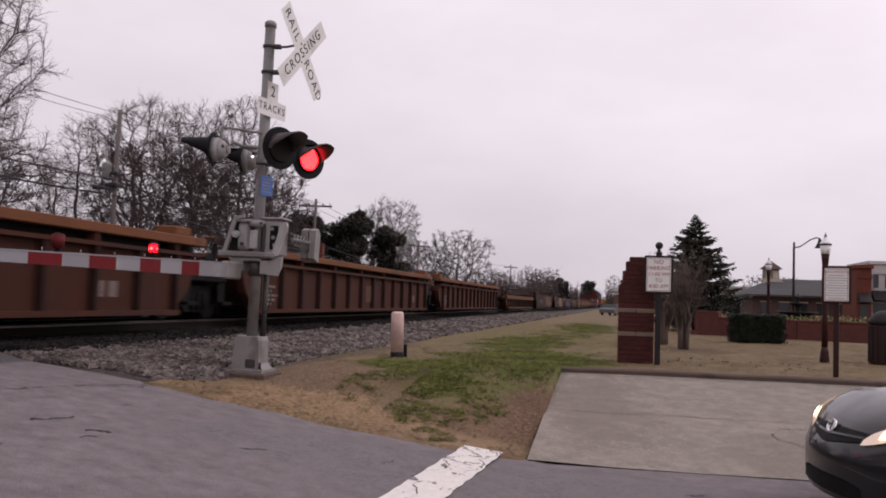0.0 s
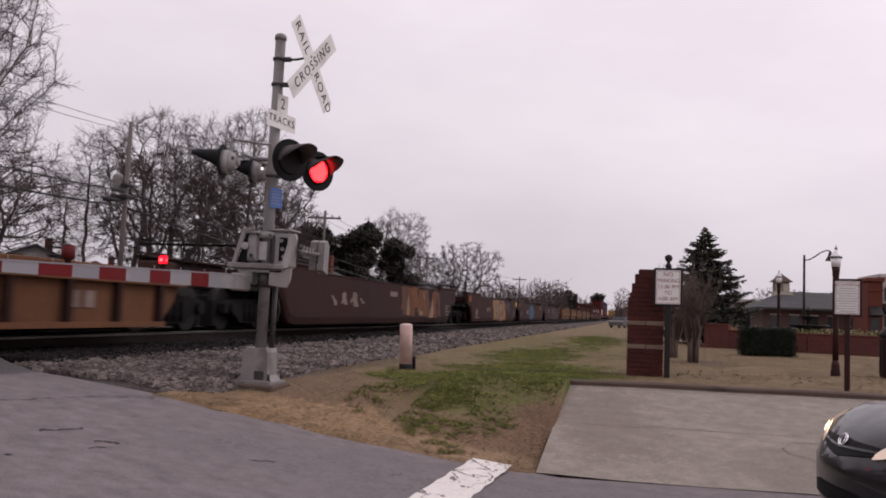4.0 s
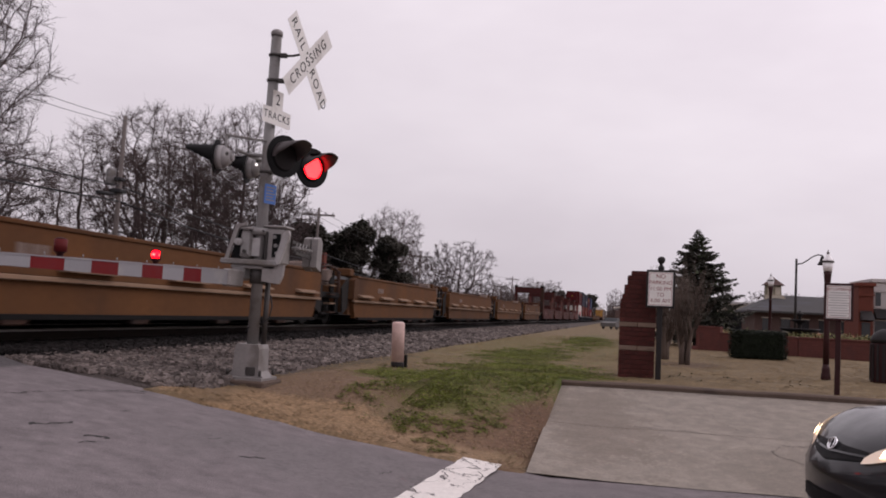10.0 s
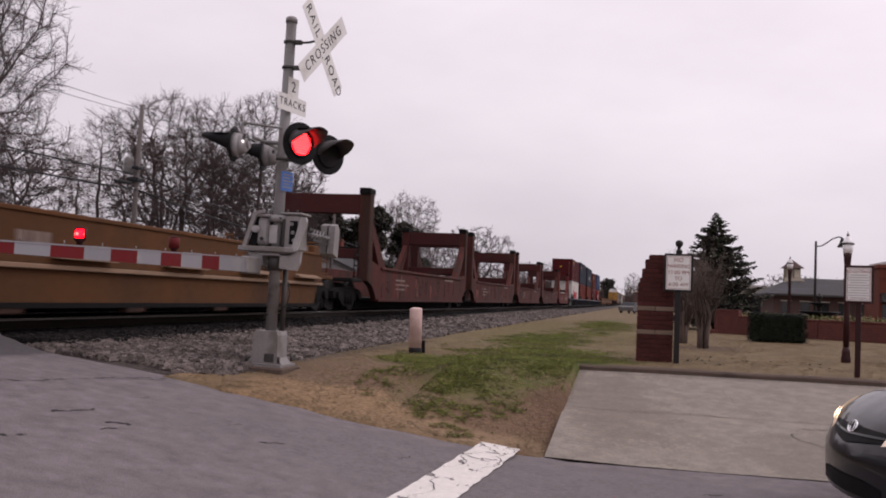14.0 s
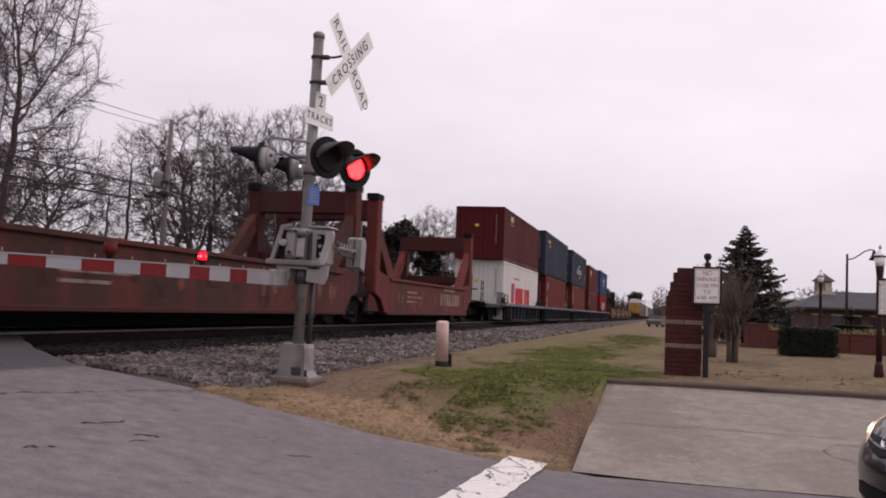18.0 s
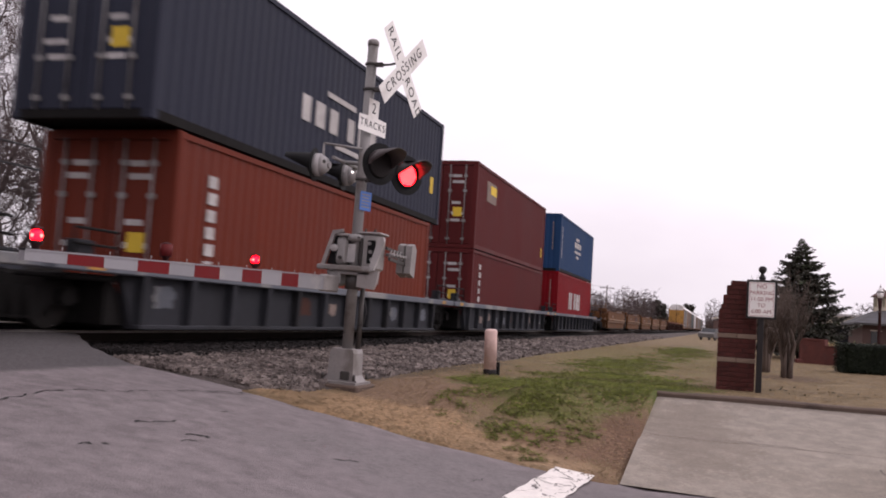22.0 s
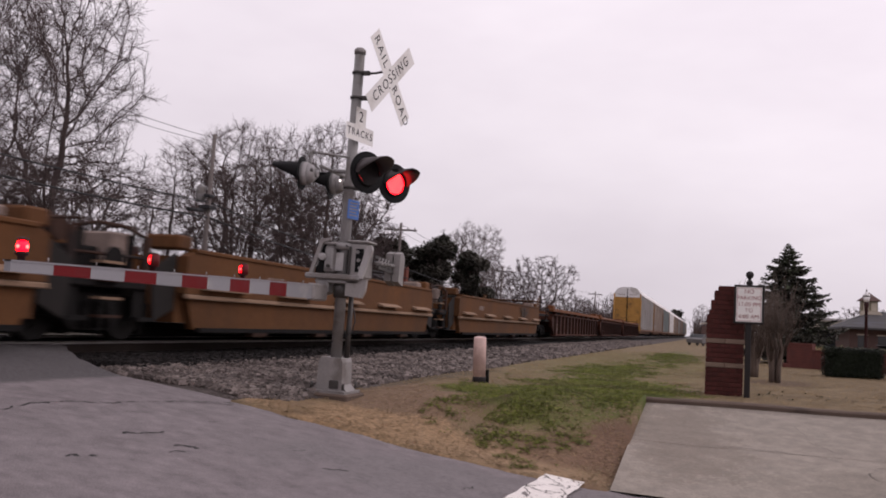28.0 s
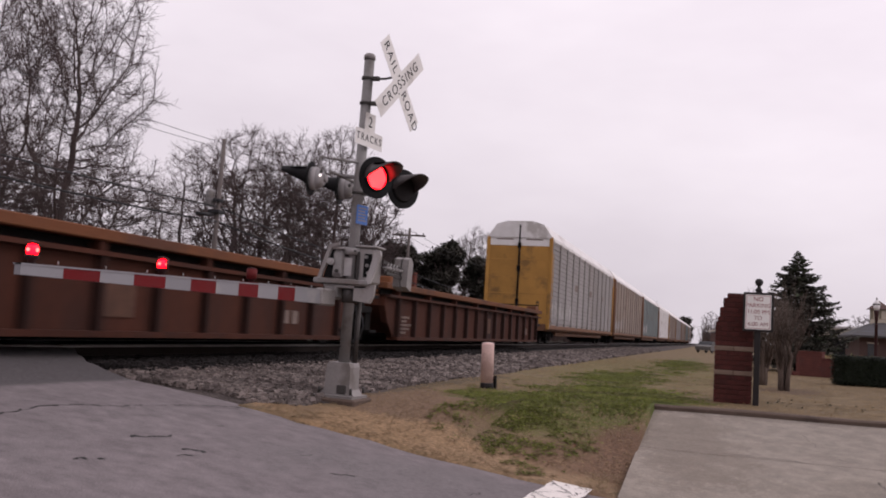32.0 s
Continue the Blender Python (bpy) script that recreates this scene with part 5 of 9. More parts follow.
        pieces("stencil", [(0.79, 0.012, high - 0.5 - 0.13 * k, 0.85, 0.018, high - 0.42 - 0.13 * k) for k in range(11)], M["mark_grey"], c)
        part("sticker", Geo().box(-0.25, 0.012, high * 0.62, -0.07, 0.018, high * 0.62 + 0.13), M["mark_yellow"], c)
    for k, (y0, z0, widths, h, mk, gap) in enumerate(marks):
        bars(c, y0, z0, widths, h, M[mk], gap, x=W - 0.017 + 0.0045 * (k % 3))
    return c


def autorack(u0, yellow, which):
    L = 27.3
    side = M[("rack_side", "rack_rusty", "rack_teal", "rack_white", "rack_rusty", "rack_side", "rack_rusty", "rack_teal", "rack_side")[which]]
    c = car("autorack_car", u0, "tall enclosed autorack car with galvanised panels and a %s end" % ("yellow" if yellow else "brown"), "autorack cars")
    em = M["rack_yellow"] if yellow else M["rack_brown"]
    part("under_frame", Geo().box(-1.4, 0.3, 0.62, 1.4, L - 0.3, 0.95, 0.03).box(-1.25, 4.2, 0.42, 1.25, L - 4.2, 0.62, 0.03), M["rack_brown"], c)
    for s in (-1, 1):
        x0, x1 = sorted((s * 1.48, s * 1.56))
        n = 12
        for i in range(n):
            y0, y1 = 0.6 + (L - 1.2) * i / n, 0.6 + (L - 1.2) * (i + 1) / n
            poly, z = [(s * 1.488, 1.0)], 1.0
            while z < 5.1:
                poly += [(s * 1.497, z), (s * 1.525, z + 0.03), (s * 1.525, z + 0.2), (s * 1.497, z + 0.23)]
                z += 0.24
            g = Geo().prism(poly + [(s * 1.488, z)], "y", y0 + 0.05, y1 - 0.05)
            if s > 0 or i % 3 == 0:
                part("side_panel", g, side, c)
        part("side_backing", Geo().box(min(s * 1.45, s * 1.49), 0.5, 0.92, max(s * 1.45, s * 1.49), L - 0.5, 5.3), side, c)
        post = Geo().box(x0, -0.06, 0.85, x1 + (0.02 if s > 0 else 0), 0.06, 5.3, 0.012).mesh("side_post", side)
        shared("side_post", post, c, [(0, 0.6 + (L - 1.2) * i / n, 0) for i in range(n + 1)])
        part("top_chord", Geo().box(x0, 0.3, 5.22, x1, L - 0.3, 5.36, 0.02), M["rack_white"], c)
        part("side_sill", Geo().box(x0, 0.3, 0.72, x1, L - 0.3, 0.92, 0.02), M["rack_brown"], c)
    roof = [(-1.52, 5.34), (-1.52, 5.42), (-1.12, 5.92), (-0.6, 6.06), (0.6, 6.06), (1.12, 5.92), (1.52, 5.42), (1.52, 5.34)]
    part("roof", Geo().prism(roof, "y", 0.25, L - 0.25), M["rack_white"], c)
    for y, s in ((0.3, -1), (L - 0.3, 1)):
        y0, y1 = sorted((y, y - s * 0.06))
        for k in (-1, 1):
            x0, x1 = sorted((k * 0.035, k * 1.5))
            d = part("end_door", Geo().box(x0, y0, 0.95, x1, y1, 4.92, 0.015), em, c, "yellow end door" if yellow else "brown end door")
            part("door_top", Geo().prism([(k * 0.035, 4.93), (k * 1.5, 4.93), (k * 1.5, 5.4), (k * 1.1, 5.88), (k * 0.6, 6.02), (k * 0.035, 6.02)], "y", y0, y1), M["rack_white"], c)
            for j in range(4):
                part("door_seam", Geo().box(min(k * 0.1, k * 1.4), y0 - 0.012, 1.5 + 0.8 * j, max(k * 0.1, k * 1.4), y1 + 0.012, 1.53 + 0.8 * j), em, d)
            part("stencil", Geo().box(min(k * 0.3, k * 1.1), y0 - 0.01, 5.22, max(k * 0.3, k * 1.1), y1 + 0.01, 5.28), M["mark_grey"], c)
            part("corner_post", Geo().box(min(k * 1.42, k * 1.58), y0 - 0.05, 0.7, max(k * 1.42, k * 1.58), y1 + 0.05, 5.4, 0.02), em, c)
        g = Geo().cyl((0, y + s * 0.05, 1.0), (0, y + s * 0.05, 5.9), 0.035, n=8)
        for z in (1.9, 3.6, 4.8):
            g.box(-0.07, y + s * 0.05 - 0.06, z, 0.07, y + s * 0.05 + 0.06, z + 0.28)
        part("door_post", g, M["under"], c)
        part("coupler", Geo().box(-0.12, min(y, y + s * 0.7), 0.68, 0.12, max(y, y + s * 0.7), 0.92, 0.03), M["under"], c)
        g = Geo()
        for k in range(9):
            g.box(1.5, y - 0.02 - 0.4 * (s > 0), 1.1 + 0.4 * k, 1.6, y + 0.02 + 0.4 * (s < 0), 1.13 + 0.4 * k)
        g.cyl((1.58, y - s * 0.05, 0.9), (1.58, y - s * 0.05, 4.6), 0.02, n=6).cyl((1.58, y - s * 0.4, 0.9), (1.58, y - s * 0.4, 4.6), 0.02, n=6)
        part("ladder", g, em, c)
    for me in {o.data for o in c.children}:
        for v in me.vertices:
            v.co.z = min(v.co.z, 0.95) + max(0, min(v.co.z, 5.36) - 0.95) * 0.91 + max(0, v.co.z - 5.36) * 1.1
    bogie(c, 3.2, u0)
    bogie(c, L - 3.2, u0)
    r = random.Random(int(u0))
    for k in range(9):
        y = 0.9 + k * 0.8
        patch(c, y, y + r.uniform(0.4, 0.75), 1.15, r.uniform(1.7, 2.3), M["mark_white"], x=1.53, seed=k + int(u0), lobes=0.5)
    for k in range(3):
        bars(c, L * (0.3 + 0.22 * k), 2.9, [0.5, 0.3], 0.35, M["mark_grey"], 0.1, x=1.528)
    return c


for i, (p, q) in enumerate(((-4.6, 16.2), (16.2, 36.6), (36.6, 58.2))):
    ribbed_well(p, q, False, i == 2, 1)
ribbed_well(58.2, 82.3, True, True, 0)
M["spray_orange"] = mat("sprayed_orange", (0.24, 0.062, 0.02), 0.8, 0, 0.25, 3, 20, 0.05)
M["spray_dark"] = mat("sprayed_outline", (0.05, 0.025, 0.03), 0.7, 0, 0.2, 3, 20, 0.05)
tagged_car = smooth_well(82.3, 107.0, True, True)
graffiti(tagged_car, 13.0, 20.0, 0.3, 1.42, ("w_tan", "spray_dust", "w_ledge", "w_tan"), 3, 14)
graffiti(tagged_car, 6.0, 9.0, 0.6, 1.0, ("mark_grey",), 4, 7)
tagged_car = smooth_well(107.0, 128.4, True, False)
patch(tagged_car, 10.1, 15.2, 0.14, 1.36, M["spray_pale"], x=1.497, seed=5, lobes=0.12)
graffiti(tagged_car, 10.0, 15.3, 0.16, 1.38, ("spray_pale", "spray_yellow", "spray_pale", "spray_yellow", "w_tan", "spray_dark"), 7, 26)
patch(tagged_car, 3.8, 4.45, 0.38, 0.78, M["spray_pale"], "faded_emblem", seed=8)
bars(tagged_car, 3.75, 0.3, [0.3, 0.26, 0.3], 0.06, M["mark_grey"], 0.06)
graffiti(tagged_car, 7.4, 9.2, 0.62, 0.92, ("spray_pale", "mark_grey"), 10, 6)
graffiti(tagged_car, 15.4, 17.2, 0.5, 1.35, ("spray_blue", "w_tan", "spray_grey"), 9, 7)
bars(tagged_car, 1.85, 1.1, [0.5], 0.28, M["spray_orange"], name="orange_patch")
bars(tagged_car, 20.25, 1.08, [0.48], 0.3, M["mark_yellow"], name="yellow_patch")
bars(tagged_car, 19.55, 1.14, [0.24], 0.16, M["mark_grey"])
tagged_car = smooth_well(128.4, 148.5, False, False)
patch(tagged_car, 8.1, 10.6, 0.2, 1.36, M["spray_blue"], x=1.497, seed=11, lobes=0.2)
graffiti(tagged_car, 8.0, 10.8, 0.2, 1.38, ("spray_blue", "spray_blue", "spray_blue", "spray_blue", "spray_dark"), 12, 18)
bars(tagged_car, 5.9, 0.64, [0.55, 1.05], 0.27, M["spray_pale"], 0.1, name="pale_panel")
bars(tagged_car, 6.65, 0.7, [0.16, 0.22, 0.18, 0.14], 0.13, M["spray_dark"], 0.05, x=1.509)
lettering("53", 0.5, M["mark_grey"], tagged_car, Matrix.Translation((1.5, 2.5, 0.58)) @ Matrix(((0, 0, 1, 0), (1, 0, 0, 0), (0, 1, 0, 0), (0, 0, 0, 1))), "size_numeral")
graffiti(tagged_car, 0.85, 1.95, 1.12, 1.4, ("spray_orange", "w_tan"), 15, 5)
graffiti(tagged_car, 11.2, 11.9, 0.55, 0.95, ("spray_pale", "mark_grey"), 13, 4)
graffiti(tagged_car, 12.6, 15.6, 0.3, 1.35, ("w_red_dark", "w_brown", "w_red"), 14, 12)
bars(tagged_car, 16.2, 1.05, [0.2, 0.24, 0.2], 0.22, M["mark_grey"], 0.09)
tagged_car = smooth_well(148.5, 170.1, False, True)
graffiti(tagged_car, 8.6, 15.8, 0.2, 1.42, ("spray_grey", "w_smooth", "spray_dark", "w_brown", "spray_grey", "w_smooth"), 17, 22)
bars(tagged_car, 4.6, 0.85, [0.8], 0.3, M["spray_pale"], name="pale_panel")
edges = (170.1, 188.1, 203.0, 219.4, 236.0, 253.2)
for i in range(5):
    yellow_well(edges[i], edges[i + 1], i == 0, i == 4, (1, 0, 0, 0, 1)[i])
edges = (253.2, 270.8, 287.1, 302.4, 318.4, 333.2)
for i in range(5):
    bulkhead_well(edges[i], edges[i + 1], i == 0, i == 4, True, True)
edges = (333.2, 353.6, 371.6, 388.4, 404.8, 425.1)
for i in range(5):
    stack_well(edges[i], edges[i + 1], i == 0, i == 4)
HI, LO = 2.896, 2.591
word = [0.35, 0.42, 0.42, 0.42, 0.42, -0.2, 0.5, 0.16, 0.42, 0.4]
container(339.92, 0.10, 12.19, HI, "white", False, ((2.5, 0.85, [1.0], 1.02, "mark_red", 0.0), (2.75, 1.2, [0.35], 0.5, "spray_blue", 0.0), (3.8, 0.82, word, 0.86, "mark_red", 0.14), (3.1, 2.1, [0.4, 0.5, 0.3, 0.45], 0.07, "mark_red", 0.1)))
container(339.64, 0.10 + HI + 0.02, 12.19, LO, "maroon", False, ((1.9, 1.85, [0.95], 0.5, "mark_grey", 0.0), (1.98, 2.1, [0.55], 0.18, "mark_yellow", 0.0), (2.0, 1.9, [0.75], 0.14, "spray_dark", 0.0)))
container(356.1, 0.10, 12.19, HI, "rust", False, ((1.0, 2.0, [0.12, 0.12], 0.4, "mark_white", 0.06), (0.9, 0.5, [0.14], 1.0, "mark_white", 0.06)))
tall_box = container(355.28, 0.10 + HI + 0.02, 13.72, HI, "navy", False, ((1.55, 2.25, [0.6, 0.5], 0.12, "mark_yellow", 0.05), (1.9, 2.08, [0.9], 0.09, "mark_red", 0.05), (2.1, 1.95, [0.8], 0.08, "mark_white", 0.05)))
flat_end = Matrix(((1, 0, 0, 0), (0, 0, -1, 0), (0, 1, 0, 0), (0, 0, 0, 1)))
lettering("45", 0.5, M["mark_white"], tall_box, Matrix.Translation((-0.62, 0.012, 2.2)) @ flat_end, "size_numeral")
container(373.5, 0.10, 12.19, HI, "orange", True, tuple((0.9, 0.55 + 0.27 * k, [0.26], 0.19, "mark_white", 0.05) for k in range(7)))
container(372.75, 0.10 + HI + 0.02, 13.72, HI, "navy", True, ((4.7, 1.05, [0.36, 0.44, 0.40, -0.05, 0.36, 0.36, 0.44], 0.5, "mark_white", 0.24), (5.8, 1.75, [1.5], 0.11, "mark_white", 0.0), (6.3, 0.78, [1.3], 0.1, "mark_white", 0.0), (12.8, 0.8, [0.24], 0.45, "mark_yellow", 0.0)))
container(390.5, 0.10, 12.19, LO, "brown", True, tuple((0.9, 0.35 + 0.27 * k, [0.24], 0.18, "mark_white", 0.05) for k in range(7)))
container(390.5, 0.10 + LO + 0.02, 12.19, HI, "brown", True, ((1.4, 1.75, [1.35], 0.7, "mark_grey", 0.0), (1.9, 2.05, [0.8], 0.3, "mark_yellow", 0.0), (11.5, 0.6, [0.16], 0.4, "mark_yellow", 0.0)))
container(407.04, 0.10, 12.19, HI, "red", False, ((3.7, 1.08, [0.3, -0.06, 0.6], 0.9, "mark_white", 0.06), (5.4, 1.08, [0.42, 0.2, 0.55, 0.45], 0.9, "mark_white", 0.2)))
container(407.04, 0.10 + HI + 0.02, 12.19, HI, "blue", False, tuple((0.55, 0.72 + 0.145 * k, [0.075, 0.06] if k % 3 else [0.15], 0.1, "mark_white", 0.03) for k in range(11)) + ((4.8, 1.6, [0.5, 0.45, 0.45, 0.6], 0.3, "mark_white", 0.08), (4.85, 1.3, [0.4, 0.3, 0.5, 0.4, 0.4], 0.14, "mark_white", 0.08), (5.2, 2.0, [0.6, 0.5], 0.16, "mark_white", 0.08), (5.4, 1.02, [0.2, 0.3, 0.25], 0.14, "mark_white", 0.08)))
edges = (425.1, 440.2, 455.4, 471.1, 486.8, 504.5)
for i in range(5):
    yellow_well(edges[i], edges[i + 1], i == 0, i == 4, (0, 2, 1, 0, 1)[i])
edges = (504.5, 526.7, 545.5, 567.6)
for i in range(3):
    ribbed_well(edges[i], edges[i + 1], i == 0, i == 2, 1)
for i in range(9):
    autorack(567.9 + 28.2 * i, i % 4 == 0, i)


# ---- the crossing signal ----
SWITCHES = (0.25, 0.9, 1.55, 2.17, 2.8, 3.42, 4.05, 4.67, 5.3, 5.92, 6.55, 7.13, 7.71, 8.29, 8.87, 9.45, 10.07, 10.69, 11.31, 11.93, 12.55, 13.15, 13.75, 14.35, 14.95, 15.55, 16.15,
            16.75, 17.35, 17.95, 18.5, 19.08, 19.75, 20.25, 20.92, 21.45, 22.08, 22.65, 23.25, 23.85, 24.45, 25.02, 25.65, 26.24, 26.83, 27.42, 28.01, 28.59, 29.18, 29.77, 30.36, 30.95, 31.75)
SHUTTERS = []
MX, MY, MZ = -4.25, 10.15, 0.60
signal = thing("crossing_signal", pose(MX, MY, MZ, 0.0, 1.0, 0.0), "silver-painted railway crossing signal mast with lowered gate", "crossing signal")
part("foundation", Geo().box(-0.29, -0.29, -0.25, 0.29, 0.29, 0.0, 0.02), M["kerb"], signal, "low concrete foundation")
g = Geo().prism([(-0.23, 0.02), (0.23, 0.02), (0.16, 0.10), (0.15, 0.36), (0.13, 0.41), (-0.13, 0.41), (-0.15, 0.36), (-0.16, 0.10)], "y", -0.15, 0.15)
g.box(-0.24, -0.24, 0.0, 0.24, 0.24, 0.03)
base = part("junction_base", g, M["silver"], signal, "cast aluminium base with a dark hand hole")
part("hand_hole", Geo().box(0.0, -0.165, 0.05, 0.12, -0.14, 0.15, 0.01), M["bolt"], base)
for sx in (-0.2, 0.2):
    for sy in (-0.2, 0.2):
        part("anchor_bolt", Geo().cyl((sx, sy, 0.05), (sx, sy, 0.12), 0.018, n=6), M["bolt"], base)
part("mast", Geo().cyl((0, 0, 0.38), (0, 0, 4.14), 0.066, 0.062, n=20), M["galv"], signal)
part("mast_cap", Geo().lathe([(0.07, 0), (0.072, 0.05), (0.05, 0.075), (0.0, 0.085)], (0, 0, 4.11)), M["silver"], signal)
part("conduit", Geo().cyl((0.10, 0.09, 0.38), (0.10, 0.09, 1.2), 0.032, n=10), M["bolt"], signal)
g = Geo().tube([(0.16, 0.04, 1.0), (0.2, 0.02, 0.86), (0.17, 0.02, 0.72), (0.08, 0.02, 0.66), (-0.04, -0.06, 0.6), (-0.08, -0.05, 0.55)], 0.008, 5)
part("cable", g, M["wire"], signal)
for z in (3.86, 3.55, 2.44):
    part("clamp", Geo().cyl((0, 0, z), (0, 0, z + 0.03), 0.078, n=16).box(0.05, -0.03, z - 0.01, 0.15, 0.03, z + 0.04, 0.006), M["bolt"], signal)

# crossbuck: two lettered blades, faced a little towards the near pavement
FACE = -11.8
xb = part("crossbuck", Geo().box(-0.05, -0.05, -0.02, 0.05, 0.05, -0.008), M["galv"], signal, "white crossbuck with black lettering",
          Matrix.Translation((0.375, 0.115, 3.838)) @ pose(0, 0, 0, 0, 0, FACE) @ Matrix(((0, 0, 1, 0), (1, 0, 0, 0), (0, 1, 0, 0), (0, 0, 0, 1))))
RISE = 43.2
b1 = part("blade", Geo().box(-0.61, -0.115, 0, 0.61, 0.115, 0.004), M["sign_white"], xb, at=pose(0, 0, 0.0, 0, 0, RISE - 90))
b2 = part("blade", Geo().box(-0.61, -0.115, 0, 0.61, 0.115, 0.004), M["sign_white"], xb, at=pose(0, 0, 0.008, 0, 0, RISE))
for tx, xx, par in (("RAIL", -0.365, b1), ("ROAD", 0.385, b1)):
    lettering(tx, 0.168, M["sign_black"], xb, pose(0, 0, 0.005, 0, 0, RISE - 90) @ pose(xx, 0, 0), depth=0.0012, spacing=1.28)
lettering("CROSSING", 0.168, M["sign_black"], xb, pose(0, 0, 0.013, 0, 0, RISE), depth=0.0012, spacing=1.28)
part("sign_bracket", Geo().tube([(0.05, 0, 3.87), (0.22, 0.02, 3.88), (0.385, 0.07, 3.93)], 0.014).tube([(0.05, 0, 3.56), (0.2, 0.05, 3.60), (0.385, 0.1, 3.72)], 0.014), M["bolt"], signal)

# number-of-tracks plate
plate_at = Matrix.Translation((0.092, -0.035, 3.115)) @ pose(0, 0, 0, 0, 0, FACE) @ Matrix(((0, 0, 1, 0), (1, 0, 0, 0), (0, 1, 0, 0), (0, 0, 0, 1))) @ Matrix.Diagonal((0.87, 0.87, 1, 1))
tp = part("tracks_plate", Geo().prism([(-0.34, -0.115), (0.34, -0.115), (0.34, 0.105), (0.125, 0.115), (0.125, 0.36), (-0.125, 0.36), (-0.125, 0.115), (-0.34, 0.105)], "z", 0, 0.004), M["sign_white"], signal, "white two-tracks plate", plate_at)
lettering("2", 0.21, M["sign_black"], tp, pose(0.0, 0.23, 0.005), depth=0.0012)
lettering("TRACKS", 0.145, M["sign_black"], tp, pose(0.0, 0.0, 0.005), depth=0.0012, spacing=1.25)
bp_ = part("blue_notice", Geo().box(-0.12, -0.14, 0, 0.12, 0.14, 0.004), M["sign_blue"], signal, "small blue emergency notice", Matrix.Translation((0.08, -0.02, 2.19)) @ pose(0, 0, 0, 0, 0, -20) @ Matrix(((0, 0, 1, 0), (1, 0, 0, 0), (0, 1, 0, 0), (0, 0, 0, 1))) @ Matrix.Diagonal((0.82, 0.82, 1, 1)))
for k in range(5):
    part("text_bar", Geo().box(-0.09, 0.085 - 0.045 * k, 0.004, 0.09 - 0.03 * (k % 2), 0.105 - 0.045 * k, 0.006), M["arm_white"], bp_)


def flasher(x, y, z, aim, phase, blunt=False):
    """One flashing lamp; its local -y looks out. An added unlit red blind, hinged over the lens, stands in for the lamp
    going dark; it swings up under the hood while it is lit.
    """
    ob = part("lamp_housing", Geo().cyl((0, 0.0, 0), (0, 0.10, 0), 0.17, 0.165, n=24).cyl((0, 0.10, 0), (0, 0.20, 0), 0.165, 0.09, n=24).cyl((0, 0.2, 0), (0, 0.24, 0), 0.05, n=10), M["lamp_back"] if blunt else M["black"], signal,
              "flashing lamp with pale back" if blunt else "flashing lamp with black housing", Matrix.Translation((x, y, z)) @ pose(0, 0, 0, 0, 0, aim + 90) @ Matrix.Scale(0.82 if blunt else 1.0, 4))
    part("background_disc", Geo().cyl((0, -0.008, 0), (0, 0.004, 0), 0.245, n=36), M["black"], ob, "round black background")
    part("bezel", Geo().tube([(0.150 * math.cos(a), -0.012, 0.150 * math.sin(a)) for a in [2 * math.pi * k / 24 for k in range(25)]], 0.018, 6), M["black"], ob)
    part("lens", Geo().cyl((0, -0.022, 0), (0, -0.010, 0), 0.136, n=32), M["led_bed"], ob, "red lens of many small diodes")
    g = Geo()
    step = 0.031
    for i in range(-5, 6):
        for j in range(-5, 6):
            px, pz = (i + 0.5 * (j % 2)) * step, j * step * 0.87
            if px * px + pz * pz < 0.128 ** 2:
                g.cyl((px, -0.022, pz), (px, -0.027, pz), 0.0095, 0.007, n=6)
    part("diode_array", g, M["led"], ob)
    hood = Geo()
    n, depth = 22, 0.42 if blunt else 0.36
    for k in range(n + 1):
        a = math.radians(-40 + 260 * k / n if blunt else -8 + 196 * k / n)
        cut = depth * min(1.0, 0.12 + 1.3 * max(0, (math.sin(a) + 0.45) / 1.45) if blunt else 0.2 + 0.95 * max(0, math.sin(a)) ** 0.75)
        for r in (0.166, 0.172):
            hood.v += [(r * math.cos(a), -0.008, r * math.sin(a)), (r * math.cos(a) * 1.02, -cut, r * math.sin(a) * 1.02 - 0.03 * cut)]
    for k in range(n):
        q, w = 4 * k, 4 * (k + 1)
        hood.f += [(q, q + 1, w + 1, w), (q + 2, w + 2, w + 3, q + 3), (q + 1, q + 3, w + 3, w + 1)]
        hood.s += [True, True, False]
    part("hood", hood, M["black"] if blunt else M["hood"], ob)
    blind = part("blind", Geo().cyl((0, -0.002, -0.148), (0, 0.004, -0.148), 0.153, n=28), M["lens_off"], ob, "added dark blind standing in for the unlit lens")
    hinge = Vector((0, -0.033, 0.150))
    SHUTTERS.append((blind, [Matrix.Translation(hinge) @ pose(0, 0, 0, -88, 0, 0)], Matrix.Translation(hinge), phase))
    return ob


UP = 2.62
arm = Geo().cyl((-0.22, -0.40, UP + 0.03), (-0.22, 0.40, UP + 0.03), 0.022, n=8).cyl((0.2, -0.40, UP + 0.03), (0.2, 0.40, UP + 0.03), 0.022, n=8)
arm.cyl((-0.22, -0.05, UP + 0.03), (0.2, 0.05, UP + 0.03), 0.026, n=8)
arm.cyl((-0.36, -0.38, UP + 0.2), (0.05, 0.0, UP + 0.2), 0.016, n=8).cyl((-0.36, -0.38, UP - 0.06), (-0.36, -0.38, UP + 0.2), 0.016, n=8)
part("lamp_arm", arm, M["galv"], signal)
flasher(0.37, -0.40, UP - 0.035, -31, False)
flasher(0.44, 0.36, UP - 0.04, -32, True)
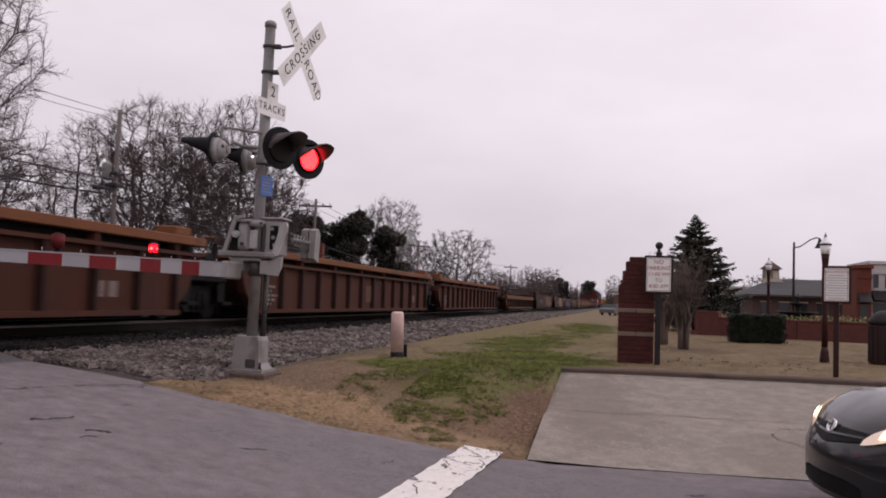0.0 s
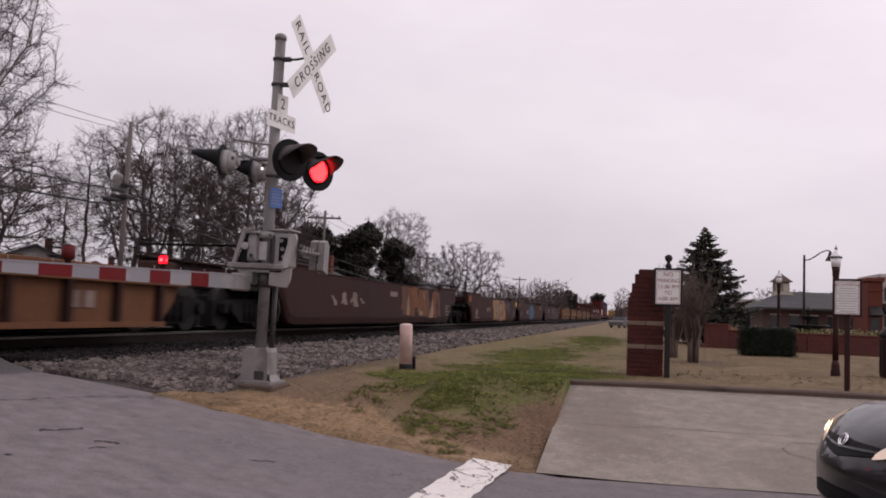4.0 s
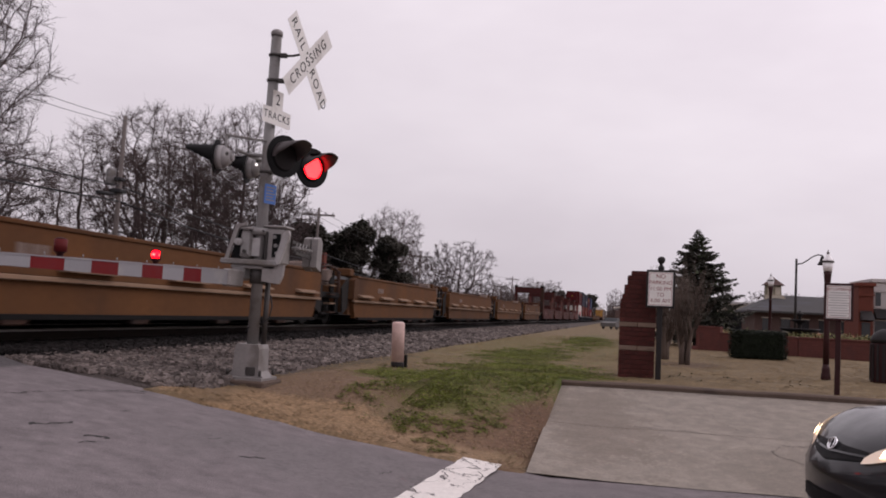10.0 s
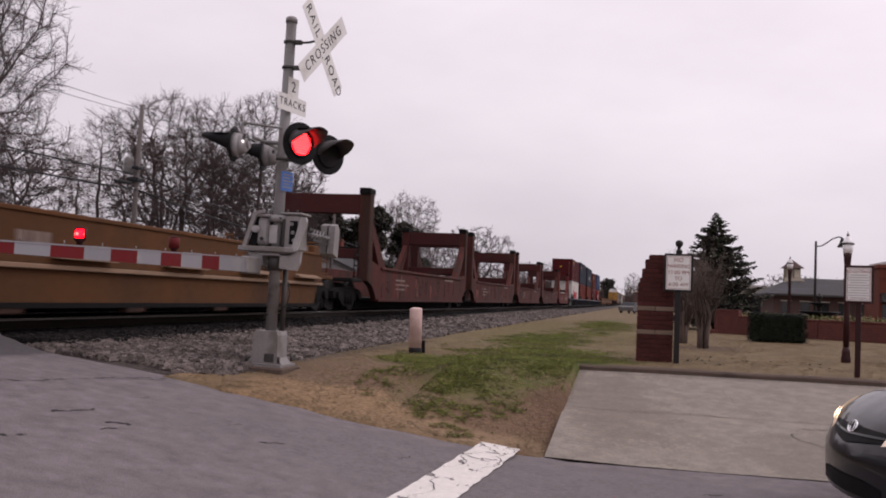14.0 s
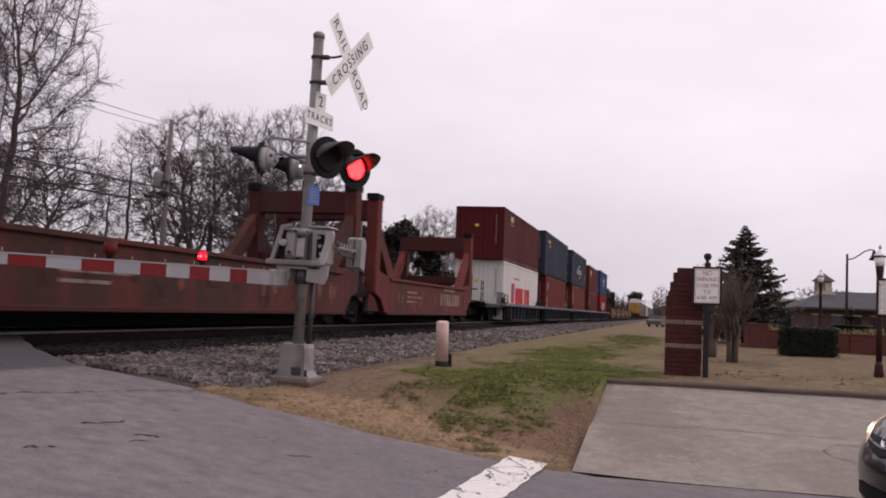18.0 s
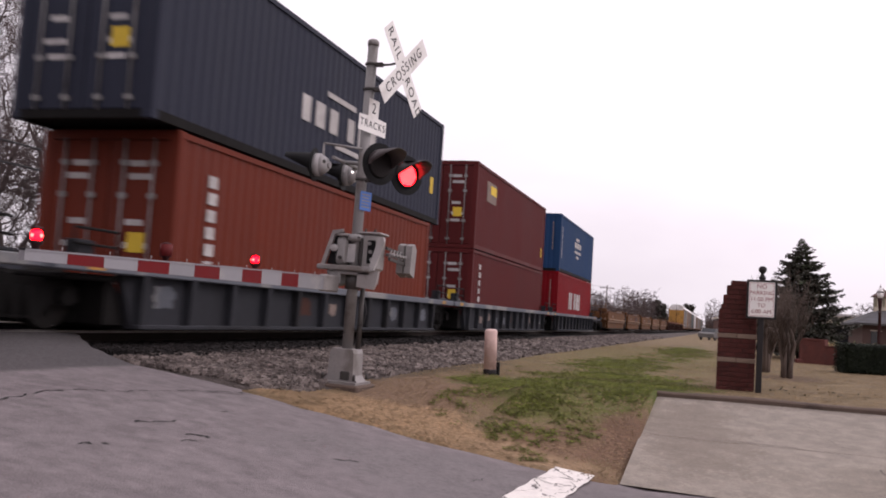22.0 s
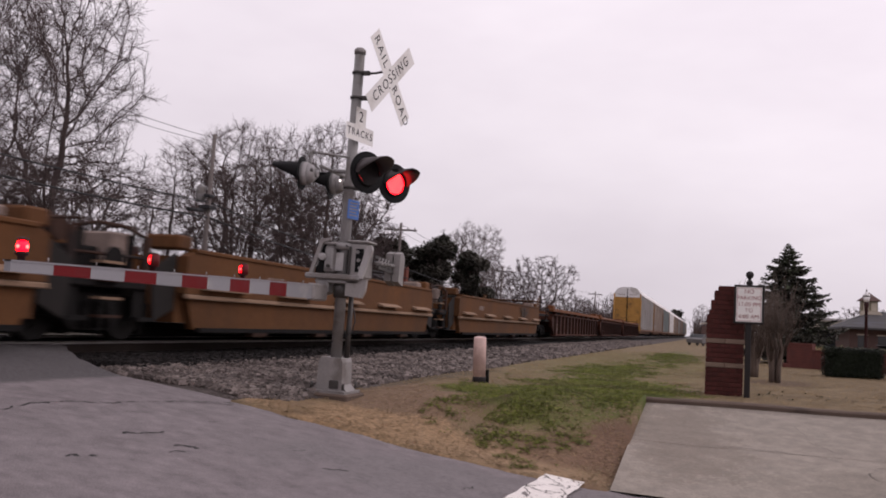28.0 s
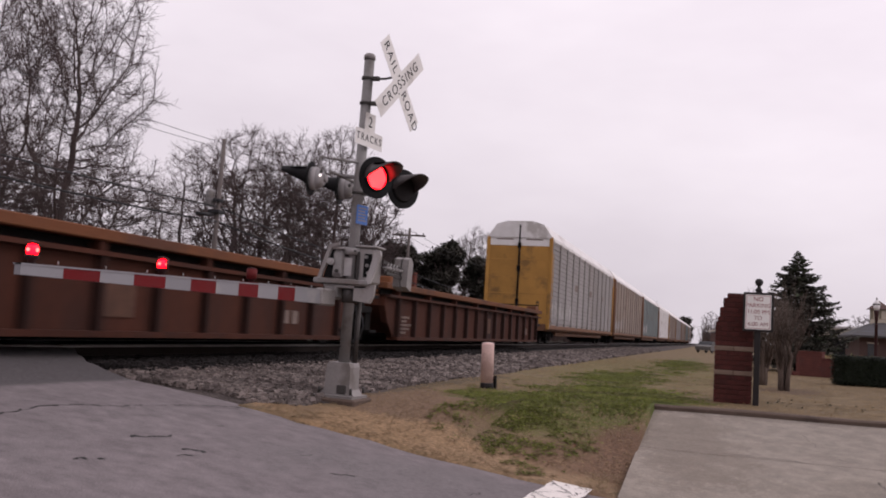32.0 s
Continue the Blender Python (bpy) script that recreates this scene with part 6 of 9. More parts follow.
for x, y, ph in ((-0.46, -0.38, False), (-0.40, 0.36, True)):
    lamp = flasher(x, y, UP - 0.06, -172, ph, True)
    part("peephole", Geo().cyl((0.13, 0.165, 0.03), (0.1395, 0.1755, 0.032), 0.015, n=10), M["white_dot"], lamp, "small white sidelight")
    # added lid; over the sidelight it stands in for its going out
    lid = part("sidelight_lid", Geo().cyl((0, 0, 0), (0.004, 0.005, 0), 0.028, n=10), M["bolt"], lamp)
    SHUTTERS.append((lid, [Matrix.Translation((0.150, 0.186, 0.085))], Matrix.Translation((0.141, 0.177, 0.030)), ph))

# gate machine: two cases either side of the mast, bent support arms, bracket and counterweight
gate = part("gate_machine", Geo().box(-0.22, -0.10, 1.41, -0.075, 0.18, 1.75, 0.025), M["silver"], signal, "silver gate machine housing")
part("machine_door", Geo().box(-0.20, -0.122, 1.45, -0.09, -0.10, 1.71, 0.012), M["galv"], gate)
part("hinge_bolt", Geo().cyl((-0.215, -0.12, 1.60), (-0.215, -0.18, 1.60), 0.042, n=12).cyl((-0.215, -0.18, 1.60), (-0.215, -0.20, 1.60), 0.018, n=8), M["lamp_back"], gate)
part("door_latch", Geo().cyl((-0.14, -0.12, 1.49), (-0.14, -0.15, 1.49), 0.022, n=10), M["bolt"], gate)
part("nameplate", Geo().box(-0.07, -0.085, 1.44, 0.03, -0.075, 1.66, 0.004), M["lamp_back"], gate, "pale plate strapped to the mast")
motor = part("motor_case", Geo().box(0.085, -0.05, 1.36, 0.30, 0.22, 1.79, 0.025), M["silver"], signal, "silver motor case with black openings")
part("opening", Geo().box(0.17, -0.056, 1.44, 0.27, -0.045, 1.72, 0.004), M["black"], motor)
for k, z in enumerate((1.68, 1.58, 1.49)):
    part("terminal", Geo().cyl((0.20 + 0.02 * k, -0.056, z), (0.20 + 0.02 * k, -0.085, z), 0.022, n=8), M["galv"], motor)
part("case_rib", Geo().box(0.085, -0.075, 1.40, 0.115, -0.05, 1.74, 0.006), M["bolt"], motor)
part("back_case", Geo().box(-0.10, 0.08, 1.34, 0.10, 0.24, 1.76, 0.02), M["bolt"], signal)
pieces("cover_plate", ((-0.28, -0.12, 1.75, -0.06, 0.2, 1.785), (0.05, -0.07, 1.79, 0.33, 0.24, 1.82)), M["silver"], signal, 0.012)
for x, z in ((-0.17, 1.79), (0.12, 1.825), (0.24, 1.825)):
    part("cover_bolt", Geo().cyl((x, -0.02, z - 0.02), (x, -0.02, z + 0.03), 0.016, n=8), M["bolt"], signal)
pieces("mounting_bracket", ((-0.42, -0.17, 1.335, 0.28, -0.11, 1.40), (-0.30, -0.13, 1.29, 0.26, 0.14, 1.335)), M["galv"], signal, 0.012)
part("mast_collar", Geo().cyl((0, 0, 1.70), (0, 0, 1.78), 0.12, n=18), M["galv"], signal)
part("mast_collar", Geo().cyl((0, 0, 1.12), (0, 0, 1.31), 0.092, n=18), M["bolt"], signal)
for z in (1.36, 1.74):
    for x in (-0.08, 0.08):
        part("clamp_bolt", Geo().cyl((x, -0.11, z), (x, -0.145, z), 0.013, n=6), M["bolt"], signal)
left_arm = part("support_arm", Geo().prism([(-0.385, 1.39), (-0.335, 1.39), (-0.225, 1.77), (-0.13, 1.80), (-0.13, 1.835), (-0.265, 1.81)], "y", -0.135, -0.095), M["silver"], signal, "bent silver support arm")
part("arm_web", Geo().prism([(-0.325, 1.41), (-0.22, 1.41), (-0.20, 1.76), (-0.235, 1.74)], "y", -0.09, 0.08), M["black"], left_arm)
right_arm = part("support_arm", Geo().prism([(0.24, 1.36), (0.31, 1.36), (0.42, 1.70), (0.40, 1.76), (0.345, 1.75)], "y", -0.16, -0.11), M["lamp_back"], signal, "bent pale support arm")
part("foot_plate", Geo().prism([(0.10, 1.15), (0.31, 1.13), (0.35, 1.22), (0.36, 1.355), (0.10, 1.335)], "y", -0.13, -0.07), M["silver"], right_arm)
part("arm_web", Geo().prism([(0.30, 1.42), (0.36, 1.66), (0.305, 1.70)], "y", -0.10, -0.05), M["black"], right_arm)
part("pivot_block", Geo().box(-0.29, -0.14, 1.15, -0.12, 0.1, 1.33, 0.03), M["galv"], signal)
for k, (z0, z1) in enumerate(((1.63, 1.665), (1.50, 1.535))):
    part("counterweight_arm", Geo().prism([(0.10, z0), (0.10, z1), (0.72, z1 - 0.03), (0.72, z0 - 0.03)], "x", 0.34 + 0.05 * k, 0.365 + 0.05 * k), M["bolt"], signal)
for k in range(5):
    part("lattice_bar", Geo().tube([(0.37, 0.16 + 0.11 * k, 1.52), (0.37, 0.25 + 0.11 * k, 1.64)], 0.011, 5), M["galv"], signal)
    part("spacer_bolt", Geo().cyl((0.32, 0.2 + 0.11 * k, 1.575), (0.43, 0.2 + 0.11 * k, 1.575), 0.02, n=8), M["galv"], signal)
for k in range(2):
    part("counterweight", Geo().prism([(0.64, 1.38), (0.82, 1.33), (0.84, 1.69), (0.76, 1.76), (0.66, 1.73)], "x", 0.30 + 0.105 * k, 0.385 + 0.105 * k), M["silver"], signal, "grey counterweight plate")

# the lowered arm: sixteen-inch stripes, red and white by turns
M["dull_red"] = mat("dull_red_shade", (0.10, 0.010, 0.010), 0.6, 0, 0.1, 5, 50, 0.05)
ARM_X, ARM_Z = -0.16, 1.17
stripe_y = [-0.38, -1.16, -1.56, -1.99, -2.38, -2.79, -3.21, -3.59, -4.02, -4.43, -4.83, -5.24]
gate_arm = thing("gate_arm", pose(MX, MY, MZ), "lowered gate arm in red and white reflective stripes", "gate arm")
for i in range(11):
    y0, y1 = stripe_y[i + 1], stripe_y[i]
    h0, h1 = 0.085 - 0.0042 * (i + 1), 0.085 - 0.0042 * i
    d0, d1 = -0.055 * (i + 1) / 11, -0.055 * i / 11
    z = ARM_Z
    g = Geo()
    g.v = [(ARM_X + sx, y, z + s * h + d) for sx in (-0.025, 0.025) for y, h, d in ((y0, h0, d0), (y1, h1, d1)) for s in (-1, 1)]
    g.f = [(0, 1, 3, 2), (4, 6, 7, 5), (0, 4, 5, 1), (2, 3, 7, 6), (1, 5, 7, 3), (0, 2, 6, 4)]
    g.s = [False] * 6
    part("stripe", g, M["arm_red"] if i % 2 else M["arm_white"], gate_arm, "red stripe" if i % 2 else "white stripe")
part("arm_lip", Geo().add([(ARM_X + sx, y, ARM_Z + z) for sx in (-0.04, 0.03) for y, z in ((-0.38, 0.086), (-5.24, -0.016), (-5.24, -0.028), (-0.38, 0.074))], [(0, 1, 2, 3), (7, 6, 5, 4), (0, 4, 5, 1), (1, 5, 6, 2), (2, 6, 7, 3), (3, 7, 4, 0)]), M["arm_white"], gate_arm)
part("arm_clamp", Geo().box(ARM_X - 0.05, -0.5, ARM_Z - 0.1, ARM_X + 0.05, -0.1, ARM_Z + 0.1, 0.02), M["silver"], gate_arm)
for k in range(9):
    part("arm_bolt", Geo().cyl((ARM_X, -0.7 - 0.52 * k, ARM_Z + 0.085 - 0.0108 * k), (ARM_X, -0.7 - 0.52 * k, ARM_Z + 0.11 - 0.0108 * k), 0.006, n=5), M["galv"], gate_arm)
for y, phase in ((-5.12, None), (-3.62, False), (-2.10, True)):
    z = ARM_Z + 0.075 - 0.0095 * abs(y) * 2.1
    lamp = part("arm_lamp", Geo().lathe([(0.024, 0), (0.026, 0.04), (0.045, 0.055), (0.047, 0.068), (0.04, 0.075)], (ARM_X, y, z), 14), M["post_red"], gate_arm, "small red arm lamp")
    part("bulb", Geo().lathe([(0.03, 0), (0.039, 0.015), (0.041, 0.05), (0.032, 0.072), (0.01, 0.08)], (ARM_X, y, z + 0.07), 14), M["led_bed"], lamp)
    part("filament", Geo().cyl((ARM_X - 0.044, y, z + 0.107), (ARM_X + 0.044, y, z + 0.107), 0.013, n=8).cyl((ARM_X, y - 0.044, z + 0.107), (ARM_X, y + 0.044, z + 0.107), 0.013, n=8), M["led"], lamp)
    part("lamp_cap", Geo().lathe([(0.042, 0), (0.038, 0.012), (0.01, 0.018)], (ARM_X, y, z + 0.152), 14), M["post_red"], lamp)
    if phase is None:
        continue
    g = Geo()
    for k in range(13):
        a = math.radians(-105 + 210 * k / 12)
        for r in (0.048, 0.051):
            g.v += [(r * math.sin(a), -r * math.cos(a), 0.0), (r * math.sin(a), -r * math.cos(a), 0.1)]
    for k in range(12):
        q, w = 4 * k, 4 * (k + 1)
        g.f += [(q, w, w + 1, q + 1), (q + 2, q + 3, w + 3, w + 2), (q, q + 2, w + 2, w), (q + 1, w + 1, w + 3, q + 3)]
        g.s += [True, True, False, False]
    # added half shell; turned before the glowing bulb, it imitates an unlit one
    blind = part("blind", g, M["dull_red"], lamp, "added turning shade standing in for the unlit bulb")
    c_at = Matrix.Translation((ARM_X, y, z + 0.055))
    SHUTTERS.append((blind, [c_at @ pose(0, 0, 0, 0, 0, 35 + 72), c_at @ pose(0, 0, 0, 0, 0, 35 + 144)], c_at @ pose(0, 0, 0, 0, 0, 35), phase))


# ---- verge and lawn things ----
bollard = thing("marker_post", pose(-3.38, 13.88, 0.57, 1.5, -1.0, 0), "sun-bleached pinkish plastic marker post with dark foot", "marker post")
part("tube", Geo().lathe([(0.098, 0.08), (0.098, 0.70), (0.092, 0.722), (0.06, 0.735), (0.0, 0.738)], n=24), M["pvc"], bollard)
part("foot_sleeve", Geo().lathe([(0.104, -0.05), (0.104, 0.10), (0.099, 0.115)], n=24), M["post_black"], bollard, "dark rubber foot")
part("stake", Geo().box(0.06, 0.07, -0.05, 0.13, 0.13, 0.22, 0.008), M["tie"], bollard, "short brown wooden stake")

# brick pier: real courses round a mortar core, two cast-stone bands, stepped shoulder
PX, PY, PZ, PW = -0.005, 15.22, 0.56, 0.58
pier = thing("brick_pier", pose(PX, PY, PZ), "dark red brick pier with two stone bands and a stepped top", "brick pier")
COURSE, TOP = 0.0765, 23
steps = {22: 0.17, 21: 0.11, 20: 0.11, 19: 0.06, 18: 0.06, 17: 0.03}
skip = {6: "stone", 11: "stone"}
prof_ = [(PW - 0.012, 0.0), (PW - 0.012, TOP * COURSE)]
for k in reversed(range(TOP)):
    prof_ += [(0.012 + steps.get(k, 0.0), (k + 1) * COURSE), (0.012 + steps.get(k, 0.0), k * COURSE)]
core = Geo().prism(prof_, "y", 0.012, PW - 0.012)
part("mortar_core", core, M["mortar"], pier)
blen, bthk, bh = 0.19, 0.09, COURSE - 0.012
long_x = Geo().box(0, 0, 0, blen - 0.01, bthk, bh, 0.004).mesh("brick", M["brick"])
long_y = Geo().box(0, 0, 0, bthk, blen - 0.01, bh, 0.004).mesh("brick", M["brick"])
half_x = Geo().box(0, 0, 0, bthk - 0.008, bthk, bh, 0.004).mesh("brick", M["brick"])
br = random.Random(8)
for k in range(TOP):
    z = k * COURSE + 0.006
    s = steps.get(k, 0.0)
    if k in skip:
        band = part("stone_band", Geo().box(s - 0.006, -0.006, z - 0.004, PW / 2 - 0.004, PW + 0.006, z + bh + 0.004, 0.006), M["limestone"], pier, "pale cast-stone band")
        part("stone_band", Geo().box(PW / 2 + 0.004, -0.006, z - 0.004, PW + 0.006, PW + 0.006, z + bh + 0.004, 0.006), M["limestone"], pier, "pale cast-stone band")
        continue
    x = s
    if k % 2:
        part("brick", half_x, None, pier, at=(x, br.uniform(-.002, .002), z))
        part("brick", half_x, None, pier, at=(x, PW - bthk, z))
        x += bthk + 0.004
    while x + blen - 0.01 <= PW + 0.002:
        part("brick", long_x, None, pier, at=(x, br.uniform(-.003, .003), z))
        part("brick", long_x, None, pier, at=(x, PW - bthk, z))
        x += blen
    if PW - x > 0.07:
        part("brick", half_x, None, pier, at=(PW - bthk, br.uniform(-.003, .003), z))
    y = bthk + 0.01
    while y + blen - 0.01 <= PW - bthk + 0.02:
        part("brick", long_y, None, pier, at=(s + br.uniform(-.003, .003), y, z))
        part("brick", long_y, None, pier, at=(PW - bthk, y, z))
        y += blen


def sign_board(name, x, y, z0, w, h, zc, turn, label, lines, post, post_w, head):
    s = thing(name, pose(x, y, z0, 0, 0, turn), label, "sign")
    part("post", Geo().box(-post_w / 2, -post_w / 2, -0.1, post_w / 2, post_w / 2, zc + h / 2 + (0.06 if head else -0.02), 0.006), post, s)
    board = part("board", Geo().box(-w / 2 - 0.035, -post_w / 2 - 0.022, zc - h / 2 - 0.035, w / 2 + 0.035, -post_w / 2 - 0.003, zc + h / 2 + 0.035, 0.006), post, s, "dark backing board")
    part("face", Geo().box(-w / 2, -post_w / 2 - 0.026, zc - h / 2, w / 2, -post_w / 2 - 0.022, zc + h / 2), M["sign_white"], board, "white sign face")
    flat = Matrix(((1, 0, 0, 0), (0, 0, -1, 0), (0, 1, 0, 0), (0, 0, 0, 1)))
    for text, size, z in lines:
        lettering(text, size, M["sign_red"], board, Matrix.Translation((0, -post_w / 2 - 0.028, z)) @ flat, depth=0.0008)
    g = Geo()
    for a, b in ((-w / 2 + 0.012, -w / 2 + 0.018), (w / 2 - 0.018, w / 2 - 0.012)):
        g.box(a, -post_w / 2 - 0.028, zc - h / 2 + 0.012, b, -post_w / 2 - 0.026, zc + h / 2 - 0.012)
    for a, b in ((zc - h / 2 + 0.012, zc - h / 2 + 0.018), (zc + h / 2 - 0.018, zc + h / 2 - 0.012)):
        g.box(-w / 2 + 0.018, -post_w / 2 - 0.028, a, w / 2 - 0.018, -post_w / 2 - 0.026, b)
    part("border", g, M["sign_red"], board)
    return s


npk = sign_board("parking_sign", 0.625, 15.05, 0.61, 0.38, 0.54, 1.42, -3, "white no-parking sign in a dark frame on a black post",
                 (("NO", 0.095, 1.62), ("PARKING", 0.088, 1.52), ("11:00 PM", 0.088, 1.42), ("TO", 0.085, 1.325), ("6:00 AM", 0.088, 1.23)), M["post_black"], 0.09, True)
part("finial", Geo().lathe([(0.05, 0), (0.055, 0.03), (0.03, 0.06), (0.022, 0.085), (0.045, 0.105), (0.062, 0.14), (0.058, 0.175), (0.035, 0.2), (0, 0.208)], (0, 0, 1.74), 18), M["post_black"], npk)
M["faint_print"] = paint("faint_print", (0.42, 0.40, 0.39), 0.6)
nlt = sign_board("notice_sign", 3.07, 13.9, 0.57, 0.32, 0.47, 1.34, -14, "pale park notice sign on a dark red post", (("NO LOITERING", 0.047, 1.52),), M["post_red"], 0.075, False)
for k in range(10):
    w = 0.27 if k % 3 else 0.22
    part("text_bar", Geo().box(-w / 2, -0.0665, 1.465 - 0.036 * k, w / 2, -0.0655, 1.477 - 0.036 * k), M["faint_print"], nlt)


def lantern_post(x, y, top, label):
    """A fluted iron post with a frosted lantern."""
    s = thing("lamp_post", pose(x, y, 0.58), label, "street lamp", "park lanterns")
    h = top - 0.58
    part("pedestal", Geo().lathe([(0.085, -0.05), (0.085, 0.10), (0.07, 0.16), (0.075, 0.2), (0.055, 0.3)], n=16), M["post_red"], s)
    part("shaft", Geo().lathe([(0.055, 0.3), (0.05, 0.9), (0.042, h - 0.86), (0.052, h - 0.85), (0.052, h - 0.83), (0.034, h - 0.8)], n=16), M["post_red"], s)
    part("cup", Geo().lathe([(0.034, h - 0.8), (0.05, h - 0.66), (0.066, h - 0.48), (0.074, h - 0.40)], n=18), M["post_red"], s)
    part("globe", Geo().lathe([(0.075, h - 0.40), (0.085, h - 0.33), (0.098, h - 0.24)], n=18), M["frost"], s, "frosted lantern glass")
    part("lantern_roof", Geo().lathe([(0.105, h - 0.22), (0.095, h - 0.19), (0.055, h - 0.15), (0.04, h - 0.11), (0.016, h - 0.09)], n=18), M["frost"], s)
    part("finial", Geo().lathe([(0.02, h - 0.09), (0.028, h - 0.06), (0.012, h - 0.04), (0.004, h)], n=10), M["galv"], s)
    part("roof_rim", Geo().lathe([(0.108, h - 0.242), (0.112, h - 0.23), (0.108, h - 0.218)], n=18), M["post_black"], s)
    return s


lantern_post(3.70, 17.65, 2.98, "oxblood iron lamp post with frosted lantern beside the notice sign")
lantern_post(4.52, 29.4, 3.17, "oxblood iron lamp post with frosted lantern behind the hedge")
crook = thing("crook_lamp", pose(9.65, 54.0, 0.58), "tall black street lamp with curved arm and bell shade", "street lamp")
part("pole", Geo().cyl((0, 0, 0), (0, 0, 4.85), 0.085, 0.06, n=12), M["post_black"], crook)
part("curved_arm", Geo().tube([(0, 0, 4.55), (0.3, -0.02, 4.6), (0.6, -0.05, 4.8), (0.85, -0.08, 5.0), (1.15, -0.1, 5.12), (1.35, -0.1, 5.08)], 0.035), M["post_black"], crook)
part("bell_shade", Geo().lathe([(0.05, 0.0), (0.09, -0.1), (0.14, -0.3), (0.26, -0.5), (0.27, -0.54), (0.12, -0.54)], (1.35, -0.1, 5.08), 16), M["post_black"], crook)
bin_ = thing("litter_bin", pose(4.78, 17.9, 0.57), "dark cylindrical litter bin with domed lid", "litter bin")
part("body", Geo().lathe([(0.24, -0.03), (0.26, 0.05), (0.26, 0.72), (0.25, 0.75)], n=20), M["post_red"], bin_)
part("lid", Geo().lathe([(0.27, 0.75), (0.27, 0.82), (0.2, 0.93), (0.08, 1.0), (0, 1.01)], n=20), M["post_black"], bin_)
for k in range(16):
    a = 2 * math.pi * k / 16
    part("slat", Geo().box(-0.02, -0.008, 0.06, 0.02, 0.008, 0.72).moved(Matrix.Translation((0.266 * math.cos(a), 0.266 * math.sin(a), 0)) @ pose(0, 0, 0, 0, 0, math.degrees(a) + 90)), M["post_black"], bin_)


def leaves(n, seed, size, place, material, name, flat=0.6):
    """Many small leaf blades, each two triangles, in one mesh."""
    r = random.Random(seed)
    V, F = [], []
    for i in range(n):
        p = place(r)
        if p is None:
            continue
        a = r.uniform(0, 6.283)
        tilt = r.uniform(-flat, flat)
        u = Vector((math.cos(a), math.sin(a), tilt))
        w = Vector((-math.sin(a), math.cos(a), r.uniform(-0.8, 0.8)))
        s = size * r.uniform(0.6, 1.3)
        p = Vector(p)
        k = len(V)
        V += [tuple(p - u * s), tuple(p + w * s * 0.45), tuple(p + u * s), tuple(p - w * s * 0.45)]
        F.append((k, k + 1, k + 2, k + 3))
    me = bpy.data.meshes.new(name)
    me.from_pydata(V, [], F)
    me.materials.append(material)
    return me


hedge = thing("hedge", pose(3.22, 26.3, 0.58, 0, 0, 12), "clipped dark green box hedge", "hedge")
hc = Geo().box(0.06, 0.06, 0.02, 1.34, 0.80, 0.76, 0.06)
part("inner_mass", hc, M["hedge"], hedge)


def hedge_spot(r):
    f = r.choice("xXyYzyz")
    x, y, z = r.uniform(0, 1.4), r.uniform(0, 0.86), r.uniform(0.03, 0.80)
    x = 0.03 if f == "x" else 1.37 if f == "X" else x
    y = 0.03 if f == "y" else 0.83 if f == "Y" else y
    z = 0.79 if f == "z" else z
    return (x + r.gauss(0, 0.022), y + r.gauss(0, 0.022), z + r.gauss(0, 0.02))


part("foliage", leaves(9000, 5, 0.028, hedge_spot, M["hedge"], "foliage"), None, hedge)

# raised brick beds
garden = thing("garden_wall", pose(0, 0, 0), "low brick garden wall with stone coping round a flower bed", "garden wall")


def wall_run(x0, y0, x1, y1, h, name="wall_run"):
    L = math.hypot(x1 - x0, y1 - y0)
    m = pose(x0, y0, 0.56, 0, 0, math.degrees(math.atan2(y1 - y0, x1 - x0)))
    w = part(name, Geo().box(0, -0.14, 0, L, 0.14, h, 0.01), M["wall_brick"], garden, at=m)
    n = max(1, int(L / 1.2))
    for i in range(n):
        part("coping", Geo().box(L * i / n + 0.004, -0.17, h, L * (i + 1) / n - 0.004, 0.17, h + 0.06, 0.012), M["wall_brick"], w)
    g = Geo()
    for k in range(1, int(h / 0.08)):
        g.box(0.003, -0.1435, k * 0.08 - 0.004, L - 0.003, -0.1405, k * 0.08 + 0.004)
    part("bed_joints", g, M["mortar"], w)


wall_run(2.72, 33.6, 3.5, 33.2, 0.82)
wall_run(3.5, 33.2, 5.8, 31.6, 0.62)
wall_run(5.8, 31.6, 7.9, 30.6, 0.62)
part("step_pier", Geo().box(2.55, 33.4, 0.5, 2.95, 33.9, 0.72, 0.02).box(2.7, 33.42, 0.72, 3.2, 33.9, 1.2, 0.02), M["wall_brick"], garden)
bed = thing("flower_bed", pose(0, 0, 0), "winter flower bed in a raised brick wall", "flower bed")
part("soil", Geo().prism([(2.9, 33.8), (5.8, 31.8), (7.9, 30.8), (10, 40), (4, 42)], "z", 0.5, 1.14), M["tie"], bed)


def bed_spot(r):
    t, d = r.random(), r.uniform(0.15, 2.5)
    return (3.2 + 4.6 * t + d * 0.35, 33.5 - 2.7 * t + d, 1.14 + abs(r.gauss(0, 0.09)))


part("planting", leaves(5000, 9, 0.05, bed_spot, M["flower"], "planting", 1.2), None, bed)
fountain = thing("fountain", pose(7.0, 38.2, 1.0), "dark tiered iron garden fountain", "fountain")
part("basin", Geo().lathe([(0.16, 0), (0.12, 0.12), (0.2, 0.28), (0.62, 0.42), (0.78, 0.5), (0.74, 0.52), (0.3, 0.46)], n=24), M["post_black"], fountain)
part("stem", Geo().lathe([(0.1, 0.46), (0.08, 0.62), (0.12, 0.72), (0.3, 0.80), (0.38, 0.85), (0.34, 0.87), (0.1, 0.84)], n=20), M["post_black"], fountain)
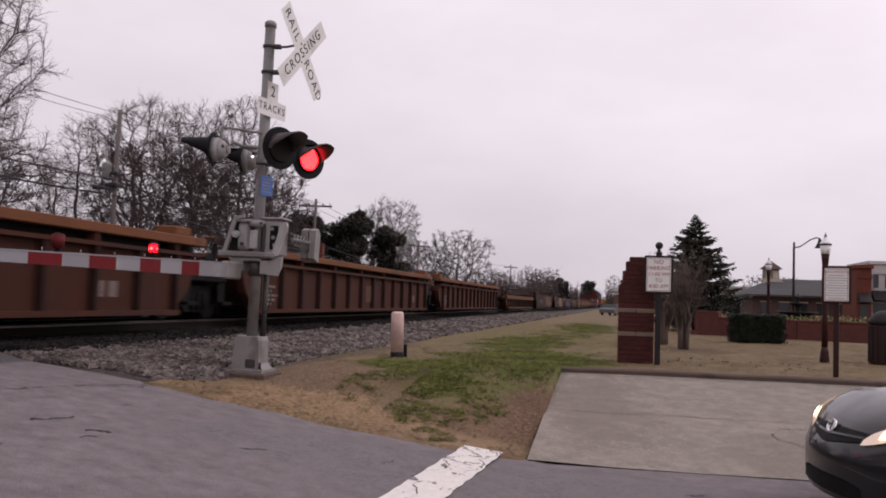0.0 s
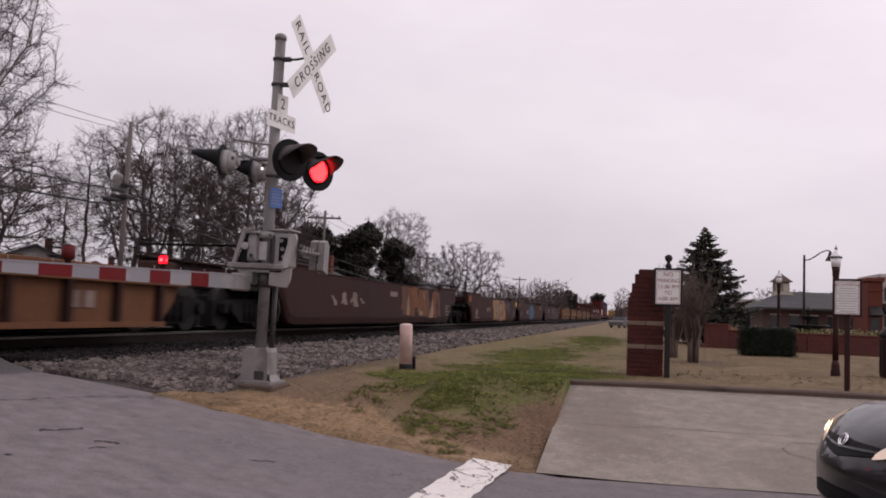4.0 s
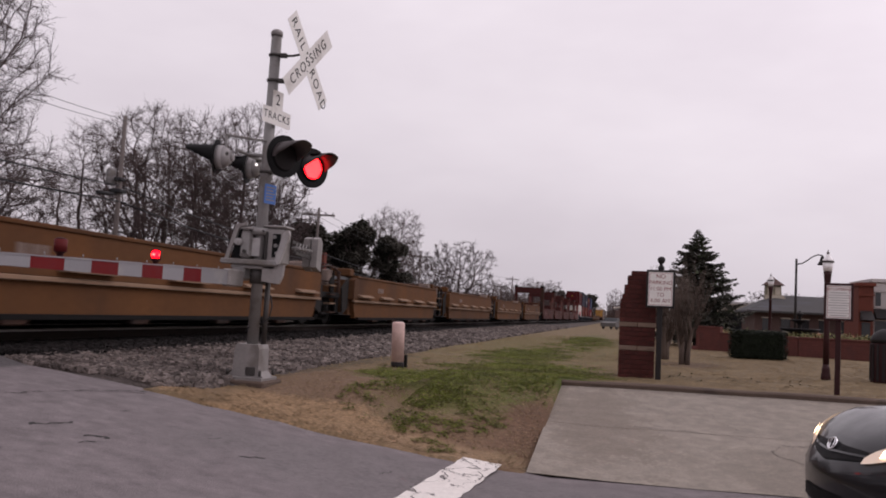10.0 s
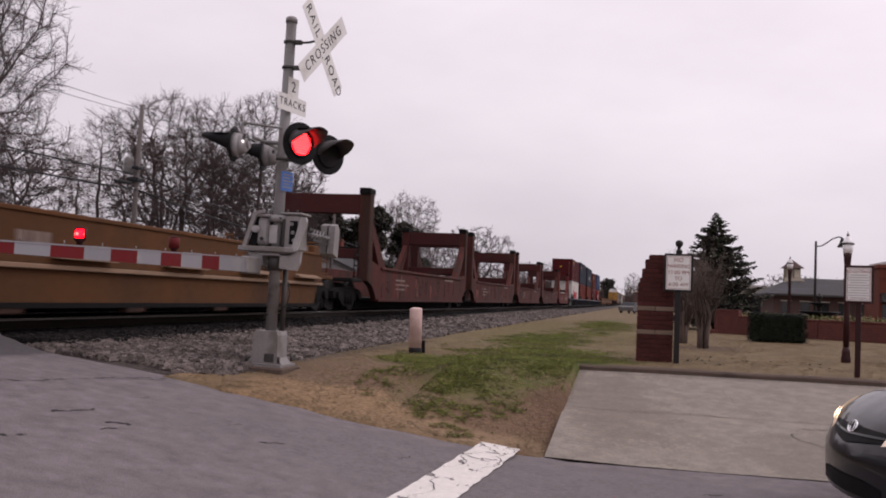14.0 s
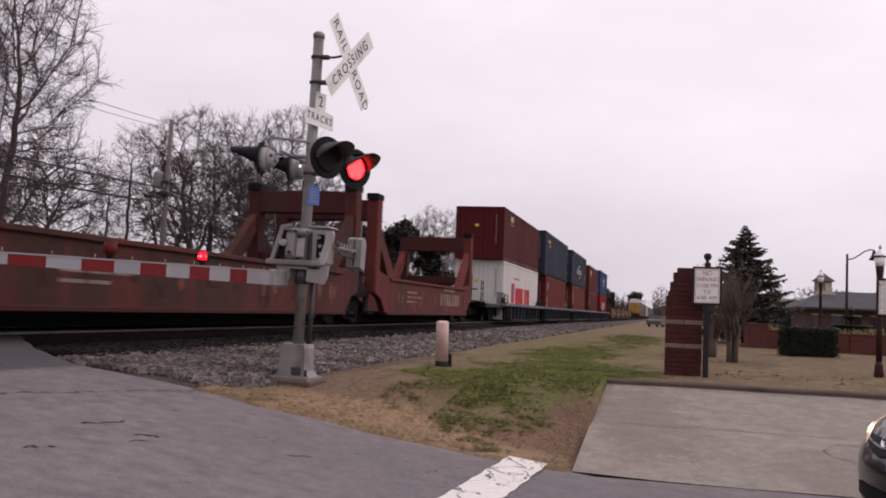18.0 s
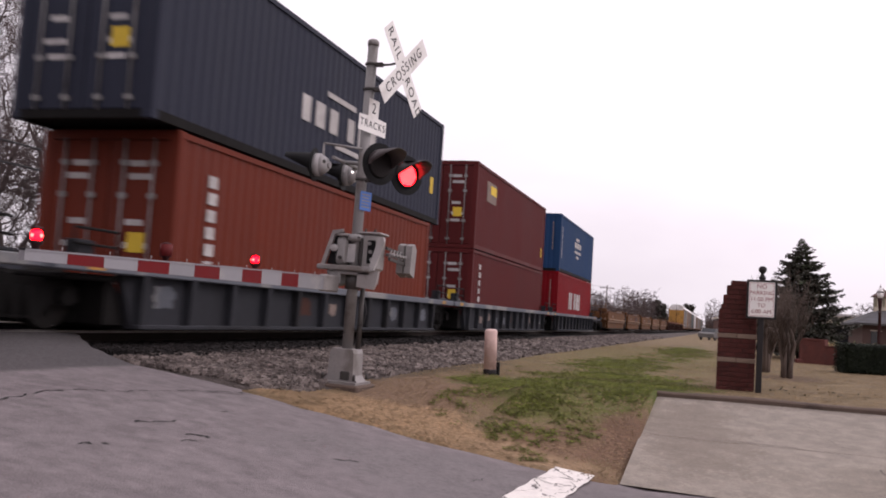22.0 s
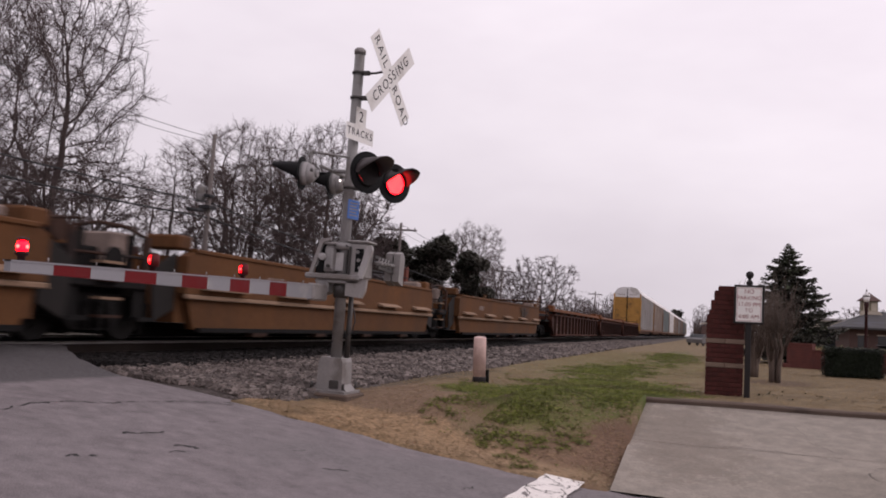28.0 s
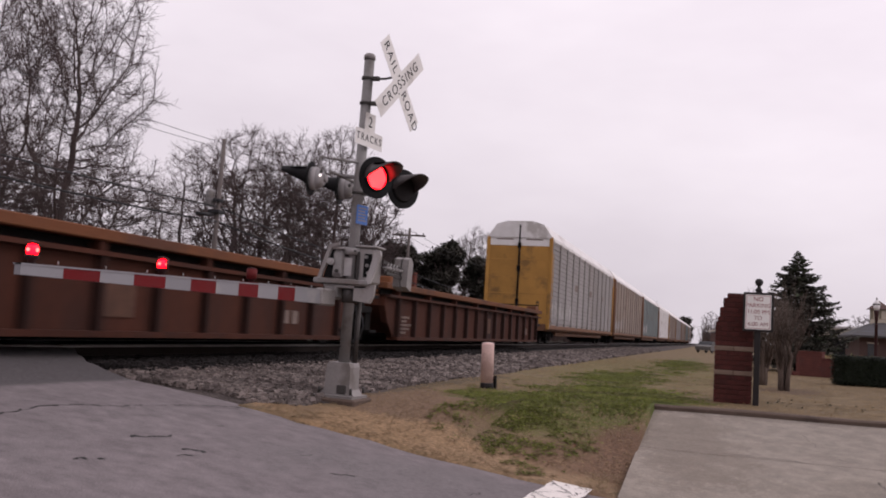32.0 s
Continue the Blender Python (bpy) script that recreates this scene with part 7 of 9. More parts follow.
part("crown", Geo().lathe([(0.06, 0.84), (0.05, 0.98), (0.09, 1.04), (0.15, 1.1), (0.1, 1.13), (0.05, 1.2), (0, 1.24)], n=16), M["post_black"], fountain)

# ---- buildings of the town ----
M["depot_roof"] = mat("slate_grey_roof", (0.06, 0.058, 0.058), 0.85, 0, 0.15, 2, 20, 0.3, (0.07, 0.07, 0.08), 0.4, stretch=(0.4, 2, 2))
M["depot_wall"] = mat("brown_depot_wall", (0.10, 0.065, 0.058), 0.9, 0, 0.15, 2, 30, 0.3)
M["cupola"] = mat("olive_boards", (0.20, 0.18, 0.13), 0.9, 0, 0.15, 2, 30, 0.2)
M["parked_paint"] = mat("pale_silver_paint", (0.12, 0.115, 0.112), 0.6, 0.0, 0.06, 3, 40, 0.02)
M["cream"] = mat("cream_render", (0.42, 0.37, 0.30), 0.9, 0, 0.1, 2, 30, 0.2)
M["town_brick"] = mat("town_brick", (0.13, 0.04, 0.028), 0.9, 0, 0.15, 2, 30, 0.3)
M["pale_wall"] = mat("pale_painted_wall", (0.44, 0.41, 0.40), 0.85, 0, 0.1, 1, 30, 0.2)
M["window"] = mat("dark_window_glass", (0.025, 0.027, 0.03), 0.12, 0, 0.1, 2, 20, 0.0)
depot = thing("depot", pose(14.2, 78, 0.55), "long single-storey depot with hipped slate roof and cupola", "building")
part("wall_block", Geo().box(-3.4, 0, 0, 4.6, 8, 2.3), M["depot_wall"], depot)
part("roof", Geo().add([(-4.1, -0.7, 2.3), (5.2, -0.7, 2.3), (5.2, 8.7, 2.3), (-4.1, 8.7, 2.3), (-1.3, 4, 3.75), (4.0, 4, 3.7), (-4.1, -0.7, 2.15), (5.2, -0.7, 2.15), (5.2, 8.7, 2.15), (-4.1, 8.7, 2.15)],
                       [(0, 1, 5, 4), (1, 2, 5), (2, 3, 4, 5), (3, 0, 4), (6, 7, 1, 0), (7, 8, 2, 1), (8, 9, 3, 2), (9, 6, 0, 3), (9, 8, 7, 6)]), M["depot_roof"], depot)
for k in range(5):
    w = part("window", Geo().box(-2.8 + 1.45 * k, -0.05, 0.7, -2.1 + 1.45 * k, 0.02, 1.7), M["window"], depot)
    pieces("window_trim", ((-2.86 + 1.45 * k, -0.07, 1.7, -2.04 + 1.45 * k, 0.0, 1.78), (-2.86 + 1.45 * k, -0.09, 0.62, -2.04 + 1.45 * k, 0.0, 0.7)), M["cream"], w)
part("cupola", Geo().box(-2.05, 3.2, 2.4, -0.85, 4.4, 4.6, 0.03), M["cupola"], depot, "pale olive boarded cupola")
part("cupola_skirt", Geo().prism([(-2.2, 2.4), (-0.5, 2.4), (-0.5, 3.4), (-0.75, 3.72), (-2.15, 3.72)], "y", 3.0, 3.2), M["cream"], depot)
part("cupola_roof", Geo().add([(-2.3, 2.95, 4.55), (-0.6, 2.95, 4.55), (-0.6, 4.65, 4.55), (-2.3, 4.65, 4.55), (-1.45, 3.8, 5.28)], [(0, 1, 4), (1, 2, 4), (2, 3, 4), (3, 0, 4), (3, 2, 1, 0)]), M["depot_wall"], depot)
for x in (-1.95, -1.35):
    part("louvre", Geo().box(x, 3.15, 3.75, x + 0.42, 3.21, 4.4), M["cream"], depot)
shed = thing("cream_store", pose(9.4, 88, 0.5), "low cream rendered store building", "building")
part("wall_block", Geo().box(0, 0, 0, 6.5, 6, 3.0), M["cream"], shed)
part("parapet", Geo().box(-0.1, -0.1, 3.0, 6.6, 6.1, 3.2), M["pale_wall"], shed)
for k in range(3):
    part("window", Geo().box(0.6 + 2.0 * k, -0.04, 0.6, 2.0 + 2.0 * k, 0.02, 1.9), M["window"], shed)


def shop(x, y, w, d, h, wall, label, cols):
    s = thing("shop_building", pose(x, y, 0.5), label, "building", "main street shops")
    part("wall_block", Geo().box(0, 0, 0, w, d, h), wall, s)
    part("cornice", Geo().box(-0.12, -0.15, h - 0.25, w + 0.12, d + 0.1, h, 0.03).box(-0.05, -0.08, h - 0.9, w + 0.05, 0, h - 0.78), wall, s)
    part("awning", Geo().prism([(-0.9, h * 0.42), (0.0, h * 0.56), (0.0, h * 0.40)], "x", 0.1, w - 0.1), M["post_black"], s)
    part("shop_window", Geo().box(0.2, -0.04, 0.5, w - 0.2, 0.02, h * 0.38), M["window"], s)
    for k in range(cols):
        cx = w * (k + 0.5) / cols
        win = part("window", Geo().box(cx - w * 0.22 / cols, -0.05, h * 0.60, cx + w * 0.22 / cols, 0.02, h * 0.80), M["window"], s)
        pieces("window_trim", ((cx - w * 0.28 / cols, -0.1, h * 0.80, cx + w * 0.28 / cols, 0.0, h * 0.83), (cx - w * 0.28 / cols, -0.1, h * 0.575, cx + w * 0.28 / cols, 0, h * 0.60)), wall, win)


shop(15.85, 66, 0.95, 4.0, 4.35, M["town_brick"], "dark red brick two-storey shop building", 0)
shop(17.2, 68, 7, 6, 4.75, M["pale_wall"], "pale painted two-storey shop building with tall windows", 9)
shop(24.6, 68, 7, 10, 4.6, M["town_brick"], "red brick two-storey shop building", 4)

# ---- trees ----
def colonise(seed, lobes, trunk, leaders, count, step=0.2, kill=0.42, rise=0.25, tip=0.0095):
    """A ten-metre tree grown towards points strewn in its crown: node places, parents and radii.
    lobes: (x, y, z, rx, ry, rz, share); leaders: (x, y, z) to which the trunk's forks run before the crown begins."""
    r = np.random.default_rng(seed)
    pts = []
    total = sum(b[6] for b in lobes)
    for cx, cy, cz, ax, ay, az, share in lobes:
        d = r.normal(size=(int(count * share / total), 3))
        d /= np.linalg.norm(d, axis=1)[:, None]
        d *= (r.uniform(0.05, 1, len(d)) ** 0.42)[:, None]
        pts.append(d * (ax, ay, az) + (cx, cy, cz))
    aim = np.concatenate(pts)
    aim += 0.25 * np.sin(aim[:, ::-1] * 1.9 + seed)
    aim = aim[aim[:, 2] > 1.0]
    pos, up = [np.zeros(3)], [-1]

    def run(k, to, wob):
        n = max(2, int(np.linalg.norm(np.array(to) - pos[k]) / step))
        a = pos[k].copy()
        for q in range(1, n + 1):
            pos.append(a + (np.array(to) - a) * q / n + wob * np.array((math.sin(q * 0.9 + seed), math.cos(q * 0.7 + seed), 0)))
            up.append(k)
            k = len(pos) - 1
        return k
    fork = run(0, trunk, 0.02)
    for to in leaders:
        run(fork, to, 0.035)
    P = np.array(pos)
    d = np.linalg.norm(aim[:, None] - P[None], axis=2)
    near, dist = d.argmin(1), d.min(1)
    alive = np.ones(len(aim), bool)
    for it in range(150):
        act = np.nonzero(alive & (dist < 3.2))[0]
        if len(act) < 4:
            break
        way = aim[act] - P[near[act]]
        way /= np.linalg.norm(way, axis=1)[:, None]
        push = np.zeros((len(P), 3))
        np.add.at(push, near[act], way)
        who = np.unique(near[act])
        v = push[who]
        v /= np.linalg.norm(v, axis=1)[:, None] + 1e-6
        v += r.normal(size=v.shape) * 0.15 + (0, 0, rise * 0.4)
        v /= np.linalg.norm(v, axis=1)[:, None]
        fresh = P[who] + v * step
        base = len(P)
        P = np.concatenate([P, fresh])
        up += who.tolist()
        dn = np.linalg.norm(aim[:, None] - fresh[None], axis=2)
        better = dn.min(1) < dist
        near[better] = base + dn.argmin(1)[better]
        dist = np.minimum(dist, dn.min(1))
        alive &= dist > kill
    n = len(P)
    kids = [[] for _ in range(n)]
    for k in range(1, n):
        kids[up[k]].append(k)
    rad = np.zeros(n)
    for k in range(n - 1, -1, -1):
        rad[k] = tip if not kids[k] else sum(rad[c] ** 2.25 for c in kids[k]) ** (1 / 2.25)
    for _ in range(4):
        Q = P.copy()
        for k in range(1, n):
            if len(kids[k]) == 1:
                Q[k] = 0.5 * P[k] + 0.25 * (P[up[k]] + P[kids[k][0]])
        P = Q
    return P, np.array(up), rad, kids


def prisms(a, b, ra, rb):
    """Three-sided tapered twigs, all in one go: vertices and faces."""
    d = b - a
    d /= np.linalg.norm(d, axis=1)[:, None] + 1e-9
    u = np.cross(d, np.where(np.abs(d[:, 2:]) > 0.9, (1.0, 0, 0), (0, 0, 1.0)))
    u /= np.linalg.norm(u, axis=1)[:, None] + 1e-9
    w = np.cross(d, u)
    rings = []
    for p, rr in ((a, ra), (b, rb)):
        for k in range(3):
            c, e = math.cos(2.094 * k), math.sin(2.094 * k)
            rings.append(p + rr[:, None] * (c * u + e * w))
    V = np.stack(rings, axis=1).reshape(-1, 3)
    o = (np.arange(len(a)) * 6)[:, None]
    F = np.concatenate([o + (0, 1, 4, 3), o + (1, 2, 5, 4), o + (2, 0, 3, 5)])
    return V, F


def grown(seed, bark, twig=0.0046, sprays=1.0, forks=2, **shape):
    """Trunk-and-limb mesh and crown mesh of one kind of bare tree, ten metres high."""
    P, up, rad, kids = colonise(seed, **shape)
    r = np.random.default_rng(seed + 1)
    rad[:] = np.where(rad > 0.09, rad * 1.4, np.where(rad > 0.03, rad * 1.1, rad))
    flare = np.clip(1 - P[:, 2] / 0.9, 0, 1) * (rad > 0.12)
    rad = rad * (1 + 0.45 * flare)
    wood = Geo()
    starts = [0]
    while starts:
        k = starts.pop()
        chain = [k] if up[k] < 0 else [up[k], k]
        while kids[k]:
            best = max(kids[k], key=lambda c: rad[c])
            for c in kids[k]:
                if c != best and rad[c] > 0.028:
                    starts.append(c)
            if rad[best] <= 0.028:
                break
            chain.append(best)
            k = best
        if len(chain) > 1:
            rr = [float(rad[c]) for c in chain]
            rr[0] = min(rr[0], rr[1] * 1.15)
            wood.tube([P[c] for c in chain], rr, 9 if rr[0] > 0.12 else 6 if rr[0] > 0.05 else 4)
    thin = np.nonzero((rad <= 0.028) & (up >= 0))[0]
    A, B, RA, RB = [P[up[thin]]], [P[thin]], [np.minimum(rad[up[thin]], rad[thin] * 1.4)], [rad[thin]]
    dirs = P[thin] - P[up[thin]]
    dirs /= np.linalg.norm(dirs, axis=1)[:, None] + 1e-9
    ends = np.array([not kids[k] for k in thin])
    src = np.repeat(np.arange(len(thin)), np.where(ends, int(round(6 * sprays)), int(round(2.4 * sprays)) or 1))
    at, d, rr = P[thin][src] - dirs[src] * r.uniform(0, 0.18, (len(src), 1)), dirs[src], np.full(len(src), twig * 1.25)
    length = r.uniform(0.22, 0.55, len(src))
    for gen in range(forks):
        spread = r.normal(size=d.shape) * (0.62 if gen == 0 else 0.75)
        spread[:, 2] = spread[:, 2] * 0.8 + 0.12
        d = d + spread
        d /= np.linalg.norm(d, axis=1)[:, None]
        end = at + d * length[:, None]
        A.append(at), B.append(end), RA.append(rr), RB.append(rr * 0.75)
        pick = np.repeat(np.arange(len(at)), 2)
        t = r.uniform(0.35, 1.0, (len(pick), 1))
        at, d, rr, length = at[pick] + (end - at)[pick] * t, d[pick], rr[pick] * 0.78, length[pick] * r.uniform(0.4, 0.75, len(pick))
    V, F = prisms(*(np.concatenate(q) for q in (A, B, RA, RB)))
    top = np.sort(V[:, 2])[-40]
    k = 10.0 / top
    wood.v = [(x * k, y * k, z * k) for x, y, z in wood.v]
    me = bpy.data.meshes.new("crown")
    me.from_pydata((V * k).tolist(), [], F.tolist())
    me.materials.append(bark)
    return raw_mesh(wood, "trunk", bark), me


def raw_mesh(g, name, material):
    me = bpy.data.meshes.new(name)
    me.from_pydata(g.v, [], g.f)
    me.polygons.foreach_set("use_smooth", g.s)
    me.materials.append(material)
    return me


PROTO = {
    "spreading": grown(3, M["bark"], sprays=1.1, lobes=((0.3, 0, 6.5, 2.5, 2.5, 3.6, 5), (0.4, 0, 3.6, 3.1, 3.1, 1.5, 2.4), (-0.5, 0.3, 8.3, 1.5, 1.5, 1.6, 1)), trunk=(0, 0, 1.7),
                       leaders=((-0.9, 0.2, 4.4), (0.35, -0.1, 5.0), (1.2, 0.5, 3.6), (0.1, -1.1, 3.8)), count=1700, kill=0.36),
    "vase": grown(11, M["bark"], lobes=((0, 0, 7.0, 2.7, 2.7, 2.7, 5), (0, 0, 4.6, 2.1, 2.1, 1.5, 1.5)), trunk=(0.1, 0, 2.3), leaders=((-1.2, 0.2, 5.2), (0.9, -0.4, 5.4), (0.2, 1.1, 5.0), (0.1, -0.9, 4.7)), count=1250, kill=0.38, rise=0.4),
    "open_vase": grown(14, M["bark"], sprays=1.2, lobes=((0, 0, 7.2, 2.8, 2.8, 2.6, 5), (0, 0, 4.4, 2.6, 2.6, 1.3, 1.2)), trunk=(0.1, 0, 2.0), leaders=((-1.7, 0.3, 6.0), (1.3, -0.5, 6.2), (0.1, 1.0, 6.4), (0.5, -1.3, 5.2), (-0.6, -0.5, 6.8)), count=1000, kill=0.4, rise=0.3),
    "upright": grown(23, M["bark"], sprays=1.1, lobes=((0, 0, 5.6, 2.1, 2.1, 4.0, 5), (0.5, 0, 8.0, 1.0, 1.0, 1.9, 1), (-0.8, 0, 7.4, 0.8, 0.8, 1.9, 1)), trunk=(0, 0, 0.7),
                     leaders=((-1.1, 0.2, 5.0), (0.6, -0.5, 6.0), (-0.2, 0.9, 5.5), (1.2, 0.4, 4.2), (0.1, -0.2, 6.4)), count=1250, kill=0.36, rise=0.7),
    "slender": grown(37, M["bark"], sprays=1.0, lobes=((0, 0, 5.8, 1.35, 1.35, 4.0, 1),), trunk=(0, 0, 2.2), leaders=((0.1, 0, 7.5),), count=520, kill=0.34, rise=0.6),
    "dome": grown(31, M["bark_far"], twig=0.0135, forks=2, sprays=0.75, lobes=((0, 0, 6.4, 4.5, 4.5, 3.5, 5), (0, 0, 4.0, 4.2, 4.2, 1.6, 1.4)), trunk=(0, 0, 1.8), leaders=((-1.6, 0, 4.2), (1.4, 0.5, 4.4), (0, -1.2, 4.6)), count=950, step=0.28, kill=0.48, tip=0.016),
    "ragged": grown(47, M["bark_far"], twig=0.0125, forks=2, sprays=0.75, lobes=((0, 0, 6.4, 2.6, 2.6, 3.5, 5), (0.6, 0, 3.6, 2.6, 2.6, 1.6, 1)), trunk=(0, 0, 1.6), leaders=((-1.0, 0, 4.6), (0.9, 0.4, 5.2)), count=600, step=0.28, kill=0.46, tip=0.016),
}


def bare_tree(x, y, top, kind, turn=0.0, label="bare grey-brown deciduous tree behind the railway", wide=1.0):
    k = (top - 0.5) / 10.0
    t = thing("bare_tree", pose(x, y, 0.5, 0, 0, turn) @ Matrix.Diagonal((k * wide, k * wide, k, 1)), label, "tree", "bare trees")
    part("trunk", PROTO[kind][0], None, t)
    part("crown", PROTO[kind][1], None, t)
    return t


bare_tree(-29.2, 34.6, 18.2, "spreading", 30, "huge bare spreading tree with several forking leaders", 0.84)
for row in ((-35.4, 36.4, 18.6, "spreading", 200), (-40.5, 31.5, 17.5, "vase", 60), (-37.5, 25.0, 17.0, "spreading", 130), (-44.0, 42.0, 17.5, "upright", 20)):
    bare_tree(*row, label="tall dark bare tree beyond the railway")
bare_tree(-32.9, 50.2, 12.1, "slender", 0, "slender bare tree with one straight stem")
bare_tree(-29.6, 52.2, 13.9, "open_vase", 40, "vase-shaped bare tree behind the utility pole", 1.1)
for row in ((-26.9, 53.4, 13.7, "upright", 10), (-24.3, 54.8, 14.4, "upright", 150), (-22.2, 56.6, 9.8, "upright", 260)):
    bare_tree(*row, label="bare many-stemmed tree behind the railway")
for row in ((-37.6, 55.0, 10.6, "slender", 100), (-38.0, 64.0, 13.0, "ragged", 50), (-36.5, 68.0, 14.2, "dome", 20), (-30.5, 70.0, 13.6, "dome", 170), (-52.0, 56.0, 12.5, "dome", 240), (-28.0, 64.0, 10.0, "dome", 90), (-49.0, 62.0, 13.5, "dome", 80), (-56.0, 50.0, 15.0, "ragged", 30)):
    bare_tree(*row, label="bare tree behind the front row of trees")
for row in ((-21.2, 82.5, 11.2, "open_vase", 120), (-24.6, 86.0, 10.6, "ragged", 15), (-21.5, 90.0, 8.6, "ragged", 200), (-20.9, 118.2, 11.0, "dome", 0), (-25.2, 117.0, 9.3, "dome", 140), (-29.5, 112.0, 9.8, "ragged", 60),
            (-18.6, 138.0, 6.6, "dome", 210), (-21.2, 168.6, 6.9, "ragged", 90), (-17.6, 179.0, 9.0, "ragged", 20), (-15.9, 199.0, 9.4, "dome", 250), (-18.5, 226.0, 8.8, "dome", 100), (-19.0, 262.0, 9.4, "ragged", 5),
            (-23.0, 300.0, 10.0, "dome", 80), (-19.5, 345.0, 10.5, "ragged", 190)):
    bare_tree(*row, label="far bare tree beside the railway")
for row in ((-0.8, 152.0, 6.6, "ragged", 60), (22.0, 150.0, 7.2, "dome", 20), (27.0, 160.0, 7.4, "dome", 120), (18.0, 165.0, 8.0, "ragged", 220), (32.0, 150.0, 7.0, "dome", 300), (12.0, 172.0, 7.0, "dome", 10)):
    bare_tree(*row, label="distant bare tree behind the town")


def spruce(x, y, z, height, width, label):
    t = thing("spruce", pose(x, y, z), label, "tree")
    part("trunk", Geo().cyl((0, 0, -0.1), (0, 0, height * 0.97), 0.1, 0.012, n=8), M["bark"], t)
    r = random.Random(12)
    twig, V, F = Geo(), [], []
    n = 330
    for i in range(n):
        u = (i + r.random()) / n
        zz = 0.05 * height + u * 0.97 * height
        reach = width / 2 * (1 - u) ** 0.85 * r.uniform(0.5, 1.06) + 0.05
        a = i * 2.4 + r.uniform(-0.4, 0.4)
        tip = Vector((math.cos(a) * reach, math.sin(a) * reach, zz + reach * r.uniform(-0.1, 0.3)))
        root = Vector((0, 0, zz))
        twig.tube([root, root.lerp(tip, 0.5) - Vector((0, 0, 0.05 * reach)), tip], [0.012, 0.008, 0.004], 3)
        side = Vector((-math.sin(a), math.cos(a), 0))
        m = int(10 + 42 * reach)
        for j in range(m):
            s = r.uniform(0.12, 1.0)
            p = root.lerp(tip, s) - Vector((0, 0, 0.05 * reach * 4 * s * (1 - s)))
            d = (side * r.choice((-1, 1)) * r.uniform(0.4, 1) + (tip - root).normalized() * r.uniform(0.2, 1) + Vector((0, 0, r.uniform(-0.5, 0.35)))).normalized()
            L = r.uniform(0.14, 0.34) * (1.1 - 0.4 * s) * min(1, 0.3 + 2.2 * (1 - u))
            w = d.cross(Vector((r.gauss(0, 1), r.gauss(0, 1), 1))).normalized() * 0.04 * min(1, 0.4 + 2 * (1 - u))
            k = len(V)
            V += [tuple(p - w), tuple(p + d * L * 0.6 + w * 1.2), tuple(p + d * L), tuple(p + d * L * 0.5 - w * 1.2)]
            F.append((k, k + 1, k + 2, k + 3))
    part("branch_mass", raw_mesh(twig, "branch_mass", M["bark"]), None, t)
    me = bpy.data.meshes.new("needles")
    me.from_pydata(V, [], F)
    me.materials.append(M["needle"])
    part("needles", me, None, t)


spruce(3.05, 38.6, 0.55, 4.7, 5.3, "dark green spruce behind the brick garden wall")

crape = thing("crape_myrtle", pose(1.42, 21.0, 0.55), "bare multi-stemmed crape myrtle with pruned whips", "tree")
g2 = Geo()
r_ = random.Random(6)
for k in range(7):
    a = 2 * math.pi * k / 7 + r_.uniform(-0.3, 0.3)
    o = Vector((0.07 * math.cos(a), 0.07 * math.sin(a), 0)) * r_.uniform(0.7, 1.3)
    pts = [o * 1.0 - Vector((0, 0, 0.05)), o * 1.3 + Vector((0, 0, 0.35)), o * 2.2 + Vector((r_.gauss(0, .03), r_.gauss(0, .03), 0.75)), o * 3.2 + Vector((r_.gauss(0, .05), r_.gauss(0, .05), 1.1))]
    part("stem", raw_mesh(Geo().tube(pts, [0.055, 0.042, 0.034, 0.03], 7), "stem", M["crape"]), None, crape)
    for j in range(18):
        b = a + r_.gauss(0, 0.9)
        out = Vector((math.cos(b), math.sin(b), 0)) * r_.uniform(0.02, 0.36)
        h = r_.uniform(0.4, 1.3)
        st = pts[1].lerp(pts[3], r_.random() ** 0.6)
        p2 = st + out * 0.7 + Vector((0, 0, h * 0.5))
        p3 = st + out * 1.3 + Vector((r_.gauss(0, .05), r_.gauss(0, .05), h))
        g2.tube([st, p2, p3], [0.010, 0.007, 0.003], 3)
        for q in range(3):
            sp = p2.lerp(p3, r_.random())
            g2.tube([sp, sp + Vector((r_.gauss(0, .07), r_.gauss(0, .07), r_.uniform(0.08, 0.3)))], [0.005, 0.002], 3)
part("whip_mass", raw_mesh(g2, "whip_mass", M["crape"]), None, crape)
crape2 = copy_thing(crape, pose(1.10, 23.2, 0.55, 0, 0, 70))


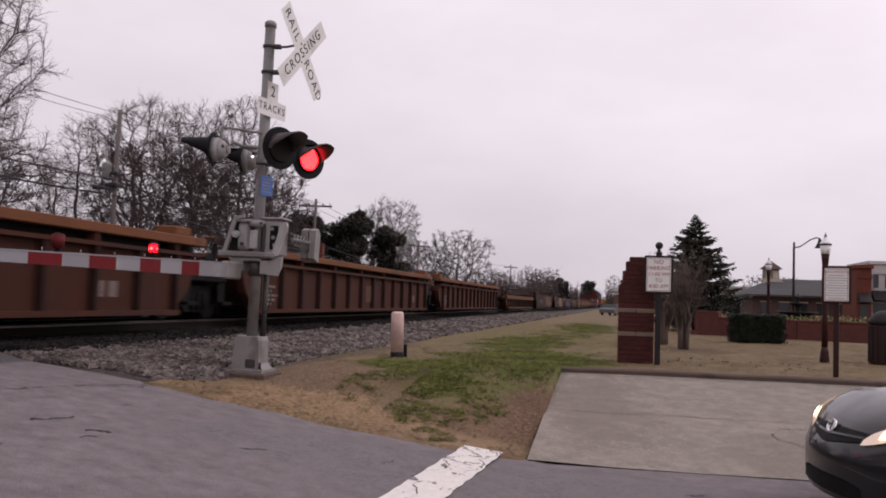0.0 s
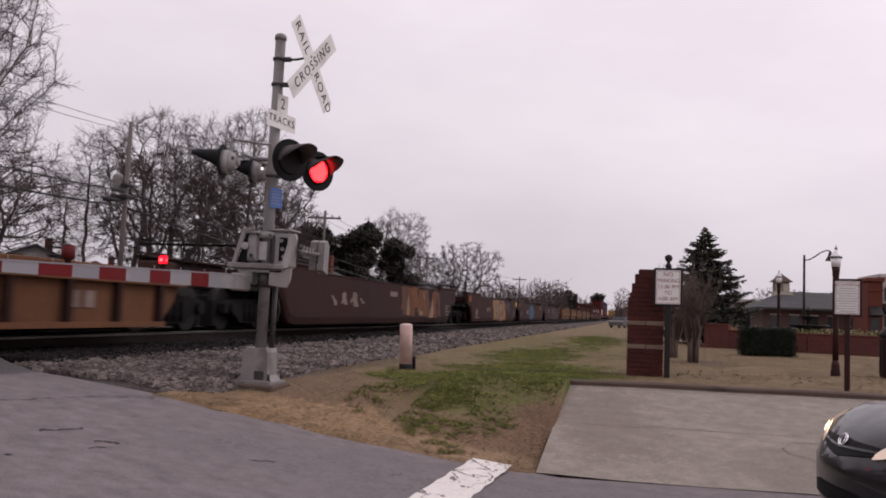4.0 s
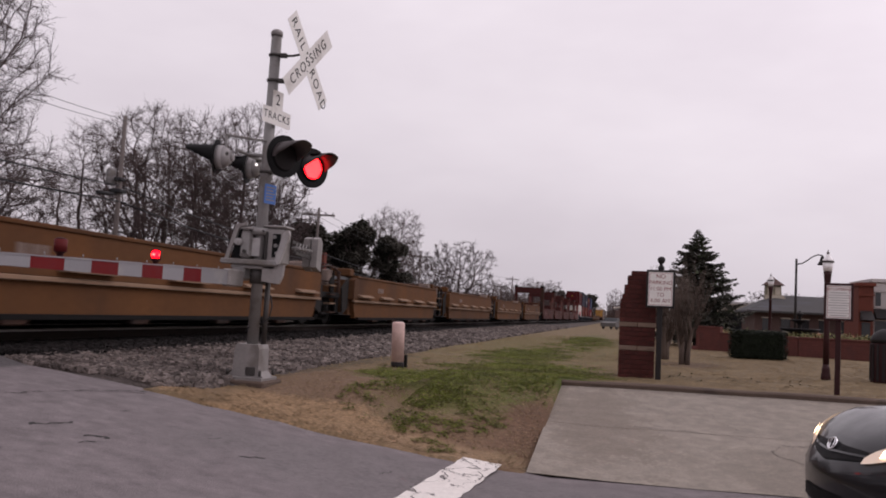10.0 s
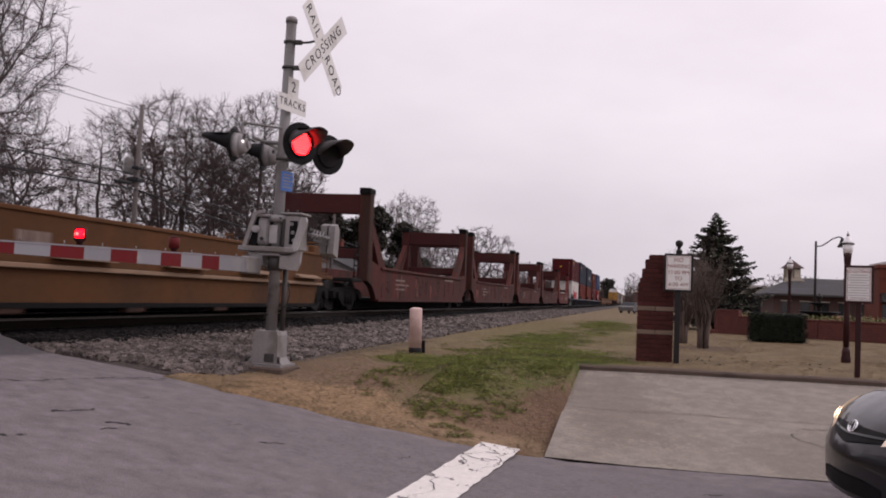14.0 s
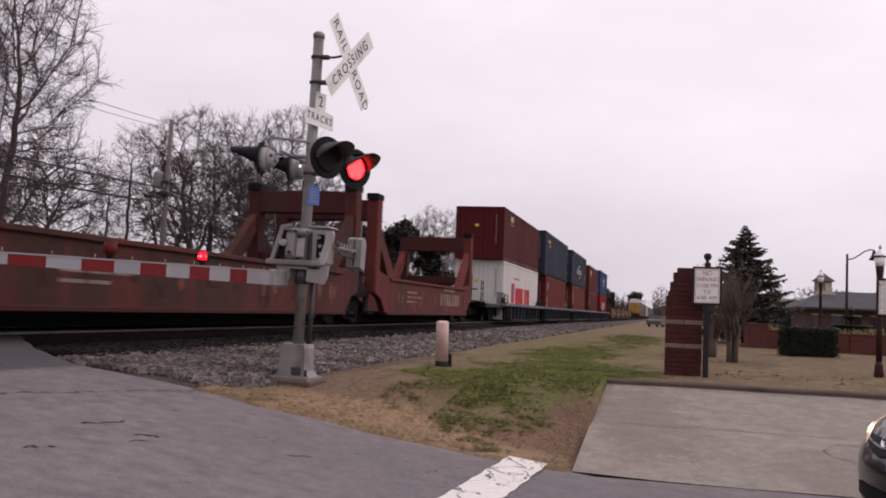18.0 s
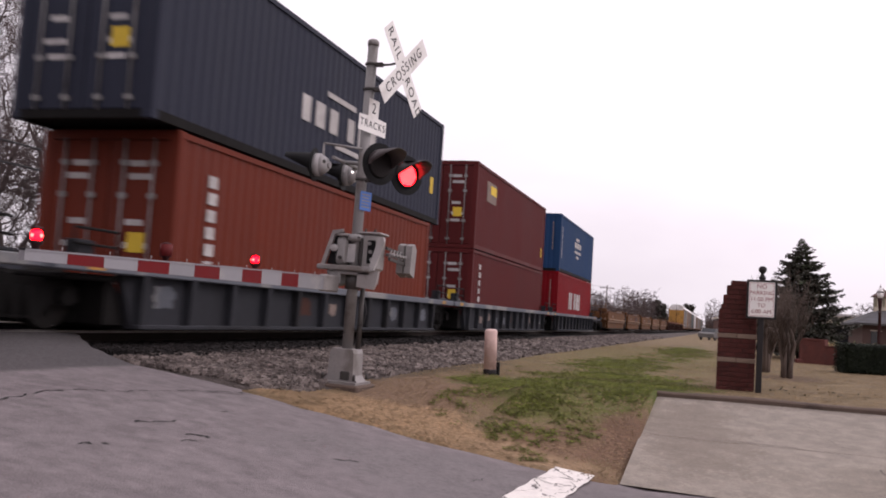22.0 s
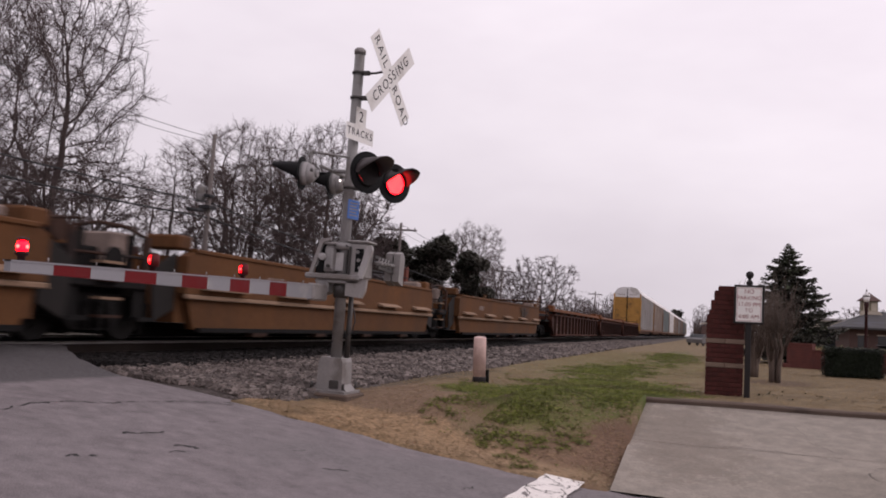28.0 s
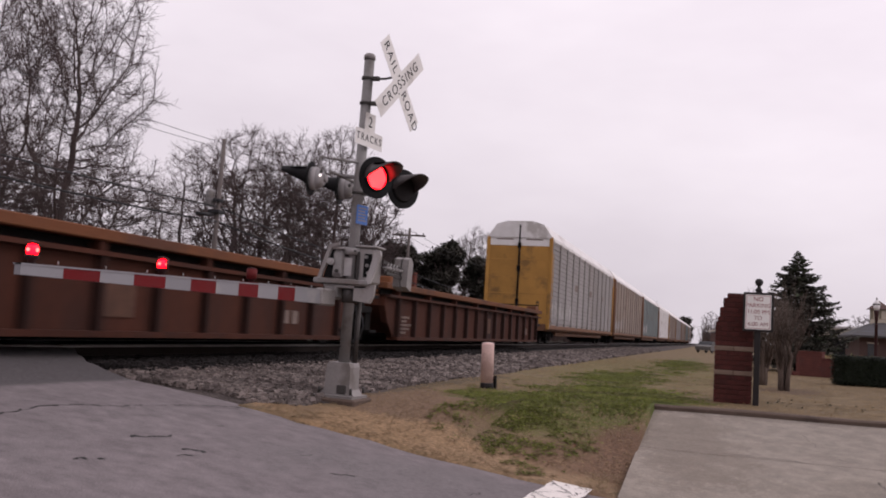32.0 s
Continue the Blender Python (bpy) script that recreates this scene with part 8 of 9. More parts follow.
def evergreen(x, y, top, width, seed, label):
    """A broad-leaved evergreen: limbs and a lumpy crown of many leaves."""
    t = thing("evergreen_tree", pose(x, y, 0.5), label, "tree", "evergreens")
    r = random.Random(seed)
    h = top - 0.5
    lumps = []
    for _ in range(46):
        u = r.random() ** 0.8
        reach = width * 0.52 * (1 - 0.55 * u) * r.random() ** 0.5
        a = r.uniform(0, 6.283)
        lumps.append((reach * math.cos(a), reach * math.sin(a), h * (0.14 + 0.82 * u) + r.gauss(0, 0.03 * h), width * r.uniform(0.09, 0.17)))
    lumps += [(r.gauss(0, width * 0.1), 0, h * 0.95, width * 0.08), (width * 0.25, 0, h * 0.88, width * 0.09), (-width * 0.3, 0, h * 0.84, width * 0.09)]
    g = Geo().cyl((0, 0, -0.2), (0, 0, h * 0.7), 0.28, 0.08, n=8)
    for lx, ly, lz, lr in lumps[::2]:
        g.tube([(0, 0, lz * 0.5), (lx * 0.6, ly * 0.6, lz * 0.8), (lx, ly, lz)], [0.09, 0.06, 0.03], 5)
    part("trunk", raw_mesh(g, "trunk", M["bark"]), None, t)

    def spot(q):
        lx, ly, lz, lr = q.choice(lumps)
        v = Vector((q.gauss(0, 1), q.gauss(0, 1), q.gauss(0, 0.8))).normalized() * lr * q.uniform(0.35, 1.08)
        return (lx + v.x, ly + v.y, lz + v.z)
    part("foliage", leaves(17000 if y < 150 else 4500, seed, 0.16 if y < 150 else 0.5, spot, M["leaf"], "foliage", 0.9), None, t)


evergreen(-26.4, 74.0, 8.4, 5.0, 3, "dark broad-leaved evergreen beyond the railway")
evergreen(-22.6, 76.0, 8.9, 4.8, 4, "dark broad-leaved evergreen beyond the railway")
evergreen(-24.6, 78.0, 8.0, 5.2, 6, "dark broad-leaved evergreen beyond the railway")
evergreen(-20.3, 79.0, 7.8, 4.4, 7, "dark broad-leaved evergreen beyond the railway")
evergreen(-18.6, 300.0, 9.6, 6.0, 5, "far dark evergreen beside the railway")
evergreen(-13.9, 430.0, 12.6, 9.5, 8, "far dark evergreen beside the railway")

# brush along the far fence line
brush_r = random.Random(21)


def brush_spot(q):
    y = q.uniform(8, 130)
    x = -27 - q.uniform(0, 5) - 3 * math.sin(y * 0.2)
    top = 2.4 + 0.6 * math.sin(y * 0.35) + 0.5 * math.sin(y * 0.9 + 1)
    return (x, y, 0.5 + top * 0.75 * q.random() ** 0.8)


brush = new("brush", leaves(13000, 77, 0.12, brush_spot, M["bark"], "brush", 1.5))
tagged(brush, "brown winter brush along the far side of the railway", "brush", kind="stuff")
g = Geo()
for k in range(380):
    y = brush_r.uniform(6, 140)
    x = -26 - brush_r.uniform(0, 7) - 3 * math.sin(y * 0.2)
    h = brush_r.uniform(1.2, 3.4)
    a = brush_r.uniform(0, 6.28)
    g.tube([(x, y, 0.4), (x + 0.2 * math.cos(a), y + 0.2 * math.sin(a), 0.5 + h * 0.55), (x + 0.7 * math.cos(a), y + 0.7 * math.sin(a), 0.5 + h)], [0.022, 0.015, 0.007], 3)
tagged(new("saplings", raw_mesh(g, "saplings", M["bark_far"])), "thin bare saplings along the far fence line", "saplings", kind="stuff")

# the thickets behind the front row of trees and beside the far line
def thicket(seed, n, bearing, depth, clear_x, low, high, stem, label):
    """Bare scrub between two bearings and two depths; low and high: its height for each metre of depth."""
    wr = np.random.default_rng(seed)
    bear, deep = np.radians(wr.uniform(*bearing, n)), wr.uniform(*depth, n)
    root = np.stack([-np.sin(bear) * deep, np.cos(bear) * deep, np.full(n, 0.3)], axis=1)
    ok = root[:, 0] < clear_x
    root, deep = root[ok], deep[ok]
    n = len(root)
    tall = deep * (low + (high - low) * wr.random(n) ** 2.2) * (0.85 + 0.25 * np.sin(root[:, 1] * 0.31 + root[:, 0] * 0.4))
    tops = root + (wr.normal(size=(n, 3)) * (0.13, 0.13, 0) + (0, 0, 1)) * tall[:, None]
    A, B, RA, RB = [root], [tops], [np.full(n, stem)], [np.full(n, stem * 0.35)]
    for k in range(6):
        p = root + (tops - root) * wr.uniform(0.15, 0.95, (n, 1))
        q = p + (wr.normal(size=(n, 3)) * (0.7, 0.7, 0.35) + (0, 0, 0.5)) * (tall[:, None] * 0.26)
        A.append(p), B.append(q), RA.append(np.full(n, stem * 0.55)), RB.append(np.full(n, stem * 0.25))
    V, F = prisms(*(np.concatenate(v) for v in (A, B, RA, RB)))
    me = bpy.data.meshes.new("thicket")
    me.from_pydata(V.tolist(), [], F.tolist())
    me.materials.append(M["scrub"])
    tagged(new("thicket", me), label, "thicket", kind="stuff")


M["scrub"] = mat("dark_winter_scrub", (0.078, 0.056, 0.050), 0.95, 0, 0.25, 0.3, 20, 0.2, (0.075, 0.05, 0.04), 0.4)
thicket(5, 5600, (20.5, 56.0), (60, 105), -24.0, 0.032, 0.062, 0.032, "dense bare winter thicket behind the trackside trees")
thicket(7, 900, (1.4, 6.0), (330, 620), -15.0, 0.013, 0.026, 0.16, "far bare woods at the end of the line")
thicket(8, 700, (-2.0, 0.75), (255, 330), 100.0, 0.012, 0.026, 0.11, "far bare woods beyond the lawn")
thicket(6, 2600, (4.0, 17.0), (100, 240), -14.5, 0.02, 0.04, 0.07, "low bare scrub along the far side of the line")

# utility line
def utility_pole(x, y, top, box):
    p = thing("utility_pole", pose(x, y, 0.5, 0, 1.0, 0), "weathered wooden utility pole" + (" with a grey transformer" if box else " with crossarm"), "utility pole", "utility line")
    h = top - 0.5
    part("pole", Geo().cyl((0, 0, -0.3), (0, 0, h), 0.13, 0.085, n=10), M["pole_wood"], p)
    if not box:
        part("crossarm", Geo().box(-1.15, -0.06, h - 0.55, 1.15, 0.06, h - 0.43, 0.01), M["pole_wood"], p)
    for k in (() if box else (-1.0, -0.5, 0.5, 1.0)):
        part("insulator", Geo().lathe([(0.03, 0), (0.05, 0.05), (0.03, 0.09), (0.04, 0.13), (0.0, 0.15)], (k, 0, h - 0.43), 8), M["galv"], p)
    if box:
        part("transformer", Geo().lathe([(0.17, 0), (0.2, 0.03), (0.2, 0.62), (0.15, 0.7), (0.04, 0.74)], (-0.36, -0.1, h - 2.95), 14), M["galv"], p, "grey drum transformer")
        part("cable_splice", Geo().cyl((-0.05, -1.5, h - 3.42), (0.02, -0.5, h - 3.36), 0.075, n=10).cyl((0.02, -0.5, h - 3.36), (0.05, -0.2, h - 3.3), 0.03, n=8), M["wire"], p, "black cable splice case")
        pieces("cable_bracket", ((-0.25, -0.35, h - 3.25, 0.25, 0.2, h - 3.1), (-0.1, -0.3, h - 2.75, 0.2, 0.1, h - 2.62)), M["wire"], p, 0.02)


POLES = ((-20.6, 6.0, 9.2), (-20.7, 34.2, 9.0), (-20.4, 58.5, 8.1), (-20.8, 92.7, 7.6), (-17.7, 149.0, 7.8), (-16.0, 205.0, 8.0))
for i, (x, y, top) in enumerate(POLES):
    utility_pole(x, y, top, i == 1)
for dx, dz, rad in ((-0.5, -0.28, 0.012), (0.5, -0.28, 0.012), (0.12, -2.95, 0.034), (0.14, -3.6, 0.042)):
    g = Geo()
    for (xa, ya, za), (xb, yb, zb) in zip(((-19.8, -34.0, 9.3), *POLES), POLES):
        pts = []
        for k in range(9):
            t = k / 8
            pts.append((xa + (xb - xa) * t + dx, ya + (yb - ya) * t, za + (zb - za) * t + dz - 2.2 * t * (1 - t) * (0.6 if dz < -1 else 0.9)))
        g.tube(pts, rad, 4)
    tagged(part("overhead_wire", g, M["wire"]), "black overhead wire between utility poles", "wire", "overhead wires")

# houses glimpsed across the line
def house(x, y, w, d, h, turn, wall, label):
    s = thing("house", pose(x, y, 0.5, 0, 0, turn), label, "house", "far houses")
    part("wall_block", Geo().box(-w / 2, -d / 2, 0, w / 2, d / 2, h).prism([(-w / 2, h), (w / 2, h), (0, h + w * 0.2)], "y", -d / 2, d / 2), wall, s)
    for k in (-1, 1):
        part("roof_slope", Geo().prism([(0, h + w * 0.2 + 0.12), (k * (w / 2 + 0.4), h - 0.12), (k * (w / 2 + 0.4), h - 0.26), (0, h + w * 0.2 - 0.02)], "y", -d / 2 - 0.4, d / 2 + 0.4), M["depot_roof"], s)
    for k in (-1, 1):
        win = part("window", Geo().box(k * w * 0.25 - 0.45, -d / 2 - 0.03, 0.9, k * w * 0.25 + 0.45, -d / 2 + 0.02, 2.2), M["window"], s)
        pieces("window_trim", ((k * w * 0.25 - 0.52, -d / 2 - 0.05, 2.2, k * w * 0.25 + 0.52, -d / 2, 2.3), (k * w * 0.25 - 0.52, -d / 2 - 0.06, 0.8, k * w * 0.25 + 0.52, -d / 2, 0.9)), M["pale_wall"], win)
    part("chimney", Geo().box(w * 0.1, d * 0.1, h, w * 0.1 + 0.6, d * 0.1 + 0.6, h + w * 0.2 + 0.9), M["town_brick"], s)


house(-24.0, 66.5, 8, 6, 2.6, 0, M["pale_wall"], "pale gabled house with grey roof beyond the railway")
house(-45.5, 63.0, 7, 8, 3.5, 36, M["pale_wall"], "white gabled house with grey roof behind bare trees")
house(-52, 82, 9, 10, 2.8, 30, M["cream"], "cream gabled house with grey roof beyond the railway")

# a parked car far down the lawn
parked = thing("parked_car", pose(-0.55, 90.0, 0.58, 0, 0, 70), "small pale car parked far beyond the lawn", "car")
part("body", Geo().prism([(-1.6, 0.25), (1.6, 0.25), (1.65, 0.6), (0.9, 0.72), (-1.3, 0.74), (-1.65, 0.6)], "y", -0.75, 0.75), M["parked_paint"], parked)
part("cabin", Geo().prism([(-1.2, 0.73), (0.8, 0.71), (0.35, 1.08), (-0.85, 1.1)], "y", -0.64, 0.64), M["window"], parked)
for sx in (-1.05, 1.05):
    for sy in (-0.72, 0.62):
        part("wheel", Geo().cyl((sx, sy, 0.28), (sx, sy + 0.1, 0.28), 0.28, n=14), M["post_black"], parked)

hut = thing("trackside_hut", pose(-0.1, 112.0, 0.58), "small dark hut with a pale roof edge beside the line", "hut")
part("wall_block", Geo().box(-0.5, 0, 0, 1.6, 2.5, 2.1), M["depot_wall"], hut)
part("roof", Geo().prism([(-0.75, 2.3), (1.85, 2.75), (1.85, 2.85), (-0.75, 2.42)], "y", -0.2, 2.7), M["cream"], hut)

# ---- grass ----
M["weed"] = mat("winter_weed", (0.045, 0.042, 0.02), 0.95, 0, 0.3, 2, 30, 0.0)
def tufts(n, seed, test, hmin, hmax, material, name, label):
    r = random.Random(seed)
    V, F = [], []
    made = 0
    while made < n:
        x, y = r.uniform(-4.6, 6.5), 8.5 + 36 * r.random() ** 2.2
        if (y < 13.6) if x > -0.85 else (y < road_edge(x) + 0.03):
            continue
        if x < -4.3 and y > 9.3:
            continue
        if not test(x, y, r):
            made += 0.2
            continue
        made += 1
        z = ground_z(x, y) + 0.012
        for b in range(3):
            a = r.uniform(0, 6.28)
            h = r.uniform(hmin, hmax)
            w = 0.006 + 0.0005 * y
            ox, oy = r.gauss(0, 0.012), r.gauss(0, 0.012)
            k = len(V)
            lean = 1.4 if hmax > 0.02 else 0.6
            V += [(x + ox - w * math.sin(a), y + oy + w * math.cos(a), z), (x + ox + w * math.sin(a), y + oy - w * math.cos(a), z), (x + ox + h * lean * math.cos(a), y + oy + h * lean * math.sin(a), z + h * 0.55)]
            F.append((k, k + 1, k + 2))
    me = bpy.data.meshes.new(name)
    me.from_pydata(V, [], F)
    me.materials.append(material)
    tagged(new(name, me), label, "grass", kind="stuff")


def green_zone(x, y, r):
    v = -9.0
    for cx, cy, rx_, ry_, k in ((-1.6, 14.6, 1.5, 3.2, 1.0), (-2.35, 11.6, 0.75, 1.4, 0.75), (-2.8, 12.6, 0.75, 1.4, 0.85), (-1.0, 13.5, 0.85, 1.7, 1.2), (-2.1, 21.5, 1.0, 5.0, 0.75), (-1.3, 40.0, 0.9, 14.0, 0.6), (-2.0, 10.1, 0.6, 0.7, 0.35)):
        v = max(v, k * (1 - math.hypot((x - cx) / rx_, (y - cy) / ry_)))
    return v + 0.6 * noise.noise((x * 1.5, y * 1.0, 3.0)) + 0.4 * noise.noise((x * 6, y * 4, 1.0)) + r.uniform(-0.3, 0.3) > 0.22


def dry_zone(x, y, r):
    return noise.noise((x * 1.1, y * 0.8, 9.0)) + 0.5 * noise.noise((x * 5, y * 4, 2.0)) > -0.25


tufts(60000, 31, green_zone, 0.010, 0.026, M["grass_green"], "green_grass", "short green grass patches on the verge")
tufts(22000, 32, dry_zone, 0.006, 0.018, M["grass_dry"], "dormant_grass", "short dormant tan grass")
tufts(1300, 35, lambda x, y, r: math.hypot((x - 2.1) / 1.3, (y - 15.7) / 1.5) < 1 and noise.noise((x * 4, y * 4, 1)) > 0.15, 0.02, 0.05, M["weed"], "lawn_weeds", "dark winter weeds in the lawn")


# ---- the waiting minivan ----
M["car_paint"] = mat("dark_grey_car_paint", (0.011, 0.011, 0.013), 0.35, 0.0, 0.06, 3, 60, 0.02, rnd=0)
M["car_paint"].node_tree.nodes["Principled BSDF"].inputs["Coat Weight"].default_value = 0.6
M["car_paint"].node_tree.nodes["Principled BSDF"].inputs["Coat IOR"].default_value = 1.42
M["car_paint"].node_tree.nodes["Principled BSDF"].inputs["Specular IOR Level"].default_value = 0.12
M["car_paint"].node_tree.nodes["Principled BSDF"].inputs["Coat Roughness"].default_value = 0.06
M["car_glass"] = mat("tinted_car_glass", (0.012, 0.013, 0.014), 0.05, 0, 0.02, 3, 60, 0.0, rnd=0)
M["chrome"] = mat("chrome", (0.75, 0.75, 0.76), 0.12, 1.0, 0.03, 5, 60, 0.0, rnd=0)
M["lamp_glass"] = glow("lit_headlamp", (1.0, 0.72, 0.48), 0.3)
M["lamp_glass"].node_tree.nodes["Principled BSDF"].inputs["Base Color"].default_value = (0.6, 0.52, 0.45, 1)
M["lamp_glass"].node_tree.nodes["Principled BSDF"].inputs["Roughness"].default_value = 0.1
M["lamp_core"] = glow("headlamp_core", (1.0, 0.72, 0.42), 5.0)
M["trim"] = mat("black_plastic_trim", (0.004, 0.004, 0.0045), 0.7, 0, 0.1, 5, 60, 0.05, rnd=0)
M["tyre"] = mat("tyre_rubber", (0.018, 0.018, 0.018), 0.9, 0, 0.2, 5, 60, 0.2, rnd=0)

S_ = (0.0, 0.05, 0.13, 0.26, 0.45, 0.75, 1.1, 1.6, 2.5, 3.6, 4.5, 4.9, 5.05, 5.1)
W_ = (0.66, 0.78, 0.87, 0.92, 0.95, 0.965, 0.975, 0.98, 0.985, 0.985, 0.97, 0.93, 0.86, 0.7)
LO = (0.20, 0.18, 0.17, 0.17, 0.20, 0.20, 0.20, 0.20, 0.20, 0.20, 0.22, 0.28, 0.36, 0.5)
UP_ = (0.74, 0.79, 0.835, 0.885, 0.925, 0.955, 0.995, 1.03, 1.06, 1.08, 1.08, 1.06, 1.02, 0.9)


def hull(s, phi):
    """A point of the body: s metres behind the nose, phi round the section (0 at the near flank, 90 on top)."""
    w, lo, up = (float(np.interp(s, S_, c)) for c in (W_, LO, UP_))
    c, n = math.cos(math.radians(phi)), math.sin(math.radians(phi))
    e = 0.42 + 0.12 * max(0, 1 - s)
    y = -w * math.copysign(abs(c) ** e, c)
    z = (lo + up) / 2 + (up - lo) / 2 * math.copysign(abs(n) ** (e + 0.1), n)
    back = max(0, 1 - s / 0.5)
    return Vector((s + (0.09 * (y / w) ** 2 + 0.5 * max(0, z - 0.5)) * back, y, z))


def skin(s0, s1, p0, p1, ns, npn, lift, edge=None):
    """A patch of the body's surface, lifted off it."""
    g = Geo()
    for i in range(ns + 1):
        for j in range(npn + 1):
            u, v = i / ns, j / npn
            a, b = (edge(u, v) if edge else (s0 + (s1 - s0) * u, p0 + (p1 - p0) * v))
            p = hull(a, b)
            q1, q2 = hull(a + 0.01, b) - p, hull(a, b + 1) - p
            n_ = q1.cross(q2)
            if n_.length > 0:
                n_.normalize()
            out = Vector((p.x - 1.5, p.y, p.z - 0.6))
            g.v.append(tuple(p + (n_ if n_.dot(out) > 0 else -n_) * lift))
    for i in range(ns):
        for j in range(npn):
            k = i * (npn + 1) + j
            g.f.append((k, k + 1, k + npn + 2, k + npn + 1))
            g.s.append(True)
    return g


van = thing("minivan", pose(1.49, 7.1, 0.0, 0, 0, 8), "dark grey minivan with lit headlamps waiting on the road", "car")
g = Geo()
ss = [0.0, 0.02, 0.05, 0.09, 0.13, 0.19, 0.26, 0.35, 0.45, 0.6, 0.75, 0.9, 1.1, 1.35, 1.6, 2.0, 2.5, 3.0, 3.6, 4.0, 4.5, 4.75, 4.9, 5.0, 5.05, 5.1]
N = 40
for s in ss:
    g.v += [tuple(hull(s, 360 * j / N)) for j in range(N)]
base_ring = [Vector(v) for v in g.v[:N]]
mid = Vector((0, 0, 0.47))


def nose(y, z):
    """How far back the blunt front face lies."""
    f = min(1, math.hypot(y / 0.66, (z - 0.47) / 0.27))
    return -0.04 * (1 - f * f) + 0.09 * (y / 0.66) ** 2 + 0.5 * max(0, z - 0.5)


for f in (0.75, 0.45, 0.12):
    ring = [mid + (v - mid) * f for v in base_ring]
    g.v += [(nose(v.y, v.z), v.y, v.z) for v in ring]
for k in range(3):
    p, q = (0, len(ss), len(ss) + 1)[k] * N, (len(ss) + k) * N
    for j in range(N):
        g.f.append((p + j, q + j, q + (j + 1) % N, p + (j + 1) % N))
        g.s.append(True)
for i in range(len(ss) - 1):
    for j in range(N):
        g.f.append((i * N + j, i * N + (j + 1) % N, (i + 1) * N + (j + 1) % N, (i + 1) * N + j))
        g.s.append(True)
g.f += [tuple(range(len(g.v) - N, len(g.v))), tuple(range((len(ss) - 1) * N, len(ss) * N))]
g.s += [True, True]
part("body", g, M["car_paint"], van)
CS, CW, CZ0, CZ1 = (1.15, 1.5, 2.1, 3.0, 4.2, 4.7, 4.95), (0.80, 0.86, 0.84, 0.84, 0.82, 0.80, 0.78), (0.98, 1.0, 1.02, 1.04, 1.05, 1.05, 1.03), (1.0, 1.28, 1.68, 1.75, 1.73, 1.66, 1.2)


def cab(s, t):
    w, a, b = (float(np.interp(s, CS, c)) for c in (CW, CZ0, CZ1))
    k = (-1, -0.97, -0.9, -0.78, -0.55, 0, 0.55, 0.78, 0.9, 0.97, 1)[t]
    h = (0, 0.4, 0.75, 0.93, 0.99, 1.0, 0.99, 0.93, 0.75, 0.4, 0)[t]
    return (s, w * k, a + (b - a) * h)


g = Geo()
cs = [1.15, 1.3, 1.5, 1.8, 2.1, 2.5, 3.0, 3.6, 4.2, 4.5, 4.7, 4.85, 4.95]
for s in cs:
    g.v += [cab(s, t) for t in range(11)]
for i in range(len(cs) - 1):
    for t in range(10):
        g.f.append((i * 11 + t, i * 11 + t + 1, (i + 1) * 11 + t + 1, (i + 1) * 11 + t))
        g.s.append(True)
part("cabin", g, M["car_paint"], van)


def pane(name, sa, sb, ta, tb):
    g = Geo()
    for i in range(7):
        for t in range(ta, tb + 1):
            x, y, z = cab(sa + (sb - sa) * i / 6, t)
            g.v.append((x - (0.008 if name == "windscreen" else 0), y * 1.008, z + 0.008))
    n_ = tb - ta + 1
    for i in range(6):
        for t in range(n_ - 1):
            g.f.append((i * n_ + t, i * n_ + t + 1, (i + 1) * n_ + t + 1, (i + 1) * n_ + t))
            g.s.append(True)
    part(name, g, M["car_glass"], van)


pane("windscreen", 1.22, 2.02, 2, 8)
for a, b in ((2.0, 2.85), (2.95, 3.75), (3.85, 4.6)):
    pane("side_window", a, b, 0, 2)
    pane("side_window", a, b, 8, 10)


def face_patch(y0, y1, lo, hi, lift):
    """A patch of the nose between two height curves."""
    g = Geo()
    for i in range(17):
        y = y0 + (y1 - y0) * i / 16
        for k in range(4):
            z = lo(y) + (hi(y) - lo(y)) * k / 3
            g.v.append((nose(y, z) - lift, y, z))
    for i in range(16):
        for k in range(3):
            q = i * 4 + k
            g.f.append((q, q + 1, q + 5, q + 4))
            g.s.append(True)
    return g


def front_x(y, z):
    """Where a line along the car at (y, z) meets the body from ahead."""
    for k in range(160):
        q = k * 0.008
        w, lo, up = (float(np.interp(q, S_, c)) for c in (W_, LO, UP_))
        e = 0.42 + 0.12 * max(0, 1 - q)
        if abs(y) < w and lo < z < up and (abs(y) / w) ** (2 / e) + (abs(2 * z - lo - up) / (up - lo)) ** (2 / (e + 0.1)) <= 1:
            return nose(y, z) if k == 0 else q + (0.09 * (y / w) ** 2 + 0.5 * max(0, z - 0.5)) * max(0, 1 - q / 0.5)
    return 1.2


def lamp_patch(sgn, u0, u1, v0, v1, lift):
    g = Geo()
    for i in range(13):
        u = u0 + (u1 - u0) * i / 12
        y = 0.45 + 0.40 * u
        zl, zh = 0.605 + 0.12 * u ** 1.3, 0.645 + 0.20 * u ** 0.75
        for k in range(6):
            z = zl + (zh - zl) * (v0 + (v1 - v0) * k / 5)
            g.v.append((front_x(y, z) - lift, sgn * (y + lift), z + lift * 0.6))
    for i in range(12):
        for k in range(5):
            q = i * 6 + k
            g.f.append((q, q + 1, q + 7, q + 6))
            g.s.append(True)
    return g


